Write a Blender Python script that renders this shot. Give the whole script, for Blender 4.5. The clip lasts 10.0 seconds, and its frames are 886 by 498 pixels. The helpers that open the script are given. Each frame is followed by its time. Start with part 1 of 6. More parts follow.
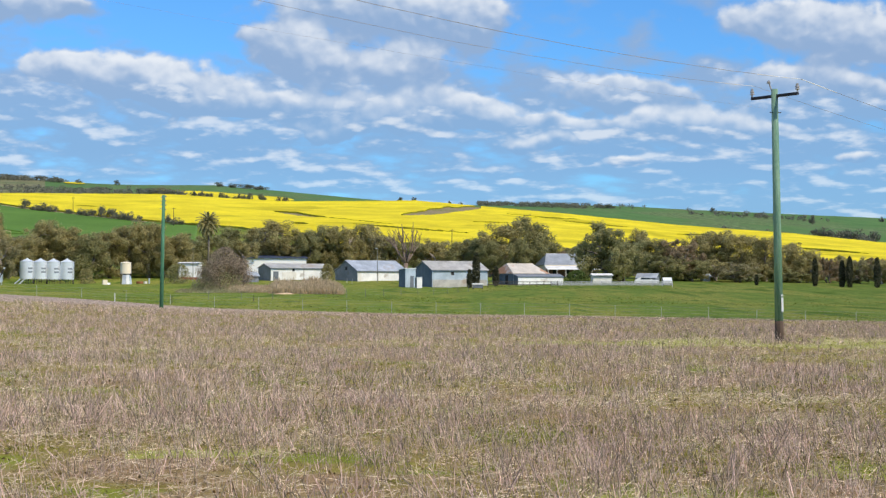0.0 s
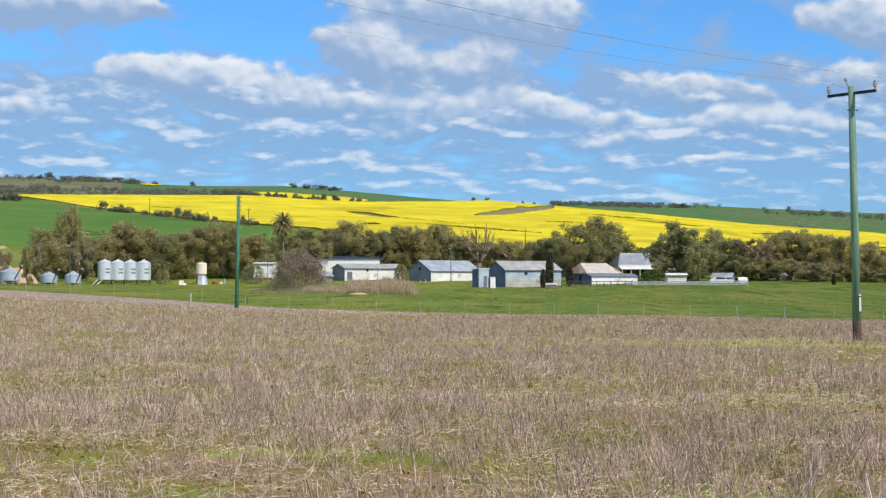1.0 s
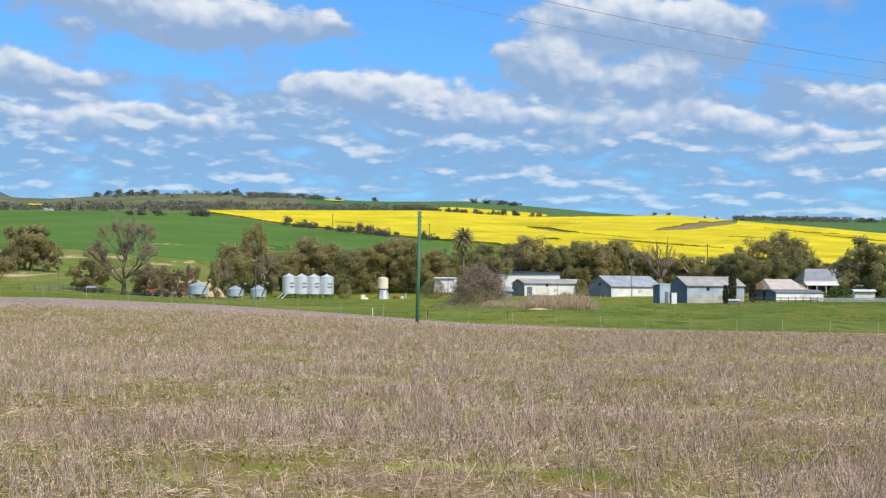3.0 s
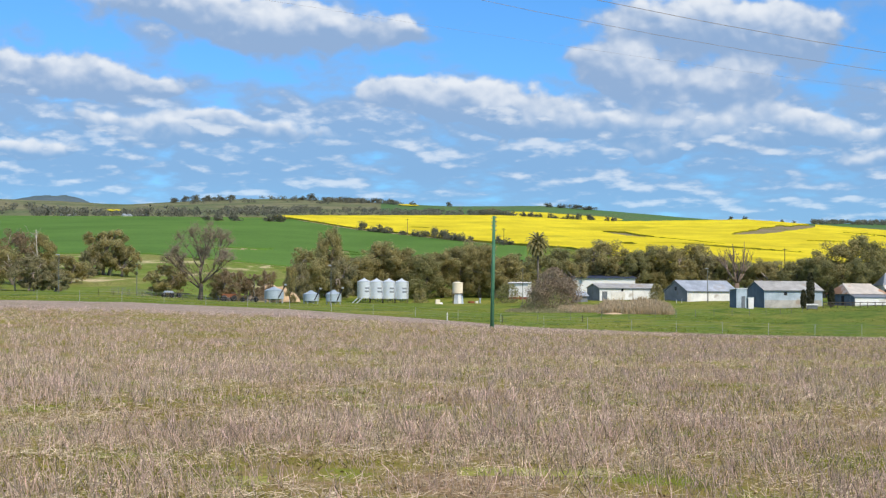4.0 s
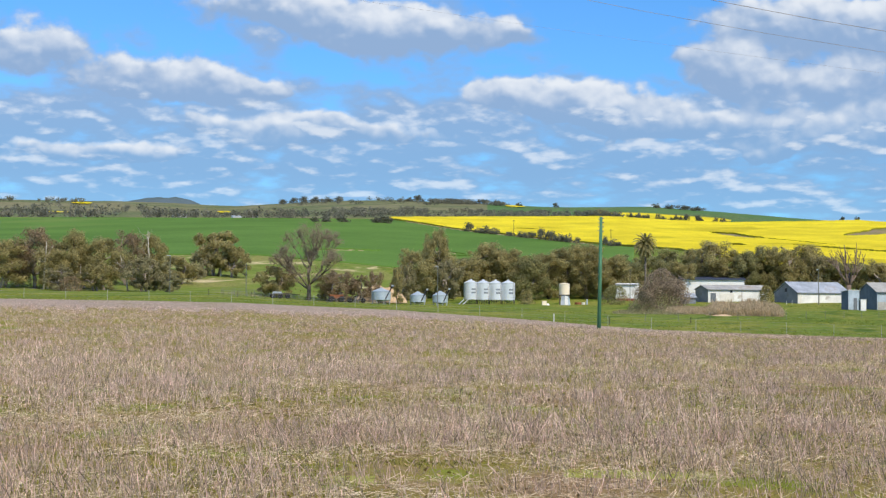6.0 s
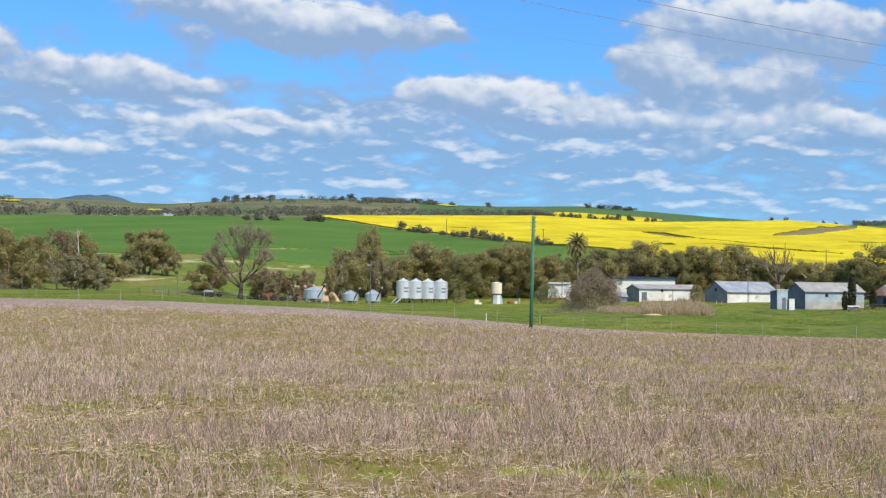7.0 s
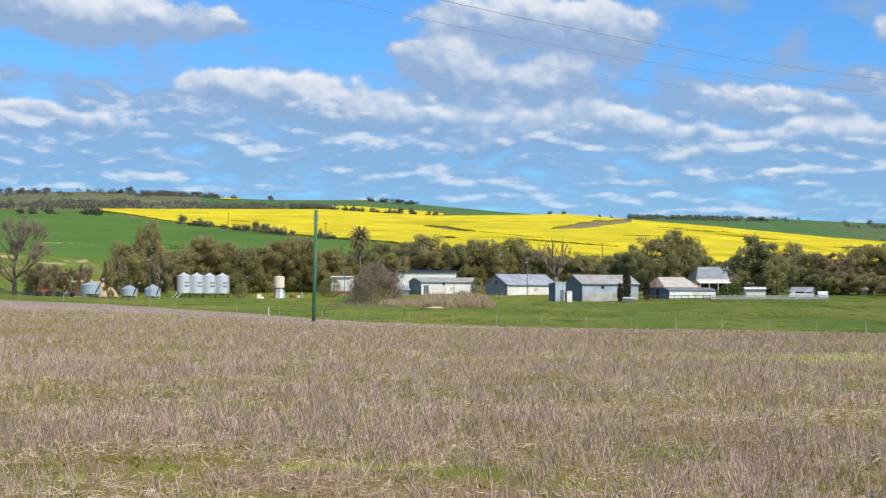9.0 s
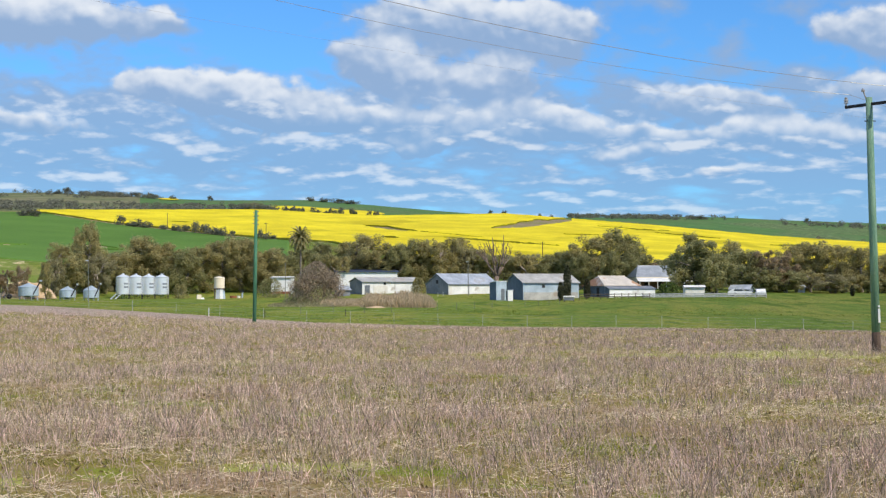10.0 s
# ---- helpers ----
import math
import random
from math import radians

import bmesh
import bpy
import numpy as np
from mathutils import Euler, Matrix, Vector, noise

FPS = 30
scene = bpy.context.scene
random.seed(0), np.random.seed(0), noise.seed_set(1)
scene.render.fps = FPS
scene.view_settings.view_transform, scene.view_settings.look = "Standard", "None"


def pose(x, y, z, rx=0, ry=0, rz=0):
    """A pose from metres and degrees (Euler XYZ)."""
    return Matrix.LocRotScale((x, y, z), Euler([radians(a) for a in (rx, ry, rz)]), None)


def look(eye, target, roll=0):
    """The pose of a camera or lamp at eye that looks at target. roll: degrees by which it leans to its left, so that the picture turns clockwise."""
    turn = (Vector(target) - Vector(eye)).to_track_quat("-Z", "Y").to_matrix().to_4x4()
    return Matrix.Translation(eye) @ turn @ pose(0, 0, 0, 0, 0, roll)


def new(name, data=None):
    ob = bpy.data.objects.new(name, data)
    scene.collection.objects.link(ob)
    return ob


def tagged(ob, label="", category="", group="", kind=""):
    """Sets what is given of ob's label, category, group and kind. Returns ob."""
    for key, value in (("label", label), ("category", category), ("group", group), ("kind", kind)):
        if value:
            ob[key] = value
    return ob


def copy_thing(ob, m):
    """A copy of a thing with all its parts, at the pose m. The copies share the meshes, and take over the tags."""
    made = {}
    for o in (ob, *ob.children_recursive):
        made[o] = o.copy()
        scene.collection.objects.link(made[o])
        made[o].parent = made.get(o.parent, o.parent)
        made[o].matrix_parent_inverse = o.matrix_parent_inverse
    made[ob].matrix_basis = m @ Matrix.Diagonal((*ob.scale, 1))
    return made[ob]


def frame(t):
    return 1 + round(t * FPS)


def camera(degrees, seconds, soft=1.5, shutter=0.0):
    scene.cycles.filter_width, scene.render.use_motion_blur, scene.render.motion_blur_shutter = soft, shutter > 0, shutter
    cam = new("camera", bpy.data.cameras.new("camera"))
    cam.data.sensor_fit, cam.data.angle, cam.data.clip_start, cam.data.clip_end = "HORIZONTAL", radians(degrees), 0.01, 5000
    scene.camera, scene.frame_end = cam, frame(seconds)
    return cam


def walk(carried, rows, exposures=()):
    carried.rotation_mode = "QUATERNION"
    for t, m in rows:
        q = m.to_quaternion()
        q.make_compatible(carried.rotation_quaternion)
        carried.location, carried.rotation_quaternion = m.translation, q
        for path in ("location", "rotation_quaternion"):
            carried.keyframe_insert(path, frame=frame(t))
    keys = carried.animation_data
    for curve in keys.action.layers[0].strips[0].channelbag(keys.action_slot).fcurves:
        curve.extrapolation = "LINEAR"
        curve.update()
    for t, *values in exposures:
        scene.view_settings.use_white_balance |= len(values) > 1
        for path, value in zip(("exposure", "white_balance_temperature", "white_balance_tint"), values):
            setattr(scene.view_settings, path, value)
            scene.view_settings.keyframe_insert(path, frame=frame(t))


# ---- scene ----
cam = camera(31.86, 10.0, 1.3)
EYE = 1.75
ROWS = [  # seconds, yaw, pitch, roll: the camera turns where it stands
    (0.0, 0.000, 1.490, -0.010),
    (0.5, 1.583, 1.437, -0.020),
    (1.0, 2.708, 1.492, 0.060),
    (1.5, 4.337, 1.620, -0.050),
    (2.0, 6.000, 1.748, 0.010),
    (2.5, 7.407, 1.913, -0.110),
    (3.0, 9.335, 2.040, -0.230),
    (3.2, 10.012, 2.118, -0.245),
    (4.3, 12.565, 2.200, -0.310),
    (4.5, 12.856, 2.212, -0.395),
    (5.0, 14.562, 2.287, -0.420),
    (5.2, 15.204, 2.263, -0.390),
    (5.75, 16.080, 2.245, -0.390),
    (6.3, 15.840, 2.200, -0.380),
    (6.5, 15.615, 2.262, -0.400),
    (6.8, 14.560, 2.262, -0.420),
    (7.0, 13.528, 2.200, -0.460),
    (7.5, 10.741, 1.931, -0.135),
    (8.0, 8.281, 1.840, -0.008),
    (8.5, 6.826, 1.803, -0.078),
    (9.0, 5.527, 2.001, -0.035),
    (9.5, 4.526, 2.050, 0.102),
    (10.0, 3.355, 1.979, 0.310),
]
walk(cam, [(t, pose(0, 0, EYE, 90 + pitch, roll, yaw)) for t, yaw, pitch, roll in ROWS])

# ---- world and sun ----
SUN_AZ, SUN_EL = 132.0, 42.0        # clockwise from the view's first direction (+y), and height, in degrees
# cumulus: bearing, height, half width, half height in degrees; west, then east
CLOUDS_A = [
    (-31.1, 9.23, 2.36, 0.92), (-27.1, 8.06, 2.36, 0.70), (-25.1, 8.40, 1.64, 0.78), (-23.2, 7.90, 1.33, 0.53),
    (-22.0, 10.93, 3.28, 0.70), (-19.1, 10.38, 2.66, 0.78), (-16.7, 10.06, 2.36, 0.82), (-13.8, 10.14, 1.02, 0.53),
    (-30.2, 5.61, 1.92, 0.41), (-26.9, 5.62, 1.80, 0.35), (-24.8, 6.66, 1.32, 0.38), (-22.8, 6.37, 1.56, 0.65),
    (-20.7, 6.82, 1.44, 0.46), (-18.7, 6.44, 2.64, 0.43), (-13.9, 7.88, 1.43, 0.53), (-11.9, 7.71, 2.25, 0.70),
    (-9.9, 7.49, 1.74, 0.70), (-8.1, 6.90, 1.64, 0.57), (-6.2, 6.67, 1.92, 0.54),
]
CLOUDS_B = [
    (-9.6, 6.29, 0.31, 0.19), (-6.3, 8.98, 1.33, 0.66), (-5.0, 8.34, 1.47, 0.92), (-3.4, 10.35, 3.00, 1.00),
    (-0.5, 10.25, 2.00, 0.75), (-1.6, 8.25, 2.05, 0.90), (-4.2, 5.95, 1.39, 0.52), (-2.0, 6.80, 3.12, 0.54),
    (-0.3, 6.40, 3.12, 0.54), (2.4, 6.16, 2.64, 0.35), (5.9, 7.45, 1.84, 0.53), (7.6, 7.06, 1.92, 0.49),
    (9.3, 6.07, 1.92, 0.54), (6.6, 6.01, 2.64, 0.43), (11.1, 5.61, 2.40, 0.33), (12.7, 9.60, 2.70, 0.85),
    (15.1, 8.75, 2.10, 0.85), (12.4, 7.52, 1.84, 0.61), (15.1, 6.98, 1.43, 0.53), (1.2, 9.59, 1.64, 0.74),
    (3.7, 5.41, 1.68, 0.30), (7.0, 4.60, 1.08, 0.27), (15.0, 4.78, 0.82, 0.24),
]


def calc(tree, op, a, b=None, c=None, clamped=False):
    """A math node fed with numbers or sockets."""
    n = tree.nodes.new("ShaderNodeMath")
    n.operation, n.use_clamp = op, clamped
    for i, v in enumerate((a, b, c)):
        if v is None:
            continue
        if isinstance(v, (int, float)):
            n.inputs[i].default_value = v
        else:
            tree.links.new(v, n.inputs[i])
    return n.outputs[0]


def ramped(tree, value, lo, hi, to_lo=0.0, to_hi=1.0):
    n = tree.nodes.new("ShaderNodeMapRange")
    n.interpolation_type = "SMOOTHSTEP"
    for i, v in ((1, lo), (2, hi), (3, to_lo), (4, to_hi)):
        n.inputs[i].default_value = v
    tree.links.new(value, n.inputs[0])
    return n.outputs[0]


def blended(tree, fac, a, b, blend="MIX"):
    """A colour mix of two colours or sockets."""
    n = tree.nodes.new("ShaderNodeMix")
    n.data_type, n.blend_type = "RGBA", blend
    for i, v in ((0, fac), (6, a), (7, b)):
        if isinstance(v, (int, float)):
            n.inputs[i].default_value = v
        elif isinstance(v, tuple):
            n.inputs[i].default_value = (*v, 1)
        else:
            tree.links.new(v, n.inputs[i])
    return n.outputs[2]


def noise_at(tree, vector, scale, detail=4.0, rough=0.55, lac=2.0):
    n = tree.nodes.new("ShaderNodeTexNoise")
    n.inputs["Scale"].default_value, n.inputs["Detail"].default_value = scale, detail
    n.inputs["Roughness"].default_value, n.inputs["Lacunarity"].default_value = rough, lac
    if vector is not None:
        tree.links.new(vector, n.inputs["Vector"])
    return n


def joined(tree, x, y, z):
    n = tree.nodes.new("ShaderNodeCombineXYZ")
    for i, v in enumerate((x, y, z)):
        if isinstance(v, (int, float)):
            n.inputs[i].default_value = v
        else:
            tree.links.new(v, n.inputs[i])
    return n.outputs[0]


def make_world():
    world = bpy.data.worlds.new("sky")
    scene.world = world
    world.use_nodes = True
    w = world.node_tree
    w.nodes.clear()
    out = w.nodes.new("ShaderNodeOutputWorld")
    sky = w.nodes.new("ShaderNodeTexSky")
    sky.sky_type, sky.sun_disc = "NISHITA", False
    sky.sun_elevation, sky.sun_rotation = radians(SUN_EL), radians(SUN_AZ)
    sky.air_density, sky.dust_density, sky.ozone_density = 1.0, 0.3, 2.5
    clear = w.nodes.new("ShaderNodeBackground")
    clear.inputs[1].default_value = SKY_STRENGTH
    w.links.new(blended(w, 1.0, sky.outputs[0], SKY_TINT, "MULTIPLY"), clear.inputs[0])
    # bearing and height of the direction, in degrees
    co = w.nodes.new("ShaderNodeTexCoord")
    sep = w.nodes.new("ShaderNodeSeparateXYZ")
    w.links.new(co.outputs["Generated"], sep.inputs[0])
    az = calc(w, "MULTIPLY", calc(w, "ARCTAN2", sep.outputs[0], sep.outputs[1]), 57.29578)
    el = calc(w, "MULTIPLY", calc(w, "ARCSINE", sep.outputs[2]), 57.29578)
    flat = joined(w, az, calc(w, "MULTIPLY", el, 1.25), 0.0)
    # ragged edges
    warp = noise_at(w, flat, 0.45, 3.0, 0.5)
    warped = w.nodes.new("ShaderNodeSeparateColor")
    w.links.new(warp.outputs["Color"], warped.inputs[0])
    az2 = calc(w, "ADD", az, calc(w, "MULTIPLY", calc(w, "SUBTRACT", warped.outputs[0], 0.5), 2.4))
    el2 = calc(w, "ADD", el, calc(w, "MULTIPLY", calc(w, "SUBTRACT", warped.outputs[1], 0.5), 1.3))
    mass, lift = 0.0, 0.0
    for a, e, half_w, half_h in CLOUDS_A + CLOUDS_B:
        dx = calc(w, "MULTIPLY_ADD", az2, 1 / half_w, -a / half_w)
        dy = calc(w, "MULTIPLY_ADD", el2, 1 / half_h, -e / half_h)
        q = calc(w, "MULTIPLY_ADD", dy, dy, calc(w, "MULTIPLY", dx, dx))
        soft = calc(w, "EXPONENT", calc(w, "MULTIPLY", q, -1.0))
        mass = calc(w, "ADD", soft, mass)
        lift = calc(w, "MULTIPLY_ADD", soft, dy, lift)
    lift = calc(w, "DIVIDE", lift, calc(w, "ADD", mass, 0.02))

    def heads(u, v, scale, detail, seed):
        """Rounded cloud heads: high in their middles, creased between them."""
        n = w.nodes.new("ShaderNodeTexVoronoi")
        n.feature, n.voronoi_dimensions, n.normalize = "SMOOTH_F1", "3D", True
        for key, value in (("Scale", scale), ("Detail", detail), ("Roughness", 0.55), ("Lacunarity", 2.1), ("Smoothness", 0.7), ("Randomness", 1.0)):
            n.inputs[key].default_value = value
        w.links.new(joined(w, u, v, seed), n.inputs["Vector"])
        return calc(w, "SUBTRACT", 1.0, n.outputs["Distance"])

    # heads lean on finely warped directions; a second look towards the sun gives their lit side
    fray = w.nodes.new("ShaderNodeSeparateColor")
    w.links.new(noise_at(w, flat, 1.5, 2.0, 0.5).outputs["Color"], fray.inputs[0])
    u = calc(w, "ADD", az, calc(w, "MULTIPLY", fray.outputs[0], 0.55))
    v = calc(w, "ADD", calc(w, "MULTIPLY", el, 1.35), calc(w, "MULTIPLY", fray.outputs[1], 0.55))
    bulge = heads(u, v, 0.72, 1.6, 5.5)
    bulge_lit = heads(calc(w, "ADD", u, 0.14), calc(w, "ADD", v, 0.34), 0.72, 1.6, 5.5)
    fine = noise_at(w, flat, 1.1, 5.0, 0.52).outputs["Fac"]
    cumulus = calc(w, "ADD", mass, calc(w, "ADD", calc(w, "MULTIPLY", calc(w, "SUBTRACT", fine, 0.5), 0.8), calc(w, "MULTIPLY", calc(w, "SUBTRACT", bulge, 0.66), 0.8)))
    cumulus_a = calc(w, "MULTIPLY", ramped(w, cumulus, 0.24, 0.66), 0.96)

    # rows of small flat-based cloud that shrink towards the horizon
    near_u = calc(w, "MULTIPLY", az, 0.62)
    near_v = calc(w, "MULTIPLY", calc(w, "LOGARITHM", calc(w, "ADD", calc(w, "MAXIMUM", el, 0.0), 1.6), 2.71828), 12.5)

    def bank_at(up, side):
        uu, vv = calc(w, "ADD", near_u, side), calc(w, "ADD", near_v, up)
        n = noise_at(w, joined(w, uu, vv, 3.7), 0.70, 5.0, 0.5).outputs["Fac"]
        return calc(w, "ADD", n, calc(w, "MULTIPLY", calc(w, "SUBTRACT", heads(uu, vv, 0.8, 1.0, 8.2), 0.66), 0.22))

    rows = bank_at(0.0, 0.0)
    crest = calc(w, "SUBTRACT", rows, bank_at(0.42, 0.16))
    bank = calc(w, "ADD", rows, ramped(w, el, 6.6, 9.0, 0.06, -0.24))
    bank_a = calc(w, "MULTIPLY", ramped(w, bank, 0.25, 0.54), ramped(w, el, 3.4, 5.2, 0.74, 0.90))
    # scattered cloud over the unseen rest of the sky, brightened for fill light
    high = noise_at(w, joined(w, calc(w, "MULTIPLY", az, 0.10), calc(w, "MULTIPLY", el, 0.22), 9.1), 1.0, 6.0, 0.55).outputs["Fac"]
    high_a = calc(w, "MULTIPLY", ramped(w, high, 0.42, 0.58), ramped(w, el, 12.0, 15.0))
    alpha = calc(w, "MAXIMUM", calc(w, "MAXIMUM", cumulus_a, bank_a), high_a)
    # lit tops and grey bases
    relief = calc(w, "MULTIPLY", calc(w, "SUBTRACT", bulge, bulge_lit), 2.6)
    top = calc(w, "ADD", calc(w, "ADD", calc(w, "MULTIPLY", lift, 0.95), relief), calc(w, "MULTIPLY", calc(w, "SUBTRACT", fine, 0.5), 0.9))
    top_f = calc(w, "MULTIPLY", ramped(w, top, -0.45, 1.05), ramped(w, cumulus, 0.25, 0.75))
    rim = calc(w, "MULTIPLY", ramped(w, crest, -0.01, 0.17), ramped(w, bank, 0.44, 0.64, 0.0, 0.72))
    lit = calc(w, "MAXIMUM", calc(w, "MULTIPLY", top_f, ramped(w, cumulus_a, 0.0, 0.5)), rim)
    lit = calc(w, "MAXIMUM", lit, calc(w, "MULTIPLY", high_a, 0.75))
    shade = blended(w, ramped(w, el, 5.0, 8.5), (0.248, 0.435, 0.705), (0.295, 0.430, 0.655))
    colour = blended(w, lit, shade, (0.830, 0.868, 0.920))
    cloud = w.nodes.new("ShaderNodeBackground")
    cloud.inputs[1].default_value = 1.0
    w.links.new(colour, cloud.inputs[0])
    both = w.nodes.new("ShaderNodeMixShader")
    w.links.new(alpha, both.inputs[0])
    w.links.new(clear.outputs[0], both.inputs[1])
    w.links.new(cloud.outputs[0], both.inputs[2])
    w.links.new(both.outputs[0], out.inputs[0])


SKY_STRENGTH, SKY_TINT = 0.10, (0.52, 1.04, 1.60)
make_world()
sun = new("sun", bpy.data.lights.new("sun", "SUN"))
sun.data.energy, sun.data.angle, sun.data.color = 3.7, radians(0.53), (1.0, 0.89, 0.73)
a, e = radians(SUN_AZ), radians(SUN_EL)
sun.matrix_world = look((0, 0, 60), (-math.sin(a) * math.cos(e), -math.cos(a) * math.cos(e), 60 - math.sin(e)))

# ---- the lie of the land ----
# Bearings are degrees clockwise from +y, distances in metres from the standpoint, heights as angles seen from the eye.
def table(b, rows):
    return np.interp(b, [r[0] for r in rows], [r[1] for r in rows])


EDGE = [(-34, .28), (-31.5, .28), (-27.6, .24), (-23.6, .18), (-20.3, .04), (-17.8, -.05), (-15.6, -.19), (-13.8, -.30), (-12, -.42), (-9.5, -.62), (-8, -.70), (-5, -.80), (-2.2, -.89), (.3, -.95), (4.5, -1.0), (10.6, -1.18), (16, -1.34), (20, -1.4)]
EDGE_R = [(-34, 175), (-14, 160), (0, 150), (16, 135)]
FARM = [(-34, .6), (-26.8, .58), (-24.4, .55), (-20.7, .28), (-18.2, .2), (-11.4, .2), (-5.5, .3), (-2.6, .28), (.3, .12), (3, .17), (7, .15), (10.6, .09), (14.6, .02), (18, .02)]
FARM_R = [(-34, 275), (-24, 285), (-19, 300), (-14, 330), (-3, 325), (2, 300), (8, 300), (16, 320)]
BACK = [(-34, 1.80), (-22.8, 1.91), (-19.5, 1.65), (-17.4, 1.45), (-14, 1.15), (-8, 1.0), (4.5, .8), (16, .55)]
LINE = [(-34, 3.12), (-29.6, 3.20), (-26.6, 3.25), (-23.6, 3.29), (-18.4, 3.31), (-17.6, 3.25), (-16.6, 3.10), (-15.3, 2.90), (-13.8, 2.75), (-11.2, 2.48), (-8, 2.24), (4.5, 1.50), (16, .93)]
LINE_R = [(-34, 1000), (-18, 1000), (-14, 860), (-8, 700), (4.5, 600), (16, 560)]
CREST = [(-34, 3.13), (-29.6, 3.21), (-26.6, 3.26), (-23.6, 3.30), (-18.4, 3.33), (-17.5, 3.36), (-13, 3.40), (-10, 3.42), (-7.6, 3.27), (-5.5, 3.19), (-3, 3.22), (-1, 3.24), (1.4, 3.03), (4.5, 2.75), (8.6, 2.31), (12.65, 1.98), (16, 1.61), (20, 1.3)]
CREST_R = [(-34, 1010), (-18.4, 1012), (-16, 1120), (-10, 1250), (-1, 1300), (8, 1250), (16, 1150)]
SKYLINE = [(-34, 3.80), (-31.6, 3.80), (-29.6, 3.80), (-28, 3.83), (-26, 3.80), (-24.6, 3.74), (-23.6, 3.72), (-22, 3.84), (-19.5, 3.98), (-17.6, 4.02), (-16, 3.94), (-14.8, 3.92), (-13.6, 3.84), (-11.8, 3.78), (-8.4, 3.80), (-5.9, 3.60), (-3, 3.34), (-1, 3.18), (1.4, 3.10), (4.5, 3.10), (6.6, 3.06), (8.6, 2.93), (12.65, 2.71), (16, 2.52), (20, 2.3)]


def knots(b):
    """Distances and heights (metres over the standpoint's ground) of the land's main lines along a bearing."""
    edge_r, farm_r, line_r, crest_r = table(b, EDGE_R), table(b, FARM_R), table(b, LINE_R), table(b, CREST_R)
    crest, top = table(b, CREST), table(b, SKYLINE)
    step = top - crest
    rows = [(1.0, 0.0), (30.0, 0.0), (57.0, -0.10 - 0.02 * math.sin(b)), (100.0, EYE + 100 * math.tan(radians(0.42 * table(b, EDGE) - 0.62)))]
    rows += [(r, EYE + r * math.tan(radians(v))) for r, v in (
        (edge_r, table(b, EDGE)), (farm_r, table(b, FARM)), (430.0, table(b, BACK)), (line_r, table(b, LINE)), (crest_r, crest))]
    rows.append((crest_r * 1.25, EYE + crest_r * 1.25 * math.tan(radians(crest - 0.10))))
    rows.append((2000.0, EYE + 2000 * math.tan(radians(crest + 0.42 * max(step, 0.0) - 0.02))))
    rows.append((3000.0, EYE + 3000 * math.tan(radians(top))))
    rows.append((4000.0, EYE + 4000 * math.tan(radians(top - 1.1))))
    rows.append((4900.0, EYE + 4900 * math.tan(radians(top - 2.2))))
    return rows


KNOT_CACHE = {}


def height(b, r):
    """Ground height at a bearing and distance."""
    b = (b + 180) % 360 - 180
    away = max(0.0, (-34 - b) / 30, (b - 20) / 30)
    fade = 1 - min(1.0, away)
    key = round(max(-34.0, min(20.0, b)), 2)
    if key not in KNOT_CACHE:
        rows = knots(key)
        KNOT_CACHE[key] = (np.log([k[0] for k in rows]), np.array([(k[1] - EYE) / k[0] for k in rows]), rows)
    lr, slope, rows = KNOT_CACHE[key]
    if r <= 57:
        z = float(np.interp(r, [k[0] for k in rows[:3]], [k[1] for k in rows[:3]]))
    else:
        z = EYE + r * float(np.interp(math.log(r), lr, slope))
    return z * fade * fade * (3 - 2 * fade)


def place(b, r, dz=0.0):
    """The point of the ground at a bearing and distance."""
    return Vector((r * math.sin(radians(b)), r * math.cos(radians(b)), height(b, r) + dz))


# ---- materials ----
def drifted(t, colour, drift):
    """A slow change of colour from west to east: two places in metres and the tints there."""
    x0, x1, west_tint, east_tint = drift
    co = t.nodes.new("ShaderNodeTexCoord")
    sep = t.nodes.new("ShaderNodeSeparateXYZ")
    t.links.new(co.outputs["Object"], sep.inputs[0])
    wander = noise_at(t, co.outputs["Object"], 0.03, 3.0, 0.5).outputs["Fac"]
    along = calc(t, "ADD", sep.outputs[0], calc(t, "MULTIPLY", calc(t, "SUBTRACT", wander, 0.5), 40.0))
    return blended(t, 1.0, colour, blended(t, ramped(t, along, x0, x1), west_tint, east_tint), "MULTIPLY")


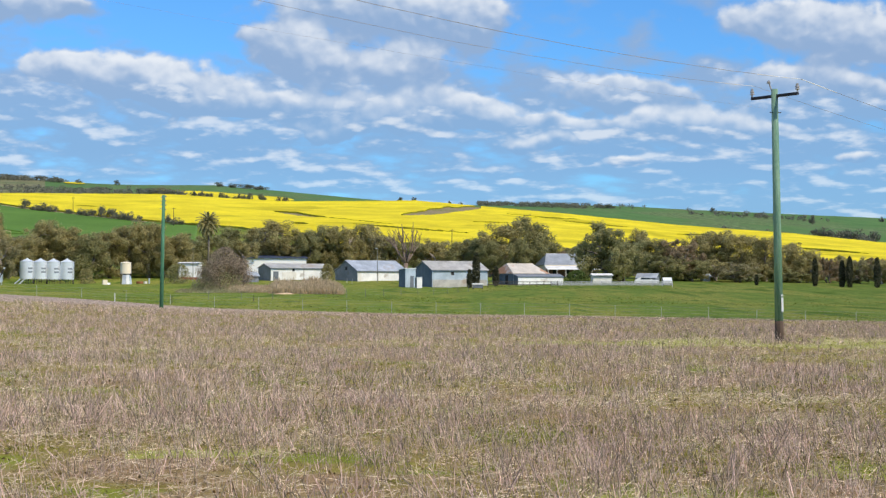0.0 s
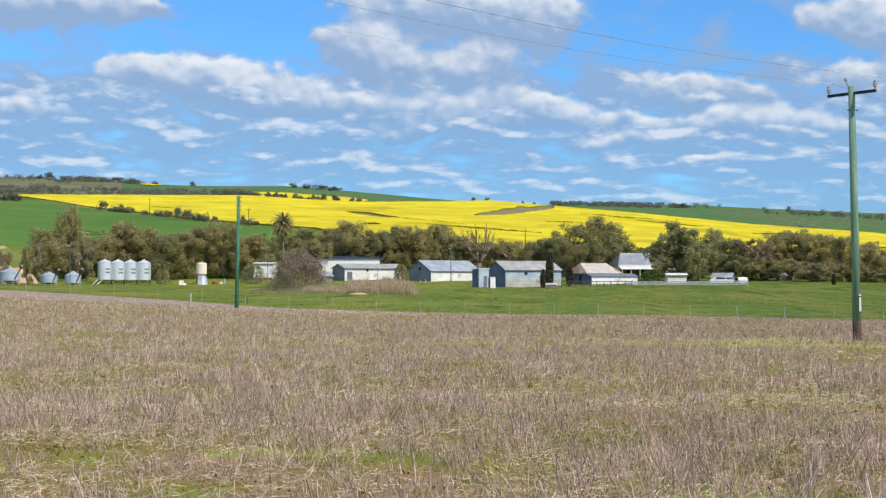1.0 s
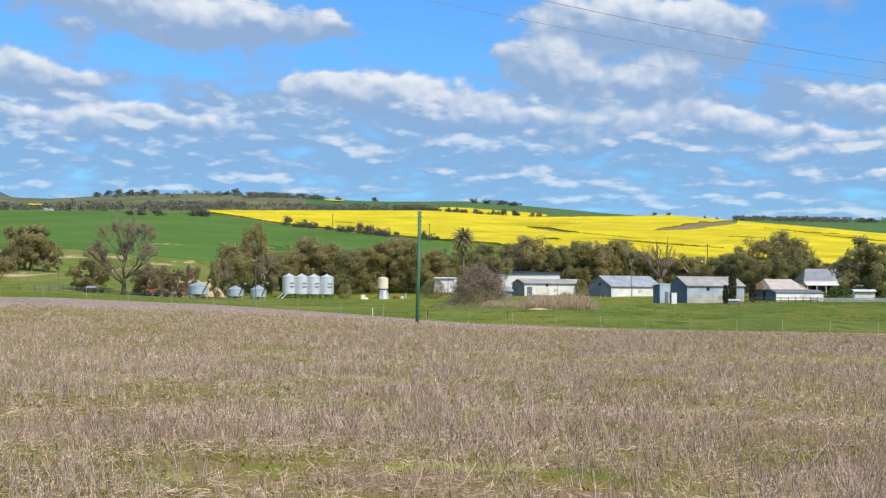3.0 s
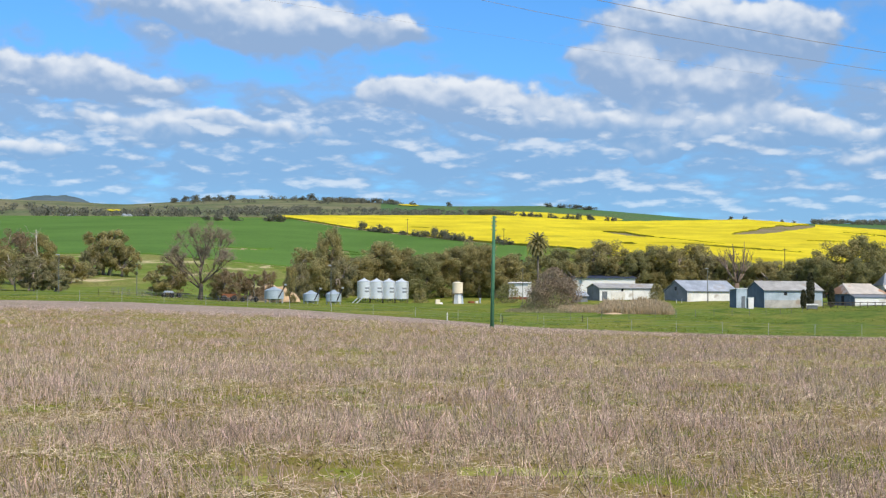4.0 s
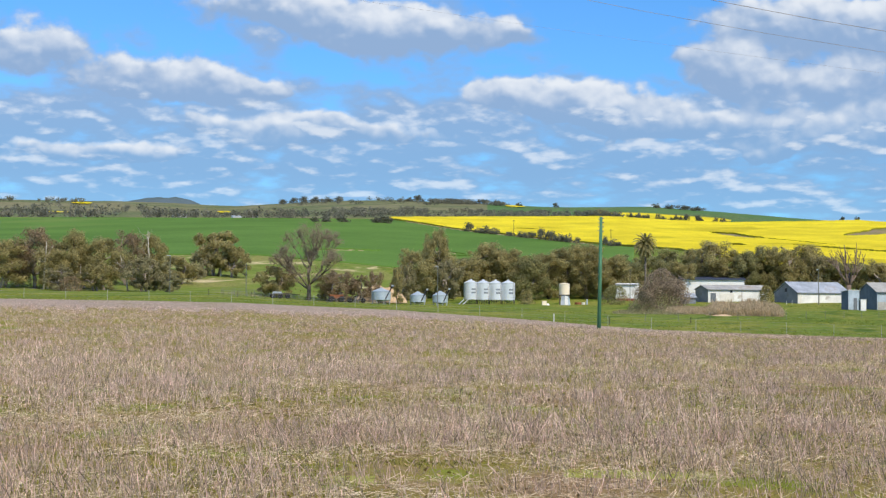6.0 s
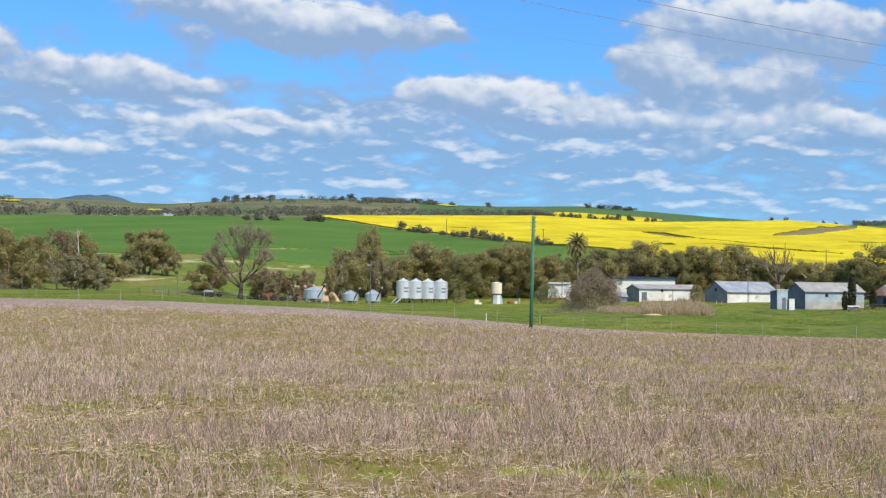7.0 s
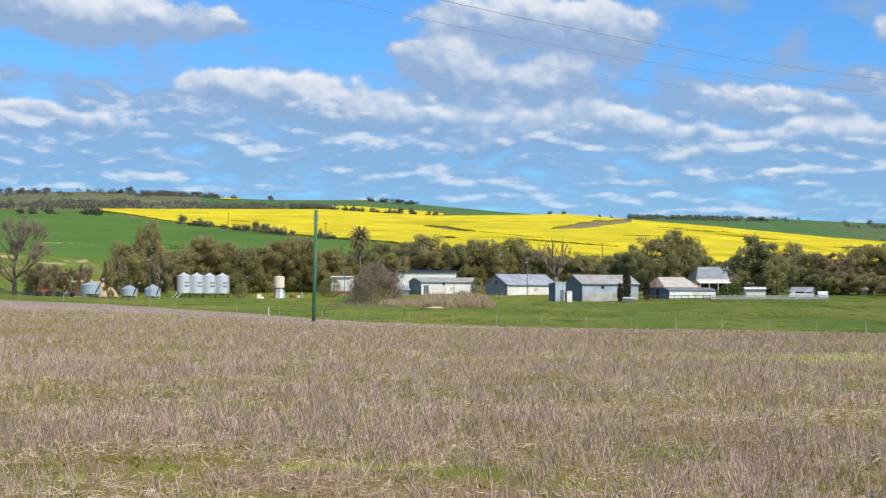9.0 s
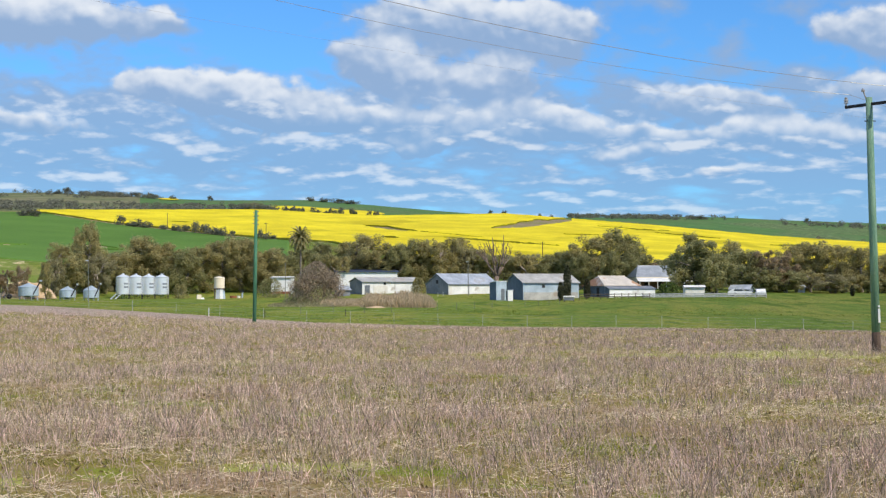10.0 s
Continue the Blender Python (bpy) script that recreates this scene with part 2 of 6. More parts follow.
def material(name, dark, light, scale=1.0, rough=0.8, metal=0.0, bump=0.3, grain=12.0, stain=None, stain_at=0.62, per_object=0.0, per_island=0.0, stretch=(1, 1, 1), spec=0.3, thin=0.0, depth=0.02, drift=None):
    """A surface with broad variation, fine grain, stains and relief at real size."""
    m = bpy.data.materials.new(name)
    m.use_nodes = True
    t = m.node_tree
    b = t.nodes["Principled BSDF"]
    co = t.nodes.new("ShaderNodeTexCoord")
    mp = t.nodes.new("ShaderNodeMapping")
    mp.inputs["Scale"].default_value = stretch
    t.links.new(co.outputs["Object"], mp.inputs[0])
    broad = noise_at(t, mp.outputs[0], scale, 4.0, 0.55).outputs["Fac"]
    fine = noise_at(t, mp.outputs[0], scale * grain, 3.0, 0.6).outputs["Fac"]
    fac = calc(t, "ADD", calc(t, "MULTIPLY", broad, 0.6), calc(t, "MULTIPLY", fine, 0.4))
    colour = blended(t, ramped(t, fac, 0.36, 0.64), dark, light)
    if stain:
        spot = noise_at(t, mp.outputs[0], scale * 0.45, 5.0, 0.6).outputs["Fac"]
        colour = blended(t, ramped(t, spot, stain_at, stain_at + 0.09), colour, stain)
    if per_object or per_island:
        if per_object:
            info = t.nodes.new("ShaderNodeObjectInfo").outputs["Random"]
            amount = per_object
        else:
            info = t.nodes.new("ShaderNodeNewGeometry").outputs["Random Per Island"]
            amount = per_island
        hsv = t.nodes.new("ShaderNodeHueSaturation")
        t.links.new(calc(t, "ADD", calc(t, "MULTIPLY", info, amount), 1 - amount / 2), hsv.inputs["Value"])
        t.links.new(calc(t, "ADD", calc(t, "MULTIPLY", info, -0.05 * amount), 0.5 + 0.025 * amount), hsv.inputs["Hue"])
        t.links.new(colour, hsv.inputs["Color"])
        colour = hsv.outputs[0]
    if drift:
        colour = drifted(t, colour, drift)
    t.links.new(colour, b.inputs["Base Color"])
    b.inputs["Roughness"].default_value, b.inputs["Metallic"].default_value = rough, metal
    b.inputs["Specular IOR Level"].default_value = spec
    if bump:
        bp = t.nodes.new("ShaderNodeBump")
        bp.inputs["Strength"].default_value, bp.inputs["Distance"].default_value = bump, depth
        t.links.new(fine, bp.inputs["Height"])
        t.links.new(bp.outputs[0], b.inputs["Normal"])
    if thin:
        b.inputs["Transmission Weight"].default_value = 0.0
        leafy = t.nodes.new("ShaderNodeBsdfTranslucent")
        t.links.new(colour, leafy.inputs[0])
        mix = t.nodes.new("ShaderNodeMixShader")
        mix.inputs[0].default_value = thin
        t.links.new(b.outputs[0], mix.inputs[1])
        t.links.new(leafy.outputs[0], mix.inputs[2])
        t.links.new(mix.outputs[0], t.nodes["Material Output"].inputs[0])
    return m


def sheet_metal(name, dark, light, stain=None, stain_at=0.6, rough=0.45, metal=0.35, pitch=0.2):
    """Corrugated sheet: ribs along the sheet's length as relief, weathering in patches."""
    m = material(name, dark, light, 0.5, rough, metal, 0.0, 9.0, stain, stain_at, spec=0.4)
    t = m.node_tree
    b = t.nodes["Principled BSDF"]
    co = t.nodes.new("ShaderNodeTexCoord")
    wave = t.nodes.new("ShaderNodeTexWave")
    wave.bands_direction = "X"
    wave.inputs["Scale"].default_value = 0.314 / pitch
    wave.inputs["Distortion"].default_value = 0.0
    t.links.new(co.outputs["Object"], wave.inputs[0])
    bp = t.nodes.new("ShaderNodeBump")
    bp.inputs["Strength"].default_value, bp.inputs["Distance"].default_value = 0.6, 0.02
    t.links.new(wave.outputs["Fac"], bp.inputs["Height"])
    t.links.new(bp.outputs[0], b.inputs["Normal"])
    return m


M = {}
M["pole_wood"] = material("pole_wood", (0.085, 0.20, 0.135), (0.235, 0.365, 0.265), 1.2, 0.85, stretch=(6, 6, 0.5), bump=0.5, stain=(0.23, 0.25, 0.20), stain_at=0.6)
M["pole_green"] = material("pole_green", (0.035, 0.135, 0.075), (0.105, 0.265, 0.160), 1.2, 0.85, stretch=(6, 6, 0.5), bump=0.5, stain=(0.12, 0.20, 0.14), stain_at=0.62)
M["pole_foot"] = material("pole_foot", (0.045, 0.032, 0.025), (0.11, 0.075, 0.055), 1.5, 0.9, stretch=(6, 6, 0.6), bump=0.5)
M["steel_dark"] = material("steel_dark", (0.03, 0.03, 0.035), (0.07, 0.07, 0.08), 3, 0.6, 0.6)
M["porcelain"] = material("porcelain", (0.24, 0.24, 0.25), (0.36, 0.36, 0.37), 4, 0.25, spec=0.6)
M["wire"] = material("wire", (0.34, 0.32, 0.32), (0.50, 0.47, 0.47), 3, 0.45, 0.7, bump=0)
M["wire_guard"] = material("wire_guard", (0.75, 0.75, 0.75), (0.9, 0.9, 0.9), 3, 0.3, 0.2, bump=0)
M["sign_white"] = material("sign_white", (0.72, 0.72, 0.72), (0.85, 0.85, 0.85), 3, 0.4)
M["fence_steel"] = material("fence_steel", (0.12, 0.13, 0.11), (0.28, 0.29, 0.26), 3, 0.6, 0.3)
M["fence_pale"] = material("fence_pale", (0.36, 0.37, 0.36), (0.58, 0.58, 0.56), 3, 0.6, 0.2)
M["fence_timber"] = material("fence_timber", (0.30, 0.31, 0.32), (0.55, 0.56, 0.58), 2, 0.85, stretch=(1, 4, 4))
M["timber_dark"] = material("timber_dark", (0.05, 0.045, 0.04), (0.13, 0.11, 0.09), 2, 0.85, stretch=(4, 4, 1))
M["white_sheet"] = sheet_metal("white_sheet", (0.66, 0.66, 0.65), (0.87, 0.87, 0.86), (0.50, 0.47, 0.43), 0.65, 0.6, 0.0)
M["new_white"] = sheet_metal("new_white", (0.80, 0.80, 0.80), (0.88, 0.88, 0.88), None, rough=0.45, metal=0.0)
M["navy_sheet"] = sheet_metal("navy_sheet", (0.035, 0.05, 0.10), (0.06, 0.08, 0.15), None, metal=0.0)
M["zinc"] = sheet_metal("zinc", (0.36, 0.40, 0.45), (0.58, 0.62, 0.68), (0.45, 0.44, 0.43), 0.62, 0.5, 0.35)
M["zinc_old"] = sheet_metal("zinc_old", (0.36, 0.35, 0.33), (0.55, 0.54, 0.51), (0.40, 0.34, 0.28), 0.60, 0.6, 0.2)
M["blue_sheet"] = sheet_metal("blue_sheet", (0.33, 0.42, 0.50), (0.52, 0.61, 0.69), (0.50, 0.49, 0.47), 0.62, 0.55, 0.1)
M["rusty"] = sheet_metal("rusty", (0.48, 0.41, 0.35), (0.64, 0.56, 0.48), (0.42, 0.22, 0.12), 0.47, 0.7, 0.05)
M["rust_streak"] = sheet_metal("rust_streak", (0.50, 0.455, 0.40), (0.66, 0.60, 0.535), (0.46, 0.27, 0.17), 0.57, 0.7, 0.05)
# dark tones that put the shade of left-facing gables and sides into the paint
M["gable_shade_navy"] = sheet_metal("gable_shade_navy", (0.080, 0.118, 0.175), (0.14, 0.19, 0.255), (0.12, 0.14, 0.16), 0.62, 0.6, 0.05)
M["gable_shade_grey"] = sheet_metal("gable_shade_grey", (0.155, 0.175, 0.205), (0.25, 0.27, 0.305), (0.19, 0.19, 0.19), 0.62, 0.6, 0.05)
M["house_roof"] = sheet_metal("house_roof", (0.31, 0.335, 0.36), (0.47, 0.495, 0.53), (0.40, 0.36, 0.31), 0.63, 0.5, 0.3)
M["opening"] = material("opening", (0.012, 0.013, 0.016), (0.03, 0.032, 0.036), 2, 0.5)
M["door_grey"] = material("door_grey", (0.10, 0.12, 0.14), (0.19, 0.21, 0.24), 2, 0.6)
M["pane"] = material("pane", (0.02, 0.025, 0.03), (0.04, 0.05, 0.06), 1, 0.06, spec=0.8, bump=0)
M["plaster"] = material("plaster", (0.62, 0.60, 0.55), (0.80, 0.78, 0.73), 1, 0.85)
M["brick_red"] = material("brick_red", (0.22, 0.07, 0.04), (0.38, 0.14, 0.08), 2, 0.85)
# dark brown that paints the shade under the verandah
M["verandah_shade"] = material("verandah_shade", (0.10, 0.06, 0.045), (0.19, 0.11, 0.08), 2, 0.85)
M["silo_steel"] = sheet_metal("silo_steel", (0.70, 0.75, 0.80), (0.82, 0.86, 0.90), None, rough=0.33, metal=0.30)
M["silo_mark"] = material("silo_mark", (0.20, 0.23, 0.27), (0.30, 0.33, 0.37), 3, 0.5)
M["bin_steel"] = sheet_metal("bin_steel", (0.44, 0.52, 0.59), (0.57, 0.65, 0.71), None, rough=0.4, metal=0.35)
M["tank_cream"] = material("tank_cream", (0.80, 0.70, 0.53), (0.90, 0.81, 0.65), 0.7, 0.5, bump=0.1)
M["cab_white"] = material("cab_white", (0.74, 0.74, 0.74), (0.84, 0.84, 0.84), 2, 0.25, spec=0.6, bump=0.05)
M["tyre"] = material("tyre", (0.015, 0.015, 0.015), (0.035, 0.035, 0.035), 6, 0.8)
M["rust_paint"] = material("rust_paint", (0.17, 0.06, 0.03), (0.32, 0.13, 0.06), 2, 0.8)
M["earth"] = material("earth", (0.50, 0.34, 0.20), (0.70, 0.52, 0.34), 0.7, 0.95, bump=0.6, stain=(0.30, 0.22, 0.12), depth=0.15)
M["bark_grey"] = material("bark_grey", (0.10, 0.085, 0.07), (0.30, 0.27, 0.23), 1.5, 0.9, stretch=(3, 3, 0.6), bump=0.6, per_object=0.4)
M["bark_pink"] = material("bark_pink", (0.20, 0.165, 0.14), (0.50, 0.43, 0.38), 1.3, 0.85, stretch=(3, 3, 0.6), bump=0.5, per_object=0.4)
M["bark_white"] = material("bark_white", (0.42, 0.37, 0.31), (0.68, 0.63, 0.56), 1.2, 0.8, stretch=(3, 3, 0.6), bump=0.4)
M["dead_wood"] = material("dead_wood", (0.125, 0.09, 0.07), (0.28, 0.215, 0.175), 2, 0.9, stretch=(3, 3, 0.5), bump=0.5)
M["leaf_olive"] = material("leaf_olive", (0.315, 0.284, 0.118), (0.565, 0.505, 0.240), 0.5, 0.6, bump=0, per_island=0.75, thin=0.58)
M["leaf_dark"] = material("leaf_dark", (0.245, 0.244, 0.104), (0.460, 0.438, 0.205), 0.5, 0.6, bump=0, per_island=0.75, thin=0.58)
M["leaf_bronze"] = material("leaf_bronze", (0.255, 0.190, 0.110), (0.430, 0.335, 0.205), 0.5, 0.6, bump=0, per_island=0.6, thin=0.48)
M["leaf_grey"] = material("leaf_grey", (0.262, 0.242, 0.124), (0.440, 0.402, 0.225), 0.5, 0.6, bump=0, per_island=0.6, thin=0.48)
M["twig"] = material("twig", (0.20, 0.155, 0.115), (0.38, 0.305, 0.235), 1.0, 0.9, bump=0, per_island=0.5)
M["bush_twig"] = material("bush_twig", (0.270, 0.212, 0.148), (0.425, 0.345, 0.250), 1.0, 0.9, bump=0, per_island=0.35, thin=0.3)
M["bark_bare"] = material("bark_bare", (0.085, 0.07, 0.055), (0.19, 0.16, 0.13), 1.5, 0.9, stretch=(3, 3, 0.6), bump=0.4)
M["cypress_leaf"] = material("cypress_leaf", (0.045, 0.050, 0.026), (0.10, 0.10, 0.052), 0.8, 0.6, bump=0, per_island=0.6, thin=0.15)
M["hedge_leaf"] = material("hedge_leaf", (0.068, 0.112, 0.027), (0.150, 0.217, 0.053), 0.8, 0.6, bump=0, per_island=0.8, thin=0.15)
M["palm_leaf"] = material("palm_leaf", (0.22, 0.205, 0.085), (0.40, 0.36, 0.17), 0.8, 0.5, bump=0, per_island=0.5, thin=0.4)
# far foliage, some distance haze mixed into its grey-green
M["hazed_leaf"] = material("hazed_leaf", (0.135, 0.145, 0.108), (0.225, 0.222, 0.165), 0.05, 0.8, bump=0, per_island=0.5, thin=0.35)
M["reed"] = material("reed", (0.44, 0.345, 0.21), (0.65, 0.53, 0.35), 0.8, 0.8, bump=0, per_island=0.5, thin=0.4)
M["stalk"] = material("stalk", (0.290, 0.219, 0.178), (0.645, 0.522, 0.430), 2.5, 0.8, bump=0, per_island=1.45, thin=0.20, drift=(-40, 25, (1.14, 1.12, 1.11), (0.90, 0.87, 0.87)))
M["straw"] = material("straw", (0.45, 0.355, 0.235), (0.80, 0.67, 0.48), 0.5, 0.7, bump=0, per_island=0.95)
M["litter"] = material("litter", (0.22, 0.155, 0.08), (0.44, 0.33, 0.19), 3.0, 0.85, bump=0, per_island=0.7)
M["weed"] = material("weed", (0.18, 0.19, 0.02), (0.34, 0.33, 0.045), 0.7, 0.7, bump=0, per_island=0.8, thin=0.25)
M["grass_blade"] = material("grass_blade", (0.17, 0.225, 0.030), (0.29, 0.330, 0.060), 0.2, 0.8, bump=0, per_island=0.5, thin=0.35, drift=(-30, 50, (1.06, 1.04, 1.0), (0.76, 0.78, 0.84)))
M["dry_leaf"] = material("dry_leaf", (0.42, 0.15, 0.06), (0.60, 0.28, 0.12), 5, 0.7)
M["canola"] = material("canola", (0.605, 0.492, 0.016), (0.825, 0.690, 0.028), 0.05, 0.8, bump=0.5, grain=30, stain=(0.52, 0.43, 0.012), stain_at=0.56, stretch=(0.6, 0.35, 1), depth=0.4, spec=0.05)
M["canola_edge"] = material("canola_edge", (0.20, 0.22, 0.02), (0.45, 0.40, 0.02), 0.1, 0.8, bump=0.4)
M["wheat"] = material("wheat", (0.080, 0.166, 0.028), (0.120, 0.226, 0.042), 0.02, 0.75, bump=0.4, grain=60, stain=(0.14, 0.22, 0.05), stain_at=0.60, stretch=(1, 0.5, 1), depth=0.2, spec=0.03)


# ground sheets: one material for each kind of land
def land(name, dark, light, third, scale, third_at=0.55, fine_scale=9.0, rough=0.95, bump=0.5, stretch=(1, 1, 1), fourth=None, fourth_at=0.62, depth=0.05, drift=None):
    m = bpy.data.materials.new(name)
    m.use_nodes = True
    t = m.node_tree
    b = t.nodes["Principled BSDF"]
    co = t.nodes.new("ShaderNodeTexCoord")
    mp = t.nodes.new("ShaderNodeMapping")
    mp.inputs["Scale"].default_value = stretch
    t.links.new(co.outputs["Object"], mp.inputs[0])
    v = mp.outputs[0]
    broad, mid, fine = (noise_at(t, v, s, 5.0, 0.6).outputs["Fac"] for s in (scale, scale * 3.7, scale * fine_scale))
    tiny = noise_at(t, v, scale * fine_scale * 6, 3.0, 0.6).outputs["Fac"]
    base = blended(t, ramped(t, calc(t, "ADD", calc(t, "MULTIPLY", fine, 0.5), calc(t, "MULTIPLY", tiny, 0.5)), 0.36, 0.64), dark, light)
    both = calc(t, "ADD", calc(t, "MULTIPLY", broad, 0.6), calc(t, "MULTIPLY", mid, 0.4))
    colour = blended(t, ramped(t, both, third_at - 0.07, third_at + 0.07), base, blended(t, ramped(t, tiny, 0.38, 0.62), tuple(1.25 * c for c in third), tuple(0.55 * c for c in third)))
    if fourth:
        spot = noise_at(t, v, scale * 1.9, 5.0, 0.65).outputs["Fac"]
        colour = blended(t, ramped(t, spot, fourth_at, fourth_at + 0.10), colour, blended(t, ramped(t, tiny, 0.36, 0.64), tuple(0.62 * c for c in fourth), tuple(1.3 * c for c in fourth)))
    if drift:
        colour = drifted(t, colour, drift)
    t.links.new(colour, b.inputs["Base Color"])
    b.inputs["Roughness"].default_value, b.inputs["Specular IOR Level"].default_value = rough, 0.06
    bp = t.nodes.new("ShaderNodeBump")
    bp.inputs["Strength"].default_value, bp.inputs["Distance"].default_value = bump, depth
    t.links.new(tiny, bp.inputs["Height"])
    t.links.new(bp.outputs[0], b.inputs["Normal"])
    return m


M["stubble_ground"] = land("stubble_ground", (0.22, 0.14, 0.075), (0.44, 0.31, 0.175), (0.30, 0.250, 0.062), 0.22, 0.48, 26.0, fourth=(0.235, 0.262, 0.036), fourth_at=0.53, bump=1.0, depth=0.03)
M["verge_soil"] = land("verge_soil", (0.290, 0.225, 0.183), (0.450, 0.360, 0.300), (0.300, 0.250, 0.150), 0.2, 0.57, 10.0)
M["track_grass"] = land("track_grass", (0.25, 0.26, 0.055), (0.37, 0.36, 0.09), (0.40, 0.33, 0.19), 0.2, 0.58, 8.0)
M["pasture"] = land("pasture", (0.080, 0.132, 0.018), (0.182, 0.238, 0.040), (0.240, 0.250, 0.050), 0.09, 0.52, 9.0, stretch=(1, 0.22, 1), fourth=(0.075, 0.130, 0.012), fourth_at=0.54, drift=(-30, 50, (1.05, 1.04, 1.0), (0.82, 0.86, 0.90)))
M["bank"] = land("bank", (0.115, 0.172, 0.026), (0.195, 0.25, 0.046), (0.255, 0.255, 0.075), 0.045, 0.54, 12.0, stretch=(1, 0.35, 1), fourth=(0.56, 0.47, 0.27), fourth_at=0.545)
M["crop_soil"] = land("crop_soil", (0.30, 0.25, 0.14), (0.46, 0.38, 0.22), (0.26, 0.25, 0.10), 0.03, 0.55, 14.0)
M["bare_soil"] = land("bare_soil", (0.20, 0.16, 0.10), (0.33, 0.26, 0.16), (0.22, 0.22, 0.07), 0.03, 0.55, 14.0)
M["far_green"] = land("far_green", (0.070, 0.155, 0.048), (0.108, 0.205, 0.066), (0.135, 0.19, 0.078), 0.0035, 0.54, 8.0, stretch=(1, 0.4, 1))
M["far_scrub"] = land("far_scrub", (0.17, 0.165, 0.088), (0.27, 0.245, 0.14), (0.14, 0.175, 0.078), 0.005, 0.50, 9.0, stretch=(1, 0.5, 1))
# the air's haze is painted into this hill as blue
M["hill_haze"] = land("hill_haze", (0.090, 0.130, 0.155), (0.120, 0.162, 0.190), (0.110, 0.155, 0.150), 0.003, 0.5, 9.0)


# ---- mesh building ----
class Geo:
    """Corners and faces gathered for one mesh."""

    def __init__(self):
        self.v, self.f, self.slots = [], [], []

    def add(self, verts, faces, slot=0):
        n = len(self.v)
        self.v.extend(tuple(p) for p in verts)
        self.f.extend(tuple(i + n for i in face) for face in faces)
        self.slots.extend([slot] * len(faces))

    def box(self, lo, hi, m=None, cut=0.0):
        (x0, y0, z0), (x1, y1, z1) = lo, hi
        pts = [Vector(p) for p in ((x0, y0, z0), (x1, y0, z0), (x1, y1, z0), (x0, y1, z0), (x0, y0, z1), (x1, y0, z1), (x1, y1, z1), (x0, y1, z1))]
        if m is not None:
            pts = [m @ p for p in pts]
        self.add(pts, [(0, 3, 2, 1), (4, 5, 6, 7), (0, 1, 5, 4), (1, 2, 6, 5), (2, 3, 7, 6), (3, 0, 4, 7)])

    def prism(self, outline, axis, lo, hi):
        """A polygon in the plane across axis (0 x, 1 y, 2 z), drawn out from lo to hi."""
        def full(p, c):
            q = list(p)
            q.insert(axis, c)
            return q
        n = len(outline)
        pts = [full(p, lo) for p in outline] + [full(p, hi) for p in outline]
        self.add(pts, [tuple(range(n))[::-1], tuple(range(n, 2 * n))] + [(i, (i + 1) % n, n + (i + 1) % n, n + i) for i in range(n)])

    def tube(self, points, radii, sides=8, caps=True):
        """A tapered tube along points."""
        rings = []
        for i, p in enumerate(points):
            p = Vector(p)
            a, b = Vector(points[max(i - 1, 0)]), Vector(points[min(i + 1, len(points) - 1)])
            q = (b - a).to_track_quat("Z", "Y")
            rings.append([p + q @ Vector((radii[i] * math.cos(2 * math.pi * k / sides), radii[i] * math.sin(2 * math.pi * k / sides), 0)) for k in range(sides)])
        faces = []
        for i in range(len(rings) - 1):
            for k in range(sides):
                faces.append((i * sides + k, i * sides + (k + 1) % sides, (i + 1) * sides + (k + 1) % sides, (i + 1) * sides + k))
        if caps:
            faces += [tuple(range(sides))[::-1], tuple(range((len(rings) - 1) * sides, len(rings) * sides))]
        self.add([p for r in rings for p in r], faces)

    def lathe(self, profile, sides=24, m=None, caps=True):
        """A profile of (radius, height) turned round z."""
        pts, faces = [], []
        for r, z in profile:
            pts += [Vector((r * math.cos(2 * math.pi * k / sides), r * math.sin(2 * math.pi * k / sides), z)) for k in range(sides)]
        for i in range(len(profile) - 1):
            for k in range(sides):
                faces.append((i * sides + k, i * sides + (k + 1) % sides, (i + 1) * sides + (k + 1) % sides, (i + 1) * sides + k))
        if caps:
            faces += [tuple(range(sides))[::-1], tuple(range((len(profile) - 1) * sides, len(profile) * sides))]
        self.add([m @ p for p in pts] if m is not None else pts, faces)

    def leaf(self, c, size, rng, long=1.6, out=None):
        """A leaf cluster; out: the way that it mostly faces."""
        n = Vector((rng.gauss(0, 1), rng.gauss(0, 1), rng.gauss(0, 1)))
        if out is not None:
            n = n * 0.33 + out
        n.normalize()
        u = n.orthogonal().normalized()
        u.rotate(Matrix.Rotation(rng.random() * 6.28, 3, n))
        w = n.cross(u)
        a, b = u * size * long * 0.5, w * size * 0.5
        self.add([c - a - b * 0.7, c + a, c - a * 0.4 + b * 1.1], [(0, 1, 2)])

    def mesh(self, name, materials, smooth=False):
        me = bpy.data.meshes.new(name)
        me.from_pydata(self.v, [], self.f)
        for m in materials if isinstance(materials, (list, tuple)) else [materials]:
            me.materials.append(m)
        if any(self.slots):
            me.polygons.foreach_set("material_index", self.slots)
        if smooth:
            me.polygons.foreach_set("use_smooth", [True] * len(self.f))
        me.update()
        return me


def part(name, geo, mat, parent, label="", smooth=False):
    ob = new(name, geo if isinstance(geo, bpy.types.Mesh) else geo.mesh(name, mat, smooth))
    ob.parent = parent
    return tagged(ob, label)


def thing(name, m, label, category, group=""):
    ob = new(name)
    ob.empty_display_size = 0.3
    ob.matrix_world = m
    return tagged(ob, label, category, group)


def solid(name, geo, mat, label, category, group="", kind="", m=None, smooth=False):
    ob = new(name, geo.mesh(name, mat, smooth))
    if m is not None:
        ob.matrix_world = m
    return tagged(ob, label, category, group, kind)


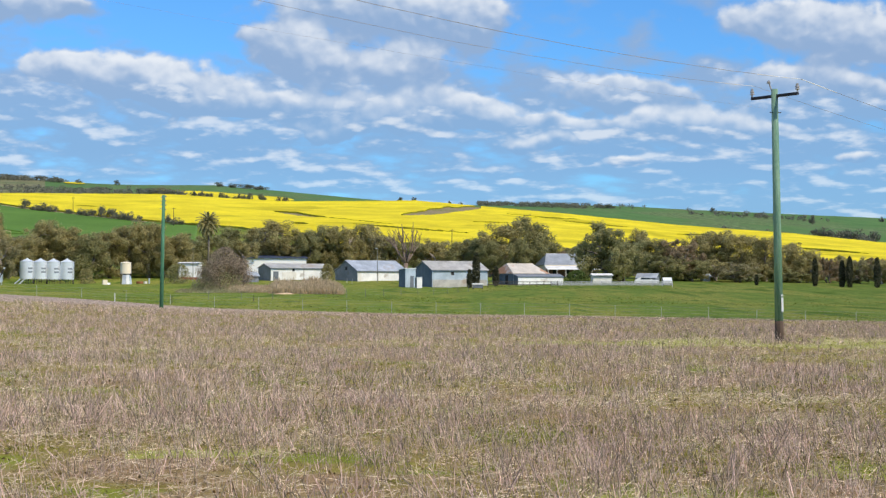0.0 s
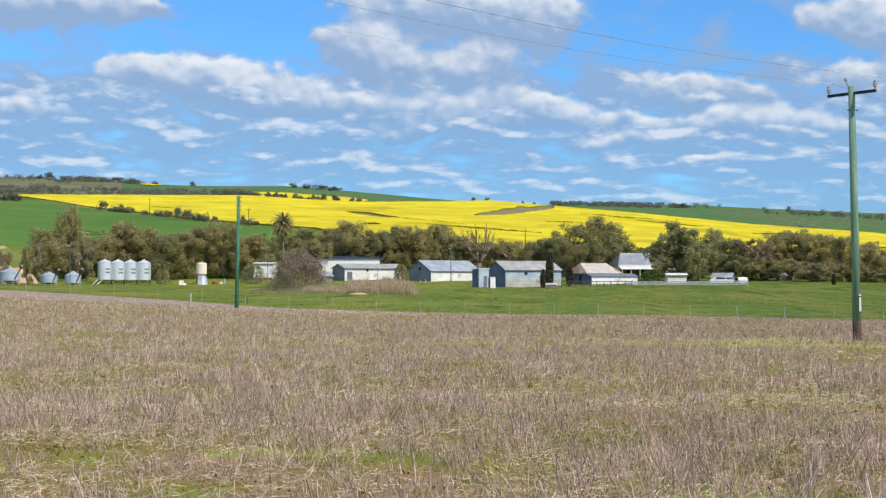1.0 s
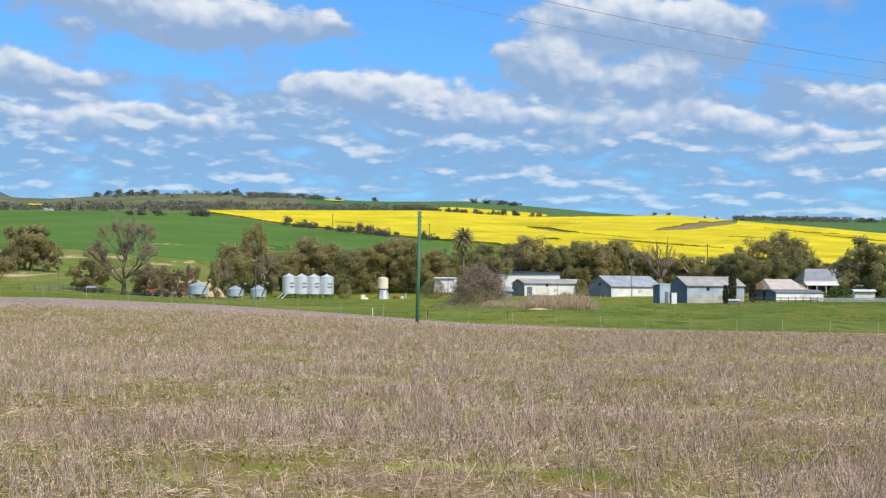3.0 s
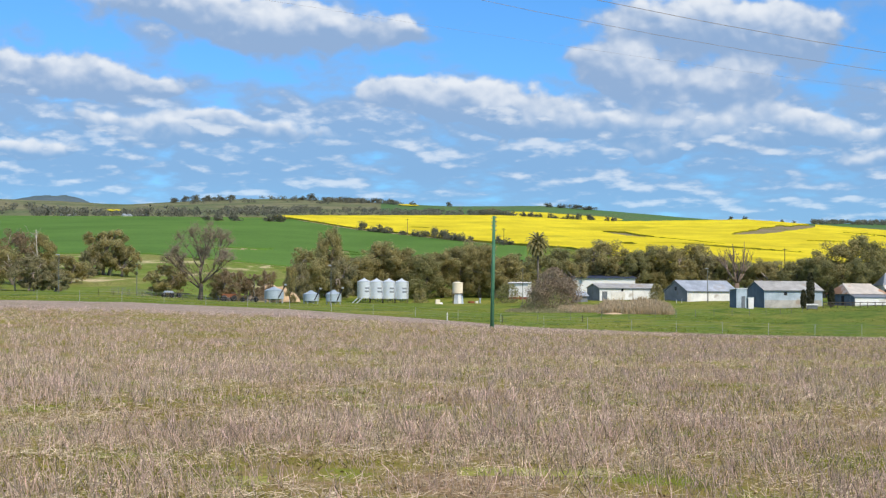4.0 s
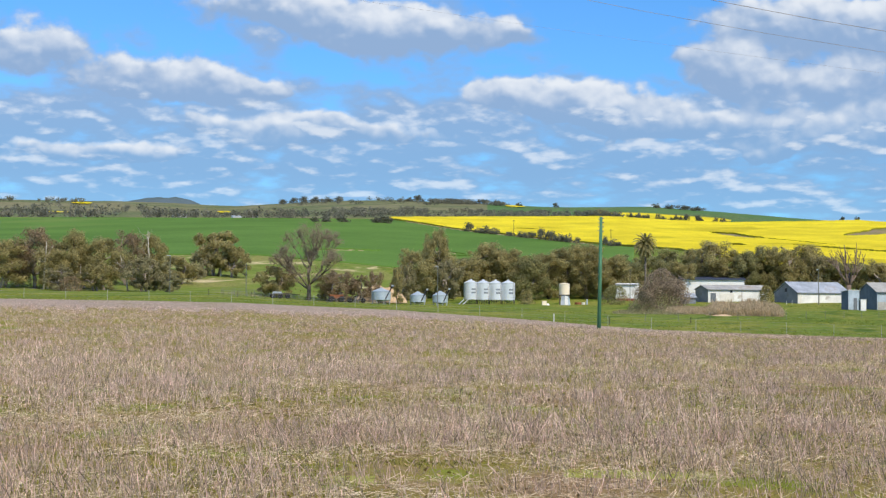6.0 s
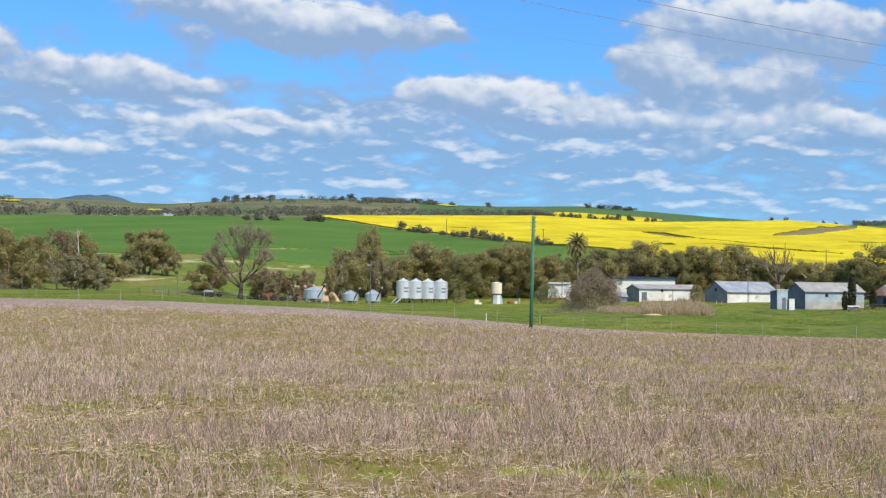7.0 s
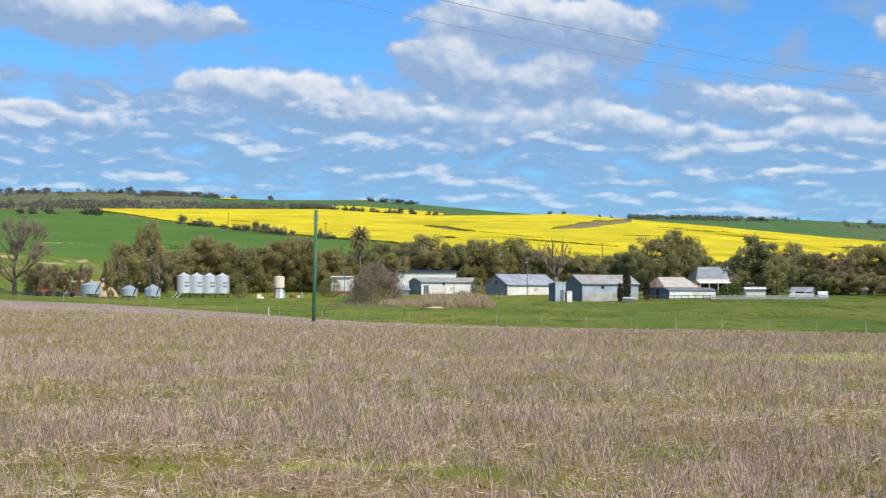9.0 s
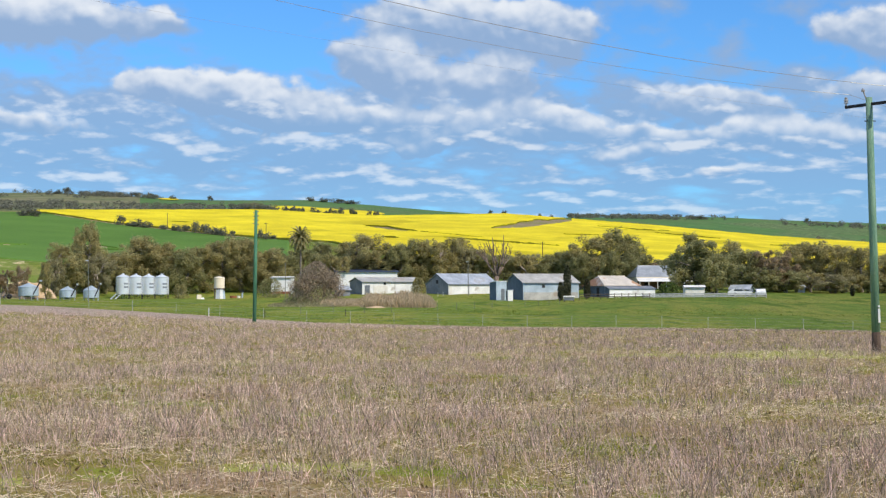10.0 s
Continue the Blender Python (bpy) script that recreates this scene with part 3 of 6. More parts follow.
# ---- the ground: one sheet out to the far hills ----
def on_track(x, y):
    """The grassy strip that runs past the power pole."""
    n = noise.fractal(Vector((x * 0.14, y * 0.14, 1.0)), 1.0, 2.0, 3)
    for cx, cy, rad in ((2.9, 11.3, 1.3), (1.6, 12.2, 1.25), (-2.6, 16.2, 0.7), (4.2, 14.5, 0.9), (-5.3, 14.8, 0.6)):
        if math.hypot(x - cx, (y - cy) * 1.6) < rad * (1 + 0.9 * n):
            return True
    return 0 < x and abs(y - 51.5 - 0.12 * (x - 12) - 2.0 * n) < min(8.5, 0.75 * (x - 2)) * (0.75 + 0.8 * n)


def build_ground():
    fine = np.arange(-36.0, 21.01, 0.15)
    coarse = np.arange(25.0, 321.0, 4.0)
    bearings = np.concatenate([fine, coarse])
    slots = ["stubble_ground", "pasture", "bank", "crop_soil", "bare_soil", "far_scrub", "far_green", "track_grass", "verge_soil"]
    steps = (60, 34, 14, 26, 24, 10, 12, 12, 5, 3)
    verts, faces, index = [], [], []
    columns = []
    for b in bearings:
        bb = max(-36.0, min(21.0, b if b < 180 else b - 360))
        inside = -36.0 <= (b if b < 180 else b - 360) <= 21.0
        k = [row[0] for row in knots(max(-34.0, min(20.0, bb)))]
        wob = noise.noise(Vector((bb * 0.9, 0.3, 0))) * 2.0 + noise.noise(Vector((bb * 4, 4.3, 0))) * 0.8
        edge, farm, line, crest = k[4] + wob, k[5], k[7], k[8]
        marks = [1.0, 20.0, edge, farm, 430.0, line, crest, crest * 1.25, 2000.0, 3000.0, 4900.0]
        rs = [marks[0]]
        for i, n in enumerate(steps):
            lo, hi = math.log(marks[i]), math.log(marks[i + 1])
            rs += [math.exp(lo + (hi - lo) * (j + 1) / n) for j in range(n)]
        col = []
        for r in rs:
            z = height(b if b < 180 else b - 360, r)
            if r > 30:
                z += min(0.25, r * 0.0006) * noise.noise(Vector((math.sin(radians(b)) * r * 0.03, math.cos(radians(b)) * r * 0.03, 0)))
            col.append(len(verts))
            verts.append((r * math.sin(radians(b)), r * math.cos(radians(b)), z))
        columns.append(col)
    zone = []
    for i, n in enumerate(steps):
        zone += [(0, 0, 1, 2, 3, 4, 5, 5, 5, 5)[i]] * n
    n_col = len(columns)
    for c in range(n_col):
        a, d = columns[c], columns[(c + 1) % n_col]
        b = bearings[c] if bearings[c] < 180 else bearings[c] - 360
        for j in range(len(zone)):
            faces.append((a[j], a[j + 1], d[j + 1], d[j]))
            s = zone[j]
            if s == 2 and b + 1.8 * noise.noise(Vector((verts[a[j]][0] * 0.02, verts[a[j]][1] * 0.02, 0))) > -17.5 - (verts[a[j]][1] - 330) * 0.012 or s == 3 and b > -15:
                s = 1
            if s == 0 and verts[a[j]][1] < 75 and on_track(*verts[a[j]][:2]):
                s = 7
            if s == 0 and j > 86 and j + 0.8 * noise.noise(Vector((b * 2.0, j * 3.0, 2.0))) >= 91 - 1:
                s = 8
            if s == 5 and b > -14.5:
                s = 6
            index.append(s)
    centre = len(verts)
    verts.append((0, 0, 0))
    for c in range(n_col):
        faces.append((centre, columns[c][0], columns[(c + 1) % n_col][0]))
        index.append(0)
    me = bpy.data.meshes.new("ground")
    me.from_pydata(verts, [], faces)
    for s in slots:
        me.materials.append(M[s])
    me.polygons.foreach_set("material_index", index)
    me.polygons.foreach_set("use_smooth", [True] * len(faces))
    me.update()
    ob = new("ground", me)
    return tagged(ob, "rolling farmland from stubble over green pasture to far hills", "ground", kind="structure")


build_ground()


def crop_layer(name, b0, b1, near, far, tall, mats, label, category, n_b, n_r, holes, seed, inset=0.0):
    """A standing crop: an uneven canopy over the ground with a skirt at its edges; holes show the soil."""
    g = Geo()
    grid = {}
    bs = np.linspace(b0, b1, n_b)
    for i, b in enumerate(bs):
        r0, r1 = near(b), far(b)
        for j in range(n_r):
            f = j / (n_r - 1)
            r = math.exp(math.log(r0) + (math.log(r1) - math.log(r0)) * f)
            p = place(b, r)
            h = tall * (0.9 + 0.25 * noise.noise(Vector((p.x * 0.15, p.y * 0.05, seed))) + 0.12 * noise.noise(Vector((p.x * 0.6, p.y * 0.2, seed))))
            grid[i, j] = (p, h, b, r)
    verts, faces, slots = [], [], []
    index = {}
    gone = set()
    for i in range(n_b - 1):
        for j in range(n_r - 1):
            p, h, b, r = grid[i, j]
            if holes(b, math.degrees(math.atan2(p.z + h - EYE, r)), p):
                gone.add((i, j))
    for (i, j), (p, h, b, r) in grid.items():
        index[i, j] = len(verts)
        verts.append((p.x, p.y, p.z + h))
    for i in range(n_b - 1):
        for j in range(n_r - 1):
            if (i, j) in gone:
                continue
            faces.append((index[i, j], index[i, j + 1], index[i + 1, j + 1], index[i + 1, j]))
            slots.append(0)
            for di, dj, e in ((0, -1, ((i, j), (i + 1, j))), (0, 1, ((i, j + 1), (i + 1, j + 1))), (-1, 0, ((i, j), (i, j + 1))), (1, 0, ((i + 1, j), (i + 1, j + 1)))):
                q = (i + di, j + dj)
                if q in gone or not (0 <= q[0] < n_b - 1 and 0 <= q[1] < n_r - 1):
                    n = len(verts)
                    for k in e:
                        p = grid[k][0]
                        verts.append((p.x, p.y, p.z - 0.1))
                    faces.append((index[e[0]], index[e[1]], n + 1, n))
                    slots.append(1)
    me = bpy.data.meshes.new(name)
    me.from_pydata(verts, [], faces)
    for m in mats:
        me.materials.append(m)
    me.polygons.foreach_set("material_index", slots)
    me.polygons.foreach_set("use_smooth", [s == 0 for s in slots])
    me.update()
    return tagged(new(name, me), label, category, kind="stuff")


def streak(b, v, b0, v0, b1, v1, half):
    """Whether a direction lies within half of the line between two directions, narrowing to the ends."""
    f = (b - b0) / (b1 - b0)
    if not 0 <= f <= 1:
        return False
    n = noise.noise(Vector((b * 3.1, v0 * 7, 1.7)))
    return abs(v - (v0 + (v1 - v0) * f) - 0.25 * half * n) < half * (0.25 + 0.75 * math.sin(math.pi * f)) * (1 + 0.5 * n)


CANOLA_GAPS = [  # strips where no crop stands: two directions and half their width
    (-6.3, 2.88, -4.4, 2.66, 0.060), (-5.6, 2.45, -5.0, 2.42, 0.035), (-3.4, 2.42, 0.9, 2.08, 0.028), (-4.4, 2.66, -1.8, 2.40, 0.012),
    (-1.55, 2.75, 1.35, 3.05, 0.11), (-0.2, 2.88, 1.4, 3.00, 0.06), (4.4, 2.52, 6.8, 2.28, 0.022), (3.3, 2.66, 5.0, 2.58, 0.018),
    (8.5, 2.02, 10.2, 1.98, 0.025), (12.5, 1.52, 15.3, 1.28, 0.030), (11.0, 1.62, 12.6, 1.55, 0.018), (-13.4, 3.02, -12.6, 2.99, 0.014),
    (1.0, 2.50, 2.4, 2.46, 0.012), (2.2, 2.80, 4.2, 2.62, 0.012),
]


def canola_hole(b, v, p):
    return any(streak(b, v, *s) for s in CANOLA_GAPS)


def wheat_hole(b, v, p):
    return any(streak(b, v, *s) for s in ((-21.0, 2.17, -18.4, 2.15, 0.03), (-16.9, 2.16, -15.3, 2.05, 0.03), (-16.2, 2.00, -15.0, 1.98, 0.02)))


crop_layer("canola_crop", -18.3, 20.0, lambda b: table(b, LINE_R) + 3 - table(b, [(-7.5, 0), (-4, 120), (5, 125), (12, 90), (20, 80)]), lambda b: table(b, CREST_R), 1.1, [M["canola"], M["canola_edge"]],
           "bright yellow flowering canola with a few bare brown strips", "canola", 520, 130, canola_hole, 3.0)
crop_layer("wheat_crop", -36.0, -9.0, lambda b: 432.0, lambda b: table(b, LINE_R) - 5, 0.35, [M["wheat"], M["wheat"]],
           "young deep green cereal crop on a gentle slope", "crop", 240, 60, wheat_hole, 8.0)

# ---- trees ----
def limb(g, a, b, r0, r1, rng, sides=5, sag=0.12):
    """A crooked tapered limb."""
    a, b = Vector(a), Vector(b)
    d = (b - a).length
    pts = [a]
    for f in (0.33, 0.66):
        pts.append(a.lerp(b, f) + Vector((rng.uniform(-1, 1), rng.uniform(-1, 1), rng.uniform(-0.3, 1))) * d * sag)
    pts.append(b)
    g.tube(pts, [r0 + (r1 - r0) * f for f in (0, 0.33, 0.66, 1)], sides)
    return pts


BASE = {}


def crown_size(crown, tall):
    """Height and width of a crown, past its stray sprays."""
    reach = sorted(math.hypot(p[0], p[1]) for p in crown.v)
    return max(p[2] for p in crown.v), 2 * reach[int(len(reach) * 0.93)]


def gum_tree(seed, leaf, bark, tall=10.0, wide=7.0, clumps=120, per=135, size=0.150, low=0.03, stems=1, masses=10):
    """A gum: forked trunk, pale crooked limbs and a ragged dome built up of several masses of leaf clumps with gaps between."""
    rng = random.Random(seed)
    root = thing("gum_tree", Matrix(), "grey-barked gum tree with a ragged olive crown", "tree")
    wood, crown = Geo(), Geo()
    forks = []
    for s in range(stems):
        base = Vector((rng.uniform(-0.5, 0.5) * (stems > 1), rng.uniform(-0.5, 0.5) * (stems > 1), -0.3))
        knee = Vector((rng.uniform(-0.7, 0.7), rng.uniform(-0.7, 0.7), tall * rng.uniform(0.16, 0.26)))
        head = knee + Vector((rng.uniform(-1.2, 1.2), rng.uniform(-1.2, 1.2), tall * rng.uniform(0.24, 0.36)))
        limb(wood, base, knee, 0.36 / stems ** 0.5, 0.26 / stems ** 0.5, rng, 7, 0.05)
        limb(wood, knee, head, 0.26 / stems ** 0.5, 0.15, rng, 6, 0.09)
        forks += [knee, head]
    lumps = []
    turn = rng.uniform(0, 6.28)
    for k in range(masses):
        f = 0.80 - (0.66 - low) * (k / (masses - 1)) ** 1.15
        f += rng.uniform(-0.05, 0.05)
        reach = max(0.1, 1 - abs((f - 0.46) / 0.52) ** 2.6)
        a = turn + k * 2.4 + rng.uniform(-0.5, 0.5)
        off = wide * 0.5 * reach * rng.uniform(0.35, 0.72) if k else wide * rng.uniform(0.0, 0.14)
        c = Vector((off * math.cos(a), off * math.sin(a), tall * f))
        lumps.append((c, wide * rng.uniform(0.16, 0.25), tall * rng.uniform(0.11, 0.17)))
        fork = min(forks, key=lambda p: (p - c).length + (3 if p.z > c.z else 0))
        limb(wood, fork, c + Vector((0, 0, tall * 0.06)), 0.13, 0.04, rng, 5, 0.14)
        forks.append(fork.lerp(c, 0.6))
    for i in range(clumps):
        c0, rx, rz = lumps[i % masses]
        d = Vector((rng.gauss(0, 1), rng.gauss(0, 1), rng.gauss(0.15, 1))).normalized()
        k = rng.uniform(0.0, 1.0) ** 0.45 * 1.08
        c = c0 + Vector((d.x * rx, d.y * rx, d.z * rz)) * k
        c.z = max(c.z, tall * low + 0.4)
        if i % 6 == 0:
            fork = min(forks, key=lambda p: (p - c).length + (3 if p.z > c.z else 0))
            limb(wood, fork, c, 0.07, 0.02, rng, 4)
        spread = tall * rng.uniform(0.026, 0.064)
        hang = rng.uniform(0.9, 1.25)
        for _ in range(int(per * (spread / (0.045 * tall)) ** 1.5)):
            e = Vector((rng.gauss(0, 1), rng.gauss(0, 1), rng.gauss(0, 1))).normalized()
            p = c + Vector((e.x, e.y, e.z * hang - 0.12)) * spread * 1.25 * (rng.uniform(0.1, 1.0) ** 0.5 + abs(rng.gauss(0, 0.28)))
            if p.z > 0.15:
                crown.leaf(p, size * rng.uniform(0.5, 1.4), rng, 1.9, e * 0.6 + d * 0.30 + Vector((0, 0, 0.15)))
    part("trunk", wood, bark, root, smooth=True)
    part("crown", crown, leaf, root)
    BASE[root.name] = crown_size(crown, tall)
    return root


def far_tree(seed, tall=7.0):
    rng = random.Random(seed)
    root = thing("gum_tree", Matrix(), "dark distant gum tree on the hillside", "tree")
    wood, crown = Geo(), Geo()
    wood.tube([(0, 0, -0.5), (0.2, 0, tall * 0.3), (0, 0.2, tall * 0.6)], [0.3, 0.2, 0.1], 5)
    lumps = [(rng.uniform(-2.6, 2.6), rng.uniform(-2.0, 2.0), tall * rng.uniform(0.28, 0.72), rng.uniform(1.2, 2.0)) for _ in range(7)] + [(0, 0, tall * 0.7, 1.9), (-1.8, 0, tall * 0.3, 1.7), (1.8, 0.5, tall * 0.3, 1.7)]
    for x, y, z, rad in lumps:
        for _ in range(78):
            d = Vector((rng.gauss(0, 1), rng.gauss(0, 1), rng.gauss(0, 1))).normalized()
            p = Vector((x, y, z)) + d * rad * (rng.random() ** 0.45 + abs(rng.gauss(0, 0.08)))
            if p.z > 0:
                crown.leaf(p, rng.uniform(0.3, 0.62), rng, 1.5, d * 0.6)
    part("trunk", wood, M["bark_grey"], root)
    part("crown", crown, M["hazed_leaf"], root)
    BASE[root.name] = crown_size(crown, tall)
    return root


def branching(g, p, d, length, radius, level, rng, tips, droop=0.0, spread=0.55, kids=(2, 3)):
    """Bare limbs that fork again and again."""
    d = d.normalized()
    q = p + d * length
    mid = p.lerp(q, 0.5) + Vector((rng.uniform(-1, 1), rng.uniform(-1, 1), rng.uniform(-1, 1))) * length * 0.07
    g.tube([p, mid, q], [radius, radius * 0.86, radius * 0.7], 6 if level > 2 else 3, level > 2)
    tips.append((q, level))
    if level == 0:
        return
    for _ in range(rng.randint(*kids)):
        e = d + Vector((rng.gauss(0, 1), rng.gauss(0, 1), rng.gauss(0, 0.7) + 0.25 - droop)) * spread
        branching(g, q, e, length * rng.uniform(0.6, 0.85), radius * 0.62, level - 1, rng, tips, droop, spread, kids)


def scaled(b, r, tall, wide, turn=0.0, dz=0.0, base=(10.0, 7.0)):
    m = Matrix.Translation(place(b, r, dz)) @ Matrix.Rotation(turn, 4, "Z")
    return m @ Matrix.Diagonal((wide / base[1], wide / base[1], tall / base[0], 1))


PROTOS = {
    "olive": [gum_tree(s, M["leaf_olive"], M[k], stems=1 + s % 2) for s, k in ((1, "bark_grey"), (2, "bark_pink"), (3, "bark_pink"), (4, "bark_grey"))],
    "dark": [gum_tree(s, M["leaf_dark"], M["bark_grey"], stems=1 + s % 2) for s in (11, 12, 13)],
    "bronze": [gum_tree(s, M["leaf_bronze"], M["bark_pink"], clumps=88, per=120) for s in (21, 22)],
    "back": [gum_tree(s, M[m], M["bark_grey"], clumps=60, per=90, size=0.21, low=0.04) for s, m in ((51, "leaf_olive"), (52, "leaf_dark"), (53, "leaf_grey"))],
    "far": [far_tree(s) for s in (41, 42, 43)],
}
# broad, low-crowned forms for trees that are wider than tall
LOW_PROTOS = {
    "olive": [gum_tree(s, M["leaf_olive"], M["bark_pink"], 6.5, 7.5, 120, 130, 0.140, 0.03, 2, 11) for s in (5, 6)],
    "dark": [gum_tree(s, M["leaf_dark"], M["bark_grey"], 6.5, 7.5, 120, 130, 0.140, 0.02, 2, 11) for s in (14, 15)],
    "bronze": [gum_tree(23, M["leaf_bronze"], M["bark_grey"], 6.5, 7.5, 96, 120, 0.140, 0.02, 3, 10)],
    "grey": [gum_tree(s, M["leaf_grey"], M["bark_pink"], 6.5, 7.5, 120, 125, 0.135, 0.0, 3, 11) for s in (31, 32)],
    "back": [gum_tree(s, M[m], M["bark_grey"], 6.5, 7.5, 66, 95, 0.185, 0.0, 2, 9) for s, m in ((54, "leaf_olive"), (55, "leaf_grey"), (56, "leaf_bronze"))],
    "far": [far_tree(s, 5.2) for s in (44, 45)],
}
TREE_WORDS = {
    "olive": "gum tree with a ragged olive-green crown and grey bark",
    "dark": "dense dark green gum tree behind the farm sheds",
    "bronze": "gum tree with a thin bronze-tinged crown and pale bark",
    "grey": "low bushy grey-green gum with several stems",
    "back": "olive gum tree in the belt behind the sheds",
    "far": "dark distant tree standing on the far slope",
}
GROVE = [
    (-31.81, 285, 8.7, 6.2, "olive"), (-31.34, 292, 7.9, 5.3, "bronze"), (-30.73, 288, 10.9, 6.5, "bronze"), (-30.12, 283, 7.5, 5.2, "olive"), (-29.85, 276, 4.6, 5.0, "grey"),
    (-29.48, 286, 10.9, 5.8, "olive"), (-29.04, 290, 7.6, 4.6, "olive"), (-28.63, 277, 4.7, 5.0, "olive"), (-28.35, 284, 9.7, 6.2, "olive"), (-27.55, 300, 10.7, 6.1, "bronze"),
    (-26.94, 278, 6.7, 6.7, "grey"), (-26.57, 305, 10.3, 4.4, "olive"), (-26.07, 276, 4.0, 4.0, "grey"), (-25.71, 310, 5.7, 7.0, "olive"), (-25.12, 330, 3.2, 4.2, "grey"),
    (-24.35, 345, 10.0, 9.4, "olive"), (-24.90, 341, 6.2, 4.6, "grey"), (-23.72, 342, 6.8, 5.6, "olive"),
]
HOME_WEST = [
    (-22.15, 292, 6.0, 6.0, "olive"), (-20.29, 298, 5.4, 3.9, "olive"), (-19.92, 296, 6.3, 4.3, "bronze"), (-19.21, 300, 5.4, 5.0, "bronze"), (-17.45, 318, 8.2, 4.6, "grey"), (-18.55, 303, 6.5, 2.6, "bronze"), (-17.7, 300, 7.2, 2.0, "olive"),
    (-17.07, 322, 10.8, 5.9, "olive"), (-16.65, 330, 7.4, 4.8, "dark"), (-16.31, 335, 15.6, 4.9, "olive"), (-16.45, 338, 10.5, 6.6, "olive"), (-15.90, 331, 9.1, 6.0, "grey"), (-15.19, 345, 8.4, 6.3, "olive"),
    (-14.36, 352, 12.6, 8.5, "olive"), (-13.63, 350, 11.3, 7.6, "olive"), (-12.90, 345, 10.2, 7.5, "dark"), (-12.17, 350, 10.4, 7.1, "olive"), (-11.44, 356, 12.0, 7.8, "olive"),
    (-10.72, 352, 12.9, 7.2, "olive"), (-10.10, 350, 9.3, 6.4, "olive"),
]
HOME_MID = [
    (-15.36, 352, 8.1, 7.7, "olive"), (-10.77, 362, 11.3, 7.9, "olive"), (-9.59, 352, 10.0, 7.2, "olive"), (-9.08, 365, 7.9, 5.8, "dark"), (-7.72, 385, 10.9, 7.0, "dark"),
    (-7.35, 365, 7.9, 6.6, "olive"), (-6.83, 380, 10.7, 5.5, "olive"), (-6.11, 372, 12.8, 8.9, "olive"), (-5.08, 368, 10.6, 5.9, "dark"), (-4.62, 374, 11.7, 7.4, "dark"),
    (-4.04, 372, 11.5, 5.4, "olive"), (-3.48, 370, 11.1, 6.2, "olive"), (-2.88, 374, 11.9, 6.8, "olive"), (-1.96, 372, 9.3, 6.8, "olive"), (-0.92, 380, 7.1, 5.5, "olive"),
    (-0.29, 370, 7.9, 7.5, "olive"), (0.58, 366, 8.2, 5.3, "dark"), (1.27, 362, 9.0, 5.3, "dark"),
]
HOME_EAST = [
    (1.75, 352, 8.4, 5.1, "dark"), (2.25, 360, 12.6, 9.4, "olive"), (2.84, 350, 9.0, 5.1, "dark"), (3.21, 362, 14.2, 8.4, "dark"), (3.98, 400, 5.7, 5.2, "olive"),
    (4.66, 410, 6.1, 5.2, "olive"), (5.33, 362, 7.8, 6.2, "dark"), (5.87, 322, 12.6, 10.6, "dark"), (6.45, 326, 9.0, 8.2, "dark"), (7.18, 352, 11.4, 6.2, "olive"),
    (7.80, 345, 9.1, 7.0, "dark"), (8.21, 338, 5.5, 7.4, "dark"), (8.72, 342, 9.1, 9.5, "bronze"), (9.02, 338, 4.9, 7.4, "dark"), (9.43, 362, 10.8, 7.9, "olive"),
    (10.04, 358, 11.2, 7.3, "olive"), (10.85, 356, 10.8, 7.8, "olive"), (11.75, 350, 10.2, 7.0, "olive"),
]
EAST_LINE = [
    (9.93, 345, 4.9, 6.3, "olive"), (10.74, 340, 4.4, 8.7, "grey"), (11.45, 348, 5.0, 5.1, "olive"), (12.24, 345, 3.6, 5.0, "dark"), (12.64, 360, 8.8, 6.6, "olive"),
    (12.84, 346, 2.4, 6.3, "dark"), (13.24, 350, 7.4, 5.2, "olive"), (13.93, 352, 5.8, 5.6, "bronze"), (14.42, 354, 5.2, 4.8, "olive"), (15.00, 356, 5.9, 6.6, "grey"), (15.78, 352, 5.5, 6.0, "olive"),
    (16.55, 352, 5.8, 7.0, "olive"),
]
HEDGEROW = [
    (-20.72, 930, 3.5, 6.1, "far"), (-20.31, 930, 4.2, 6.8, "far"), (-19.69, 930, 4.4, 7.4, "far"), (-18.54, 930, 4.6, 6.1, "far"), (-18.33, 930, 5.1, 8.1, "far"),
    (-18.06, 930, 4.5, 4.7, "far"), (-15.14, 888, 6.0, 5.8, "far"), (-14.72, 873, 3.7, 5.1, "far"), (-14.47, 864, 5.3, 6.3, "far"), (-14.15, 853, 4.5, 5.0, "far"),
    (-13.59, 837, 2.9, 5.5, "far"), (-13.15, 825, 4.1, 6.6, "far"), (-12.84, 817, 4.0, 5.9, "far"), (-12.42, 806, 6.9, 4.7, "far"), (-12.05, 796, 5.6, 7.5, "far"),
    (-11.72, 787, 4.9, 5.7, "far"), (-11.38, 778, 5.3, 4.5, "far"), (-11.13, 772, 3.4, 3.4, "far"), (-10.06, 743, 5.4, 3.8, "far"), (-9.73, 734, 4.1, 5.9, "far"),
]
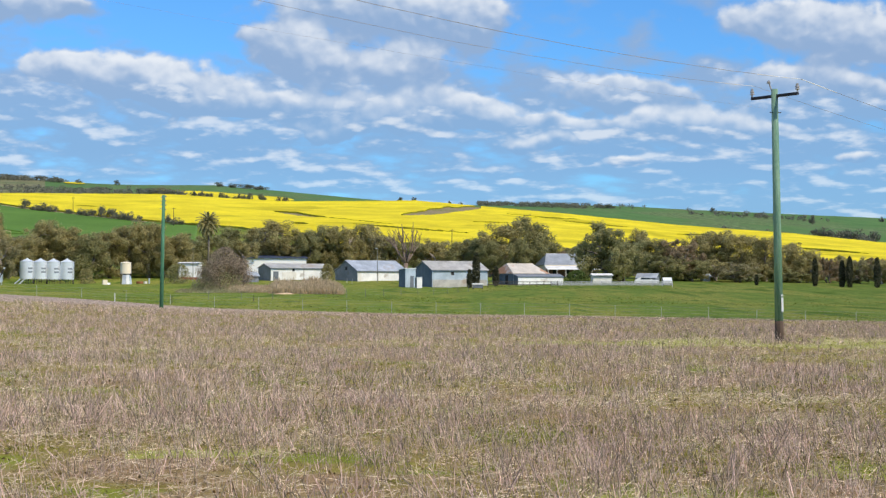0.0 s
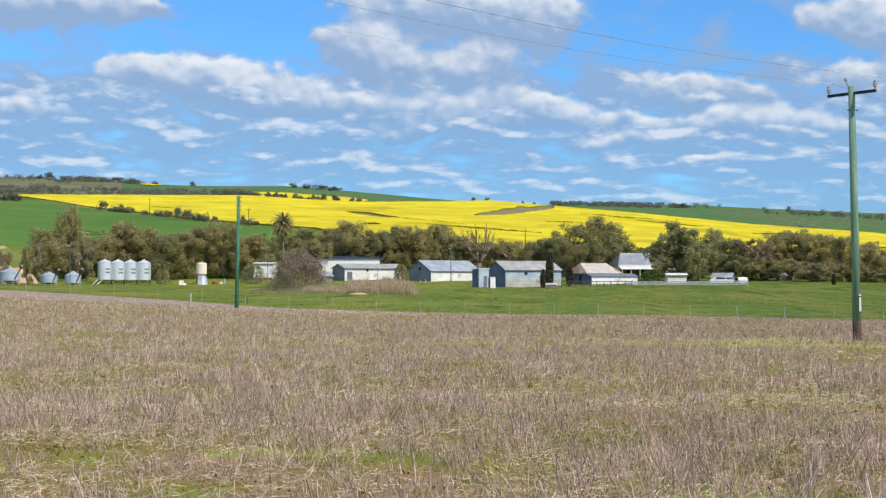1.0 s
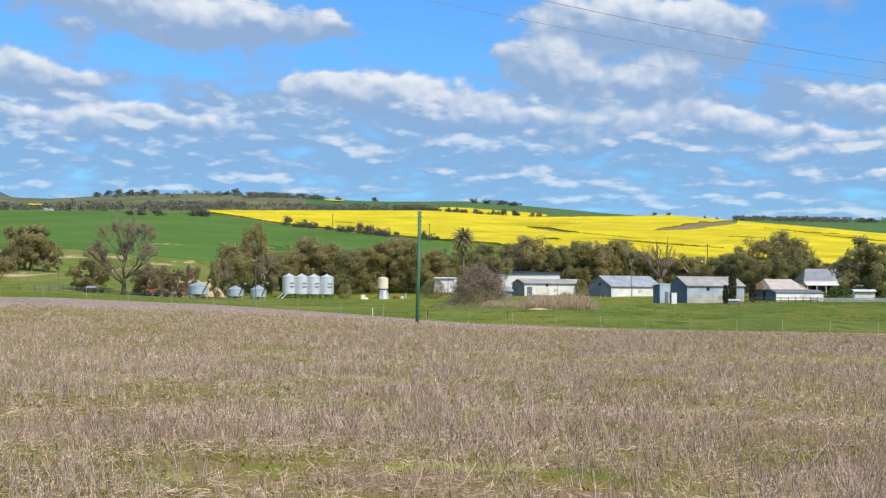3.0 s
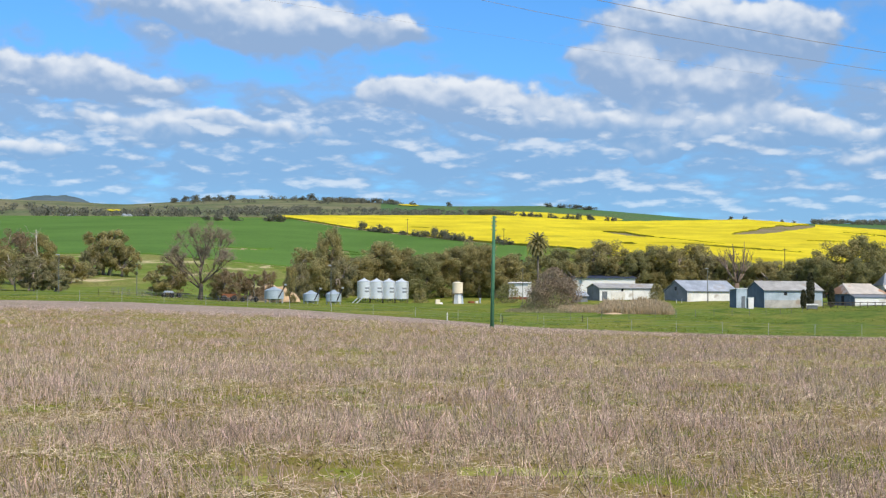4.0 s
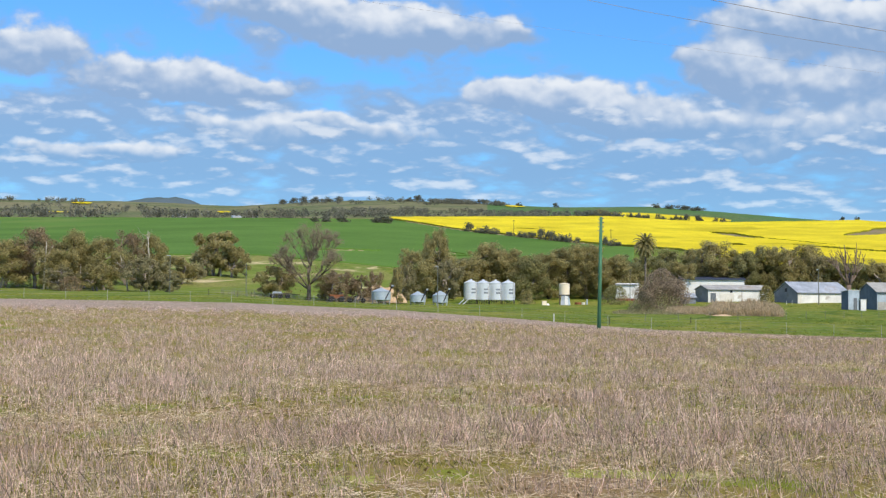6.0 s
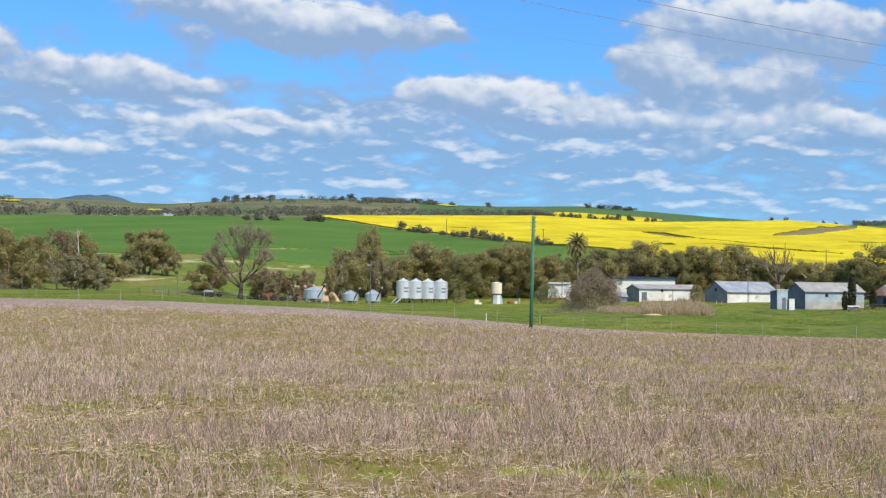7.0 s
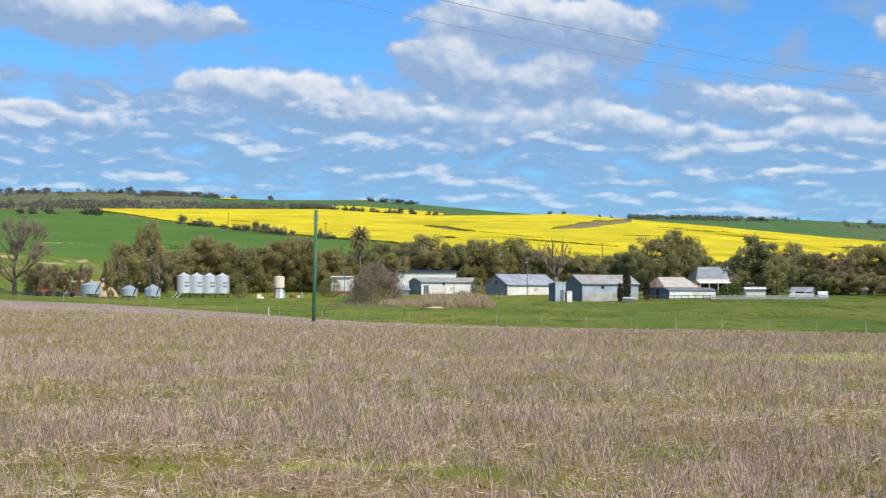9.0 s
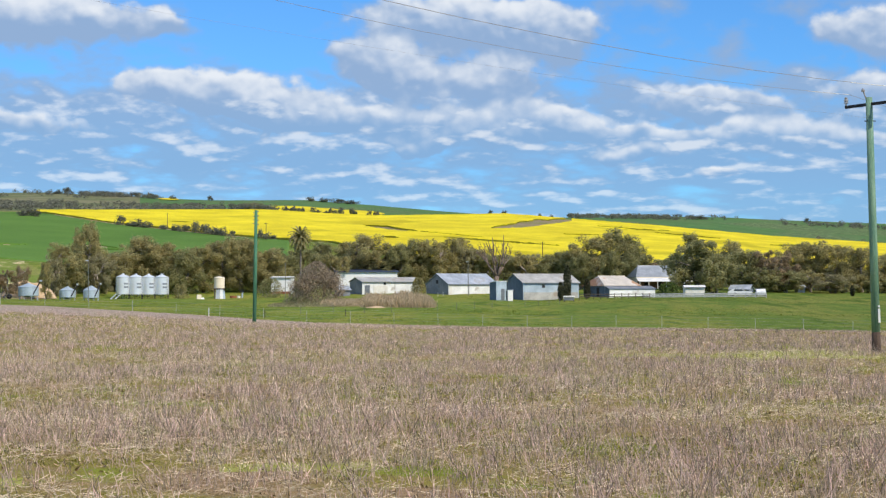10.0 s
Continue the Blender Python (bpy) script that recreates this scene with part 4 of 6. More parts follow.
EAST_FAR = [
    (-1.61, 1330, 4.4, 3.9, "far"), (-1.09, 1310, 4.3, 4.3, "far"), (0.23, 1420, 5.2, 3.6, "far"), (0.65, 1420, 4.7, 4.7, "far"), (5.79, 2600, 8.5, 15.1, "far"),
    (6.12, 2600, 8.5, 20.8, "far"), (9.84, 2800, 9.3, 8.2, "far"), (13.40, 2200, 15.1, 9.6, "far"), (13.56, 1250, 7.4, 7.3, "far"), (13.80, 1250, 9.8, 11.8, "far"),
    (14.33, 1400, 9.6, 9.2, "far"), (14.62, 1400, 11.8, 11.2, "far"), (15.01, 1400, 13.3, 13.3, "far"), (15.49, 1400, 12.6, 10.2, "far"), (15.79, 2700, 9.6, 7.9, "far"),
]
RIDGE = [
    (-21.97, 2850, 10.4, 16.6, "far"), (-21.56, 2900, 12.2, 14.8, "far"), (-21.14, 2900, 13.5, 16.9, "far"), (-20.73, 2900, 12.6, 21.1, "far"), (-20.32, 2900, 11.7, 16.9, "far"),
    (-19.86, 2900, 10.7, 16.9, "far"), (-17.27, 2850, 9.3, 14.5, "far"), (-16.90, 2850, 14.5, 16.6, "far"), (-16.35, 2850, 9.7, 20.7, "far"), (-15.83, 2850, 10.8, 27.0, "far"),
    (-15.31, 2850, 10.3, 27.0, "far"), (-14.68, 2850, 10.2, 27.0, "far"), (-14.05, 2850, 10.1, 20.7, "far"), (-13.22, 2850, 9.3, 10.4, "far"), (-11.86, 2900, 9.9, 9.5, "far"),
    (-8.17, 2850, 9.3, 14.5, "far"), (-7.76, 2850, 9.3, 18.7, "far"), (-7.25, 2850, 9.3, 18.7, "far"), (-6.74, 2850, 9.3, 18.7, "far"),
]
tree_rng = random.Random(5)


def plant(rows, group):
    for b, r, tall, wide, kind in rows:
        forms = PROTOS if tall > 1.25 * wide and kind in PROTOS else LOW_PROTOS
        proto = tree_rng.choice(forms.get(kind) or PROTOS[kind])
        ob = copy_thing(proto, scaled(b, r, tall * 1.02, wide * (1.2 if kind == "far" else 1.22 if b < 7 else 1.12), tree_rng.uniform(0, 6.28), -0.05, BASE[proto.name]))
        tagged(ob, TREE_WORDS[kind], "tree", group)


plant(GROVE, "gum trees of the west grove")
for rows in (HOME_WEST, HOME_MID, HOME_EAST, EAST_LINE):
    plant(rows, "gum trees round the farmstead")
# a back row that closes the belt behind the farmyard
BACK_ROW = []
for i in range(64):
    b = -15.6 + 0.5 * i
    tall = 8.6 if b < 2.5 else (7.4 if b < 9 else 5.4)
    BACK_ROW.append((b + tree_rng.uniform(-0.15, 0.15), 368 + tree_rng.uniform(0, 10), tall * tree_rng.uniform(0.8, 1.1), tree_rng.uniform(4.6, 6.2), "back"))
plant(BACK_ROW, "gum trees round the farmstead")
plant(HEDGEROW, "trees along the canola paddock")
CANOLA_TOP = [(tree_rng.uniform(-10.7, -5.6), 1262 + tree_rng.uniform(0, 26), tree_rng.uniform(3.2, 7.2), tree_rng.uniform(2.4, 5.8), "far") for _ in range(34)]
plant(CANOLA_TOP, "trees along the canola paddock")
plant(EAST_FAR, "trees on the far slopes")
plant(RIDGE, "trees on the ridge")
for protos in (*PROTOS.values(), *LOW_PROTOS.values()):
    for proto in protos:
        for o in (*proto.children_recursive, proto):
            bpy.data.objects.remove(o)


def bare_tree(b, r, tall):
    """A large winter-bare tree: rising dark limbs, a haze of fine twigs, brown leaves on its lower boughs."""
    rng = random.Random(77)
    root = thing("bare_tree", Matrix.Translation(place(b, r)), "tall half-bare tree with dark limbs, fine twigs and brown lower leaves", "tree")
    wood, tips = Geo(), []
    wood.tube([(0, 0, -0.3), (0.1, 0, 1.4), (0.1, 0.1, tall * 0.2)], [0.50, 0.42, 0.36], 8)
    for k, (dx, dy, up, n) in enumerate(((-1.0, 0.2, 0.62, 0.17), (-0.62, -0.5, 1, 0.22), (-0.22, 0.3, 1, 0.25), (0.18, -0.3, 1, 0.26), (0.62, 0.35, 0.95, 0.24), (1.0, -0.2, 0.72, 0.21), (-0.4, 0.7, 1, 0.2))):
        branching(wood, Vector((0.1, 0.1, tall * (0.13 + 0.012 * k))), Vector((dx, dy, up)), tall * n, 0.20, 4, rng, tips, -0.20, 0.36, (2, 3))
    part("trunk", wood, M["bark_bare"], root, smooth=True)
    twigs, leaves = Geo(), Geo()
    for q, level in tips:
        if level <= 2:
            for _ in range(15):
                e = q + Vector((rng.gauss(0, 0.5), rng.gauss(0, 0.5), rng.gauss(0.5, 0.45)))
                twigs.tube([q, e], [0.016, 0.007], 3, False)
        for _ in range(10 if q.z < tall * 0.5 else 5 if q.z < tall * 0.75 else 1):
            leaves.leaf(q + Vector((rng.gauss(0, 0.55), rng.gauss(0, 0.55), rng.gauss(-0.1, 0.5))), rng.uniform(0.09, 0.2), rng)
    for _ in range(2400):
        a, rad = rng.uniform(0, 6.28), 5.8 * math.sqrt(rng.random())
        x, z = rad * math.cos(a), 1.0 + rng.gauss(3.2, 1.3)
        if noise.noise(Vector((x * 0.6, 3.0, z * 0.6))) > -0.1:
            leaves.leaf(Vector((x, rad * math.sin(a), z)), rng.uniform(0.12, 0.24), rng)
    part("twig", twigs, M["twig"], root)
    part("foliage", leaves, M["leaf_bronze"], root, "brown and olive leaves")
    return root


bare_tree(-20.97, 290, 15.2)


def dead_tree(b, r, tall):
    rng = random.Random(9)
    root = thing("dead_tree", Matrix.Translation(place(b, r)), "dead leafless tree with thick pale brown limbs", "tree")
    wood, tips = Geo(), []
    wood.tube([(0, 0, -0.3), (0, 0.1, 1.5), (0.1, 0, 3.2)], [0.62, 0.55, 0.5], 9)
    for k, (dx, dy, up) in enumerate(((-0.55, 0.2, 1), (0.35, -0.3, 1), (0.62, 0.3, 1), (-0.2, -0.4, 1), (0.05, 0.3, 1), (-0.8, -0.1, 0.9))):
        branching(wood, Vector((0.1, 0, 2.6 + 0.15 * k)), Vector((dx, dy, up)), tall * 0.24, 0.27, 4, rng, tips, -0.22, 0.34, (2, 2))
    for x, top in ((-0.9, tall), (1.7, tall * 1.04)):
        wood.tube([(0.1, 0, 3), (x * 0.8, 0.2, tall * 0.55), (x * 0.85 + 0.2, 0, tall * 0.8), (x, 0.1, top)], [0.32, 0.24, 0.16, 0.06], 6)
    part("trunk", wood, M["dead_wood"], root, smooth=True)
    return root


dead_tree(-1.38, 352, 12.0)


def snag(b, r, tall, lean, seed):
    """A bleached dead stem that stands out of the living crowns."""
    rng = random.Random(seed)
    root = thing("dead_gum_tree", Matrix.Translation(place(b, r)), "bleached leafless dead gum among living trees", "tree", "dead gums")
    wood, tips = Geo(), []
    top = Vector((lean, 0, tall))
    wood.tube([(0, 0, -0.2), (lean * 0.2, 0.1, tall * 0.45), top * 0.8, top], [0.17, 0.13, 0.08, 0.03], 7)
    for k in range(5):
        f = rng.uniform(0.4, 0.85)
        branching(wood, top * f, Vector((rng.uniform(-1, 1), rng.uniform(-1, 1), 0.7)), tall * 0.16, 0.06, 3, rng, tips, -0.1, 0.4, (1, 2))
    part("trunk", wood, M["bark_white"], root, smooth=True)
    return root


for k, (b, r, tall, lean) in enumerate(((-26.74, 298, 10.6, -0.4), (-30.45, 282, 8.6, 0.5), (-29.2, 284, 6.0, 0.3), (-24.2, 342, 5.0, 1.8), (-27.5, 279, 6.4, -1.5))):
    snag(b, r, tall, lean, 60 + k)


def grey_bush(b, r, tall, wide):
    """A wide tangle of bare twigs with thin grey-brown foliage."""
    rng = random.Random(15)
    root = thing("grey_bush", Matrix.Translation(place(b, r)), "wide grey-brown twiggy bush in the pasture", "bush")
    wood, tips = Geo(), []
    for k in range(13):
        a = k * 0.483 + rng.uniform(-0.2, 0.2)
        t = rng.uniform(0.35, 1.25)
        branching(wood, Vector((0.5 * math.cos(a), 0.5 * math.sin(a), -0.1)), Vector((t * math.cos(a), t * math.sin(a), 1)), tall * 0.27, 0.09, 4, rng, tips, 0.05, 0.5, (2, 2))
    part("stem", wood, M["twig"], root)
    leaves = Geo()
    ends = [q for q, level in tips if level <= 2]
    for _ in range(9000):
        q = rng.choice(ends)
        f = min(0.99, max(0.02, q.z / tall))
        pull = min(1.0, wide * 0.5 * (1.03 - f) ** 0.55 / max(0.3, math.hypot(q.x, q.y)))
        p = Vector((q.x * pull, q.y * pull, min(q.z, tall * 0.95))) + Vector((rng.gauss(0, 0.42), rng.gauss(0, 0.42), rng.gauss(-0.1, 0.40)))
        if p.z > 0.05:
            leaves.leaf(p, rng.uniform(0.06, 0.15), rng, 2.8)
    for _ in range(9500):
        a, f = rng.uniform(0, 6.28), rng.random() ** 1.25
        rad = wide * 0.52 * (1.02 - f) ** 0.60 * rng.uniform(0.3, 1.0) ** 0.5 * (0.90 + 0.36 * noise.noise(Vector((math.cos(a) * 1.6, math.sin(a) * 1.6, f * 3))))
        leaves.leaf(Vector((rad * math.cos(a), rad * math.sin(a), 0.05 + tall * f * 0.95)), rng.uniform(0.06, 0.15), rng, 2.8)
    part("foliage", leaves, M["bush_twig"], root, "fine grey-brown twigs")
    green = Geo()
    for _ in range(2600):
        a, f = rng.uniform(2.0, 5.6), rng.random() ** 1.4
        rad = wide * 0.5 * (1 - 0.5 * f) * rng.uniform(0.4, 1.02)
        green.leaf(Vector((rad * math.cos(a), rad * math.sin(a), 0.1 + tall * 0.55 * f)), rng.uniform(0.10, 0.2), rng, 2.0)
    part("foliage", green, M["leaf_grey"], root, "olive-grey leaves")
    return root


grey_bush(-8.0, 262, 7.5, 11.4)


def palm(b, r, tall):
    rng = random.Random(3)
    root = thing("palm_tree", Matrix.Translation(place(b, r)), "tall date palm with a shaggy crown above the gums", "palm")
    stem = Geo()
    stem.tube([(0, 0, -0.3), (0.05, 0, tall * 0.5), (0, 0.05, tall * 0.80)], [0.30, 0.22, 0.21], 10)
    stem.lathe([(0.26, tall * 0.76), (0.52, tall * 0.81), (0.5, tall * 0.85), (0.15, tall * 0.88)], 10)
    part("trunk", stem, M["bark_grey"], root, smooth=True)
    for k in range(76):
        frond = Geo()
        a, up = k * 2.39996, 1.40 - 2.5 * (k / 75)
        length = rng.uniform(2.5, 3.1)
        p = Vector((0, 0, tall * 0.85))
        pts, d = [p], Vector((math.cos(a) * math.cos(up), math.sin(a) * math.cos(up), math.sin(up)))
        for s in range(6):
            p = p + d * length / 6
            d = (d + Vector((0, 0, -0.26))).normalized()
            pts.append(p)
        frond.tube(pts, [0.04, 0.035, 0.03, 0.025, 0.02, 0.015, 0.01], 3)
        for s in range(1, 7):
            for side in (-1, 1):
                for u in (0.0, 0.5):
                    c = pts[s].lerp(pts[s - 1], u)
                    along = (pts[s] - pts[s - 1]).normalized()
                    w = along.cross(Vector((0, 0, 1))).normalized() * side
                    tip = c + (w * 0.50 + along * 0.40 + Vector((0, 0, -0.30))) * (1.15 - s * 0.08)
                    frond.add([c, c + along * 0.4, tip], [(0, 1, 2)])
        part("frond", frond, M["palm_leaf"], root)
    return root


palm(-8.60, 352, 14.3)


def cypress(seed, tall, wide):
    rng = random.Random(seed)
    root = thing("cypress", Matrix(), "narrow dark green cypress beside the farm sheds", "tree", "cypresses")
    stem, crown = Geo(), Geo()
    stem.tube([(0, 0, -0.2), (0, 0, tall * 0.5), (0, 0, tall * 0.95)], [0.16, 0.1, 0.03], 6)
    for _ in range(2200):
        f, a = rng.random() ** 0.9, rng.uniform(0, 6.28)
        rad = wide * 0.5 * (math.sin(math.pi * (0.12 + 0.86 * f)) ** 0.55) * math.sqrt(rng.uniform(0.2, 1)) * (1 + 0.15 * math.sin(5 * a + 9 * f))
        crown.leaf(Vector((rad * math.cos(a), rad * math.sin(a), 0.1 + tall * f)), rng.uniform(0.12, 0.26), rng, 2.0)
    part("trunk", stem, M["bark_grey"], root)
    part("crown", crown, M["cypress_leaf"], root)
    return root


first = cypress(1, 6.0, 1.3)
for b, r, tall, wide in ((13.48, 325, 5.7, 1.3), (14.42, 325, 5.4, 1.35), (14.68, 324, 6.2, 1.4), (15.63, 325, 6.0, 1.4), (1.22, 291, 6.4, 1.5), (0.98, 290, 3.4, 1.1), (1.95, 296, 3.6, 1.3), (11.42, 322, 2.2, 0.9)):
    copy_thing(first, scaled(b, r, tall, wide, b * 9, 0, (6.0, 1.3)))
for o in (*first.children_recursive, first):
    bpy.data.objects.remove(o)


def shrub(name, b, r, tall, wide, deep, leaf, label, count, category="bush", turn=0.0):
    rng = random.Random(int(b * 100) + 7)
    m = Matrix.Translation(place(b, r)) @ Matrix.Rotation(radians(-b + turn), 4, "Z")
    root = thing(name, m, label, category)
    stem, leaves = Geo(), Geo()
    for k in range(5):
        x = (k / 4 - 0.5) * wide * 0.6
        stem.tube([(x * 0.5, 0, -0.1), (x, 0.1, tall * 0.4), (x * 1.1, 0, tall * 0.75)], [0.06, 0.04, 0.015], 4)
    for _ in range(count):
        a, f = rng.uniform(0, 6.28), rng.random()
        k = math.sin(math.pi * min(0.97, 0.3 + 0.66 * f)) ** 0.5 * math.sqrt(rng.uniform(0.1, 1)) * (1 + 0.15 * math.sin(4 * a + 6 * f))
        leaves.leaf(Vector((wide * 0.5 * k * math.cos(a), deep * 0.5 * k * math.sin(a), 0.05 + tall * f)), rng.uniform(0.12, 0.28), rng)
    part("stem", stem, M["bark_grey"], root)
    part("foliage", leaves, leaf, root)
    return root


shrub("shrub", -4.26, 319, 3.7, 3.0, 2.8, M["leaf_olive"], "rounded olive shrub before the white shed", 2000)
shrub("hedge", 4.92, 316, 2.35, 4.6, 1.6, M["hedge_leaf"], "clipped green hedge before the homestead", 1600, "hedge")
shrub("shrub", -9.70, 322, 3.9, 6.0, 4.0, M["leaf_dark"], "spreading dark shrub at the end of the tree belt", 1500)
shrub("shrub", -12.95, 325, 3.0, 3.6, 3.0, M["leaf_olive"], "olive shrub beside the silos", 900)
shrub("shrub", -29.5, 270, 2.4, 4.0, 3.0, M["leaf_bronze"], "brown shrub at the foot of the grove", 700)

# far woods: too many trees to count
def woods(name, bands, label, seed):
    rng = random.Random(seed)
    g = Geo()
    for b0, b1, r0, r1, count, tall in bands:
        for _ in range(count):
            b, f = rng.uniform(b0, b1), rng.random()
            r = r0 + (r1 - r0) * f
            p = place(b, r)
            h = tall * rng.uniform(0.5, 1.2)
            if noise.noise(Vector((b * 1.3, r * 0.004, seed))) < -0.15:
                continue
            for _ in range(40):
                d = Vector((rng.gauss(0, 1), rng.gauss(0, 1), rng.gauss(0, 1))).normalized()
                g.leaf(p + Vector((0, 0, h * 0.52)) + Vector((d.x * 0.62, d.y * 0.62, d.z * 0.46)) * h * rng.random() ** 0.4, h * rng.uniform(0.12, 0.26), rng, 1.4, d)
    return solid(name, g, M["hazed_leaf"], label, "woodland", kind="stuff")


woods("far_woodland", [(-34, -25.2, 1080, 1200, 56, 9), (-23.3, -21, 1080, 1200, 20, 9), (-34, -26, 1500, 2400, 120, 9), (-27, -19, 1300, 1700, 150, 8), (-21.5, -17.5, 2500, 2900, 45, 9), (-34, -29, 2700, 2950, 110, 9)], "dark scattered woodland on the western hills", 3)
woods("far_woodland", [(-20, -9.5, 1400, 2000, 560, 7), (-16.6, -13.6, 2700, 2920, 110, 10), (-13.2, -10.8, 1262, 1400, 60, 6.0), (-17.6, -16.0, 2500, 2900, 30, 8), (-8.4, -6.4, 2880, 2950, 26, 8)], "grey-green scrub and tree rows behind the canola", 4)
woods("far_woodland", [(1.3, 5.4, 2350, 2900, 430, 8), (3.2, 7.0, 2300, 2600, 16, 8), (9.0, 14.0, 2350, 2600, 120, 9), (5.5, 9, 2750, 2900, 16, 7), (10.0, 16.5, 1290, 1330, 40, 4), (13.6, 16.5, 1380, 1440, 46, 9)], "dark tree bands on the eastern rise", 5)


def far_patch(b0, b1, r0, r1, label):
    g = Geo()
    n, k = 14, 5
    for i in range(n + 1):
        b = b0 + (b1 - b0) * i / n
        mid = (r0 + r1) / 2 + (r1 - r0) * 0.25 * noise.noise(Vector((b * 2.3, 1, 0)))
        half = (r1 - r0) / 2 * (0.15 + 0.85 * math.sin(math.pi * i / n) ** 0.6) * (1 + 0.5 * noise.noise(Vector((b * 5.0, 7, 0))))
        for j in range(k + 1):
            g.v.append(tuple(place(b, mid + half * (2 * j / k - 1), 1.5)))
    for i in range(n):
        for j in range(k):
            a = i * (k + 1) + j
            g.f.append((a, a + k + 1, a + k + 2, a + 1))
            g.slots.append(0)
    return solid("canola_crop", g, M["canola"], label, "canola", kind="stuff")


far_patch(-29.55, -28.8, 2600, 2800, "small far canola patch on the western hill")
far_patch(-24.35, -23.85, 1950, 2150, "small far canola patch between the trees")
far_patch(-30.8, -29.6, 1750, 1850, "thin far canola strip between the trees")
far_patch(-11.0, -5.5, 1650, 2050, "canola showing behind the row of trees")
far_patch(-13.75, -13.0, 2720, 2960, "small canola patch on the ridge top")


# pale farm track between the crop and the canola
g = Geo()
for i in range(61):
    b = -17.4 + 0.11 * i
    for off in (6, 11):
        g.v.append(tuple(place(b, float(table(b, LINE_R)) - off + noise.noise(Vector((b, 0, 0))) * 1.5, 0.42)))
for i in range(60):
    g.f.append((2 * i, 2 * i + 2, 2 * i + 3, 2 * i + 1)); g.slots.append(0)
solid("farm_track", g, M["earth"], "pale dirt track along the canola paddock", "track", kind="structure")


def far_hill():
    g = Geo()
    n, k = 60, 12
    for i in range(n + 1):
        for j in range(k + 1):
            b = -30.5 + 8.5 * i / n
            r = 4200 + 500 * j / k
            up = 2.6 + (0.5 + 0.90 * math.exp(-abs((b + 25.95) / (2.9 if b < -25.95 else 1.6)) ** 2.6)) * math.sin(math.pi * 0.75 * j / k)
            g.v.append((r * math.sin(radians(b)), r * math.cos(radians(b)), EYE + r * math.tan(radians(up)) + 3 * noise.noise(Vector((b * 3, j, 0)))))
    for i in range(n):
        for j in range(k):
            a = i * (k + 1) + j
            g.f.append((a, a + k + 1, a + k + 2, a + 1))
            g.slots.append(0)
    return solid("backdrop", g, M["hill_haze"], "wooded hill on the horizon, blue with painted haze", "hill", kind="structure", smooth=True)


far_hill()

# ---- farm buildings ----
def stand(b, r, turn=0.0, dz=0.0):
    """A pose on the ground whose front (-y) looks back at the standpoint, turned by some degrees."""
    return Matrix.Translation(place(b, r, dz)) @ Matrix.Rotation(radians(-b + turn), 4, "Z")


def gable_shed(name, label, b, r, turn, long, deep, wall, ridge, skin, roof_skin, gable_skin=None, fittings=(), category="shed", dz=0.0, slip=0.25):
    """A sheet-metal shed from its front left corner: walls, gables, two roof slopes, ridge cap, gutter and openings."""
    root = thing(name, stand(b, r, turn, dz), label, category)
    gable_skin = gable_skin or skin
    t = 0.08
    g = Geo(); g.box((0, 0, -0.6), (long, t, wall)); part("front_wall", g, skin, root)
    g = Geo(); g.box((0, deep - t, -0.6), (long, deep, wall)); part("back_wall", g, skin, root)
    outline = [(t, -0.6), (deep - t, -0.6), (deep - t, wall), (deep / 2, ridge - 0.05), (t, wall)]
    for x in (0.0, long - t):
        g = Geo(); g.prism(outline, 0, x, x + t); part("gable_wall", g, gable_skin, root)
    rise = (ridge - wall) / (deep / 2)
    for side in (0, 1):
        y_low, z_low = (-slip, wall - slip * rise) if side == 0 else (deep + slip, wall - slip * rise)
        g = Geo()
        prof = [(y_low, z_low + 0.02), (deep / 2, ridge), (deep / 2, ridge + 0.07), (y_low, z_low + 0.09)]
        g.prism(prof, 0, -0.25, long + 0.25)
        part("roof_slope", g, roof_skin, root)
    g = Geo(); g.prism([(deep / 2 - 0.22, ridge + 0.0), (deep / 2, ridge + 0.12), (deep / 2 + 0.22, ridge + 0.0)], 0, -0.27, long + 0.27)
    part("ridge_cap", g, roof_skin, root)
    g = Geo(); g.box((-0.2, -slip - 0.1, wall - slip * rise - 0.10), (long + 0.2, -slip, wall - slip * rise + 0.05))
    part("gutter", g, M["door_grey"], root, "dark gutter")
    for kind, face, u0, u1, z0, z1, mat in fittings:
        g = Geo()
        if face == "front":
            g.box((u0, -0.05, z0), (u1, 0.02, z1))
        else:
            g.box((-0.05, u0, z0), (0.02, u1, z1))
        ob = part(kind, g, mat, root)
        f = Geo()
        if kind == "window":
            if face == "front":
                f.box((u0 - 0.07, -0.07, z0 - 0.07), (u1 + 0.07, -0.01, z0)); f.box((u0 - 0.07, -0.07, z1), (u1 + 0.07, -0.01, z1 + 0.07))
            else:
                f.box((-0.07, u0 - 0.07, z0 - 0.07), (-0.01, u1 + 0.07, z0)); f.box((-0.07, u0 - 0.07, z1), (-0.01, u1 + 0.07, z1 + 0.07))
            part("window_frame", f, M["fence_timber"], ob)
    return root


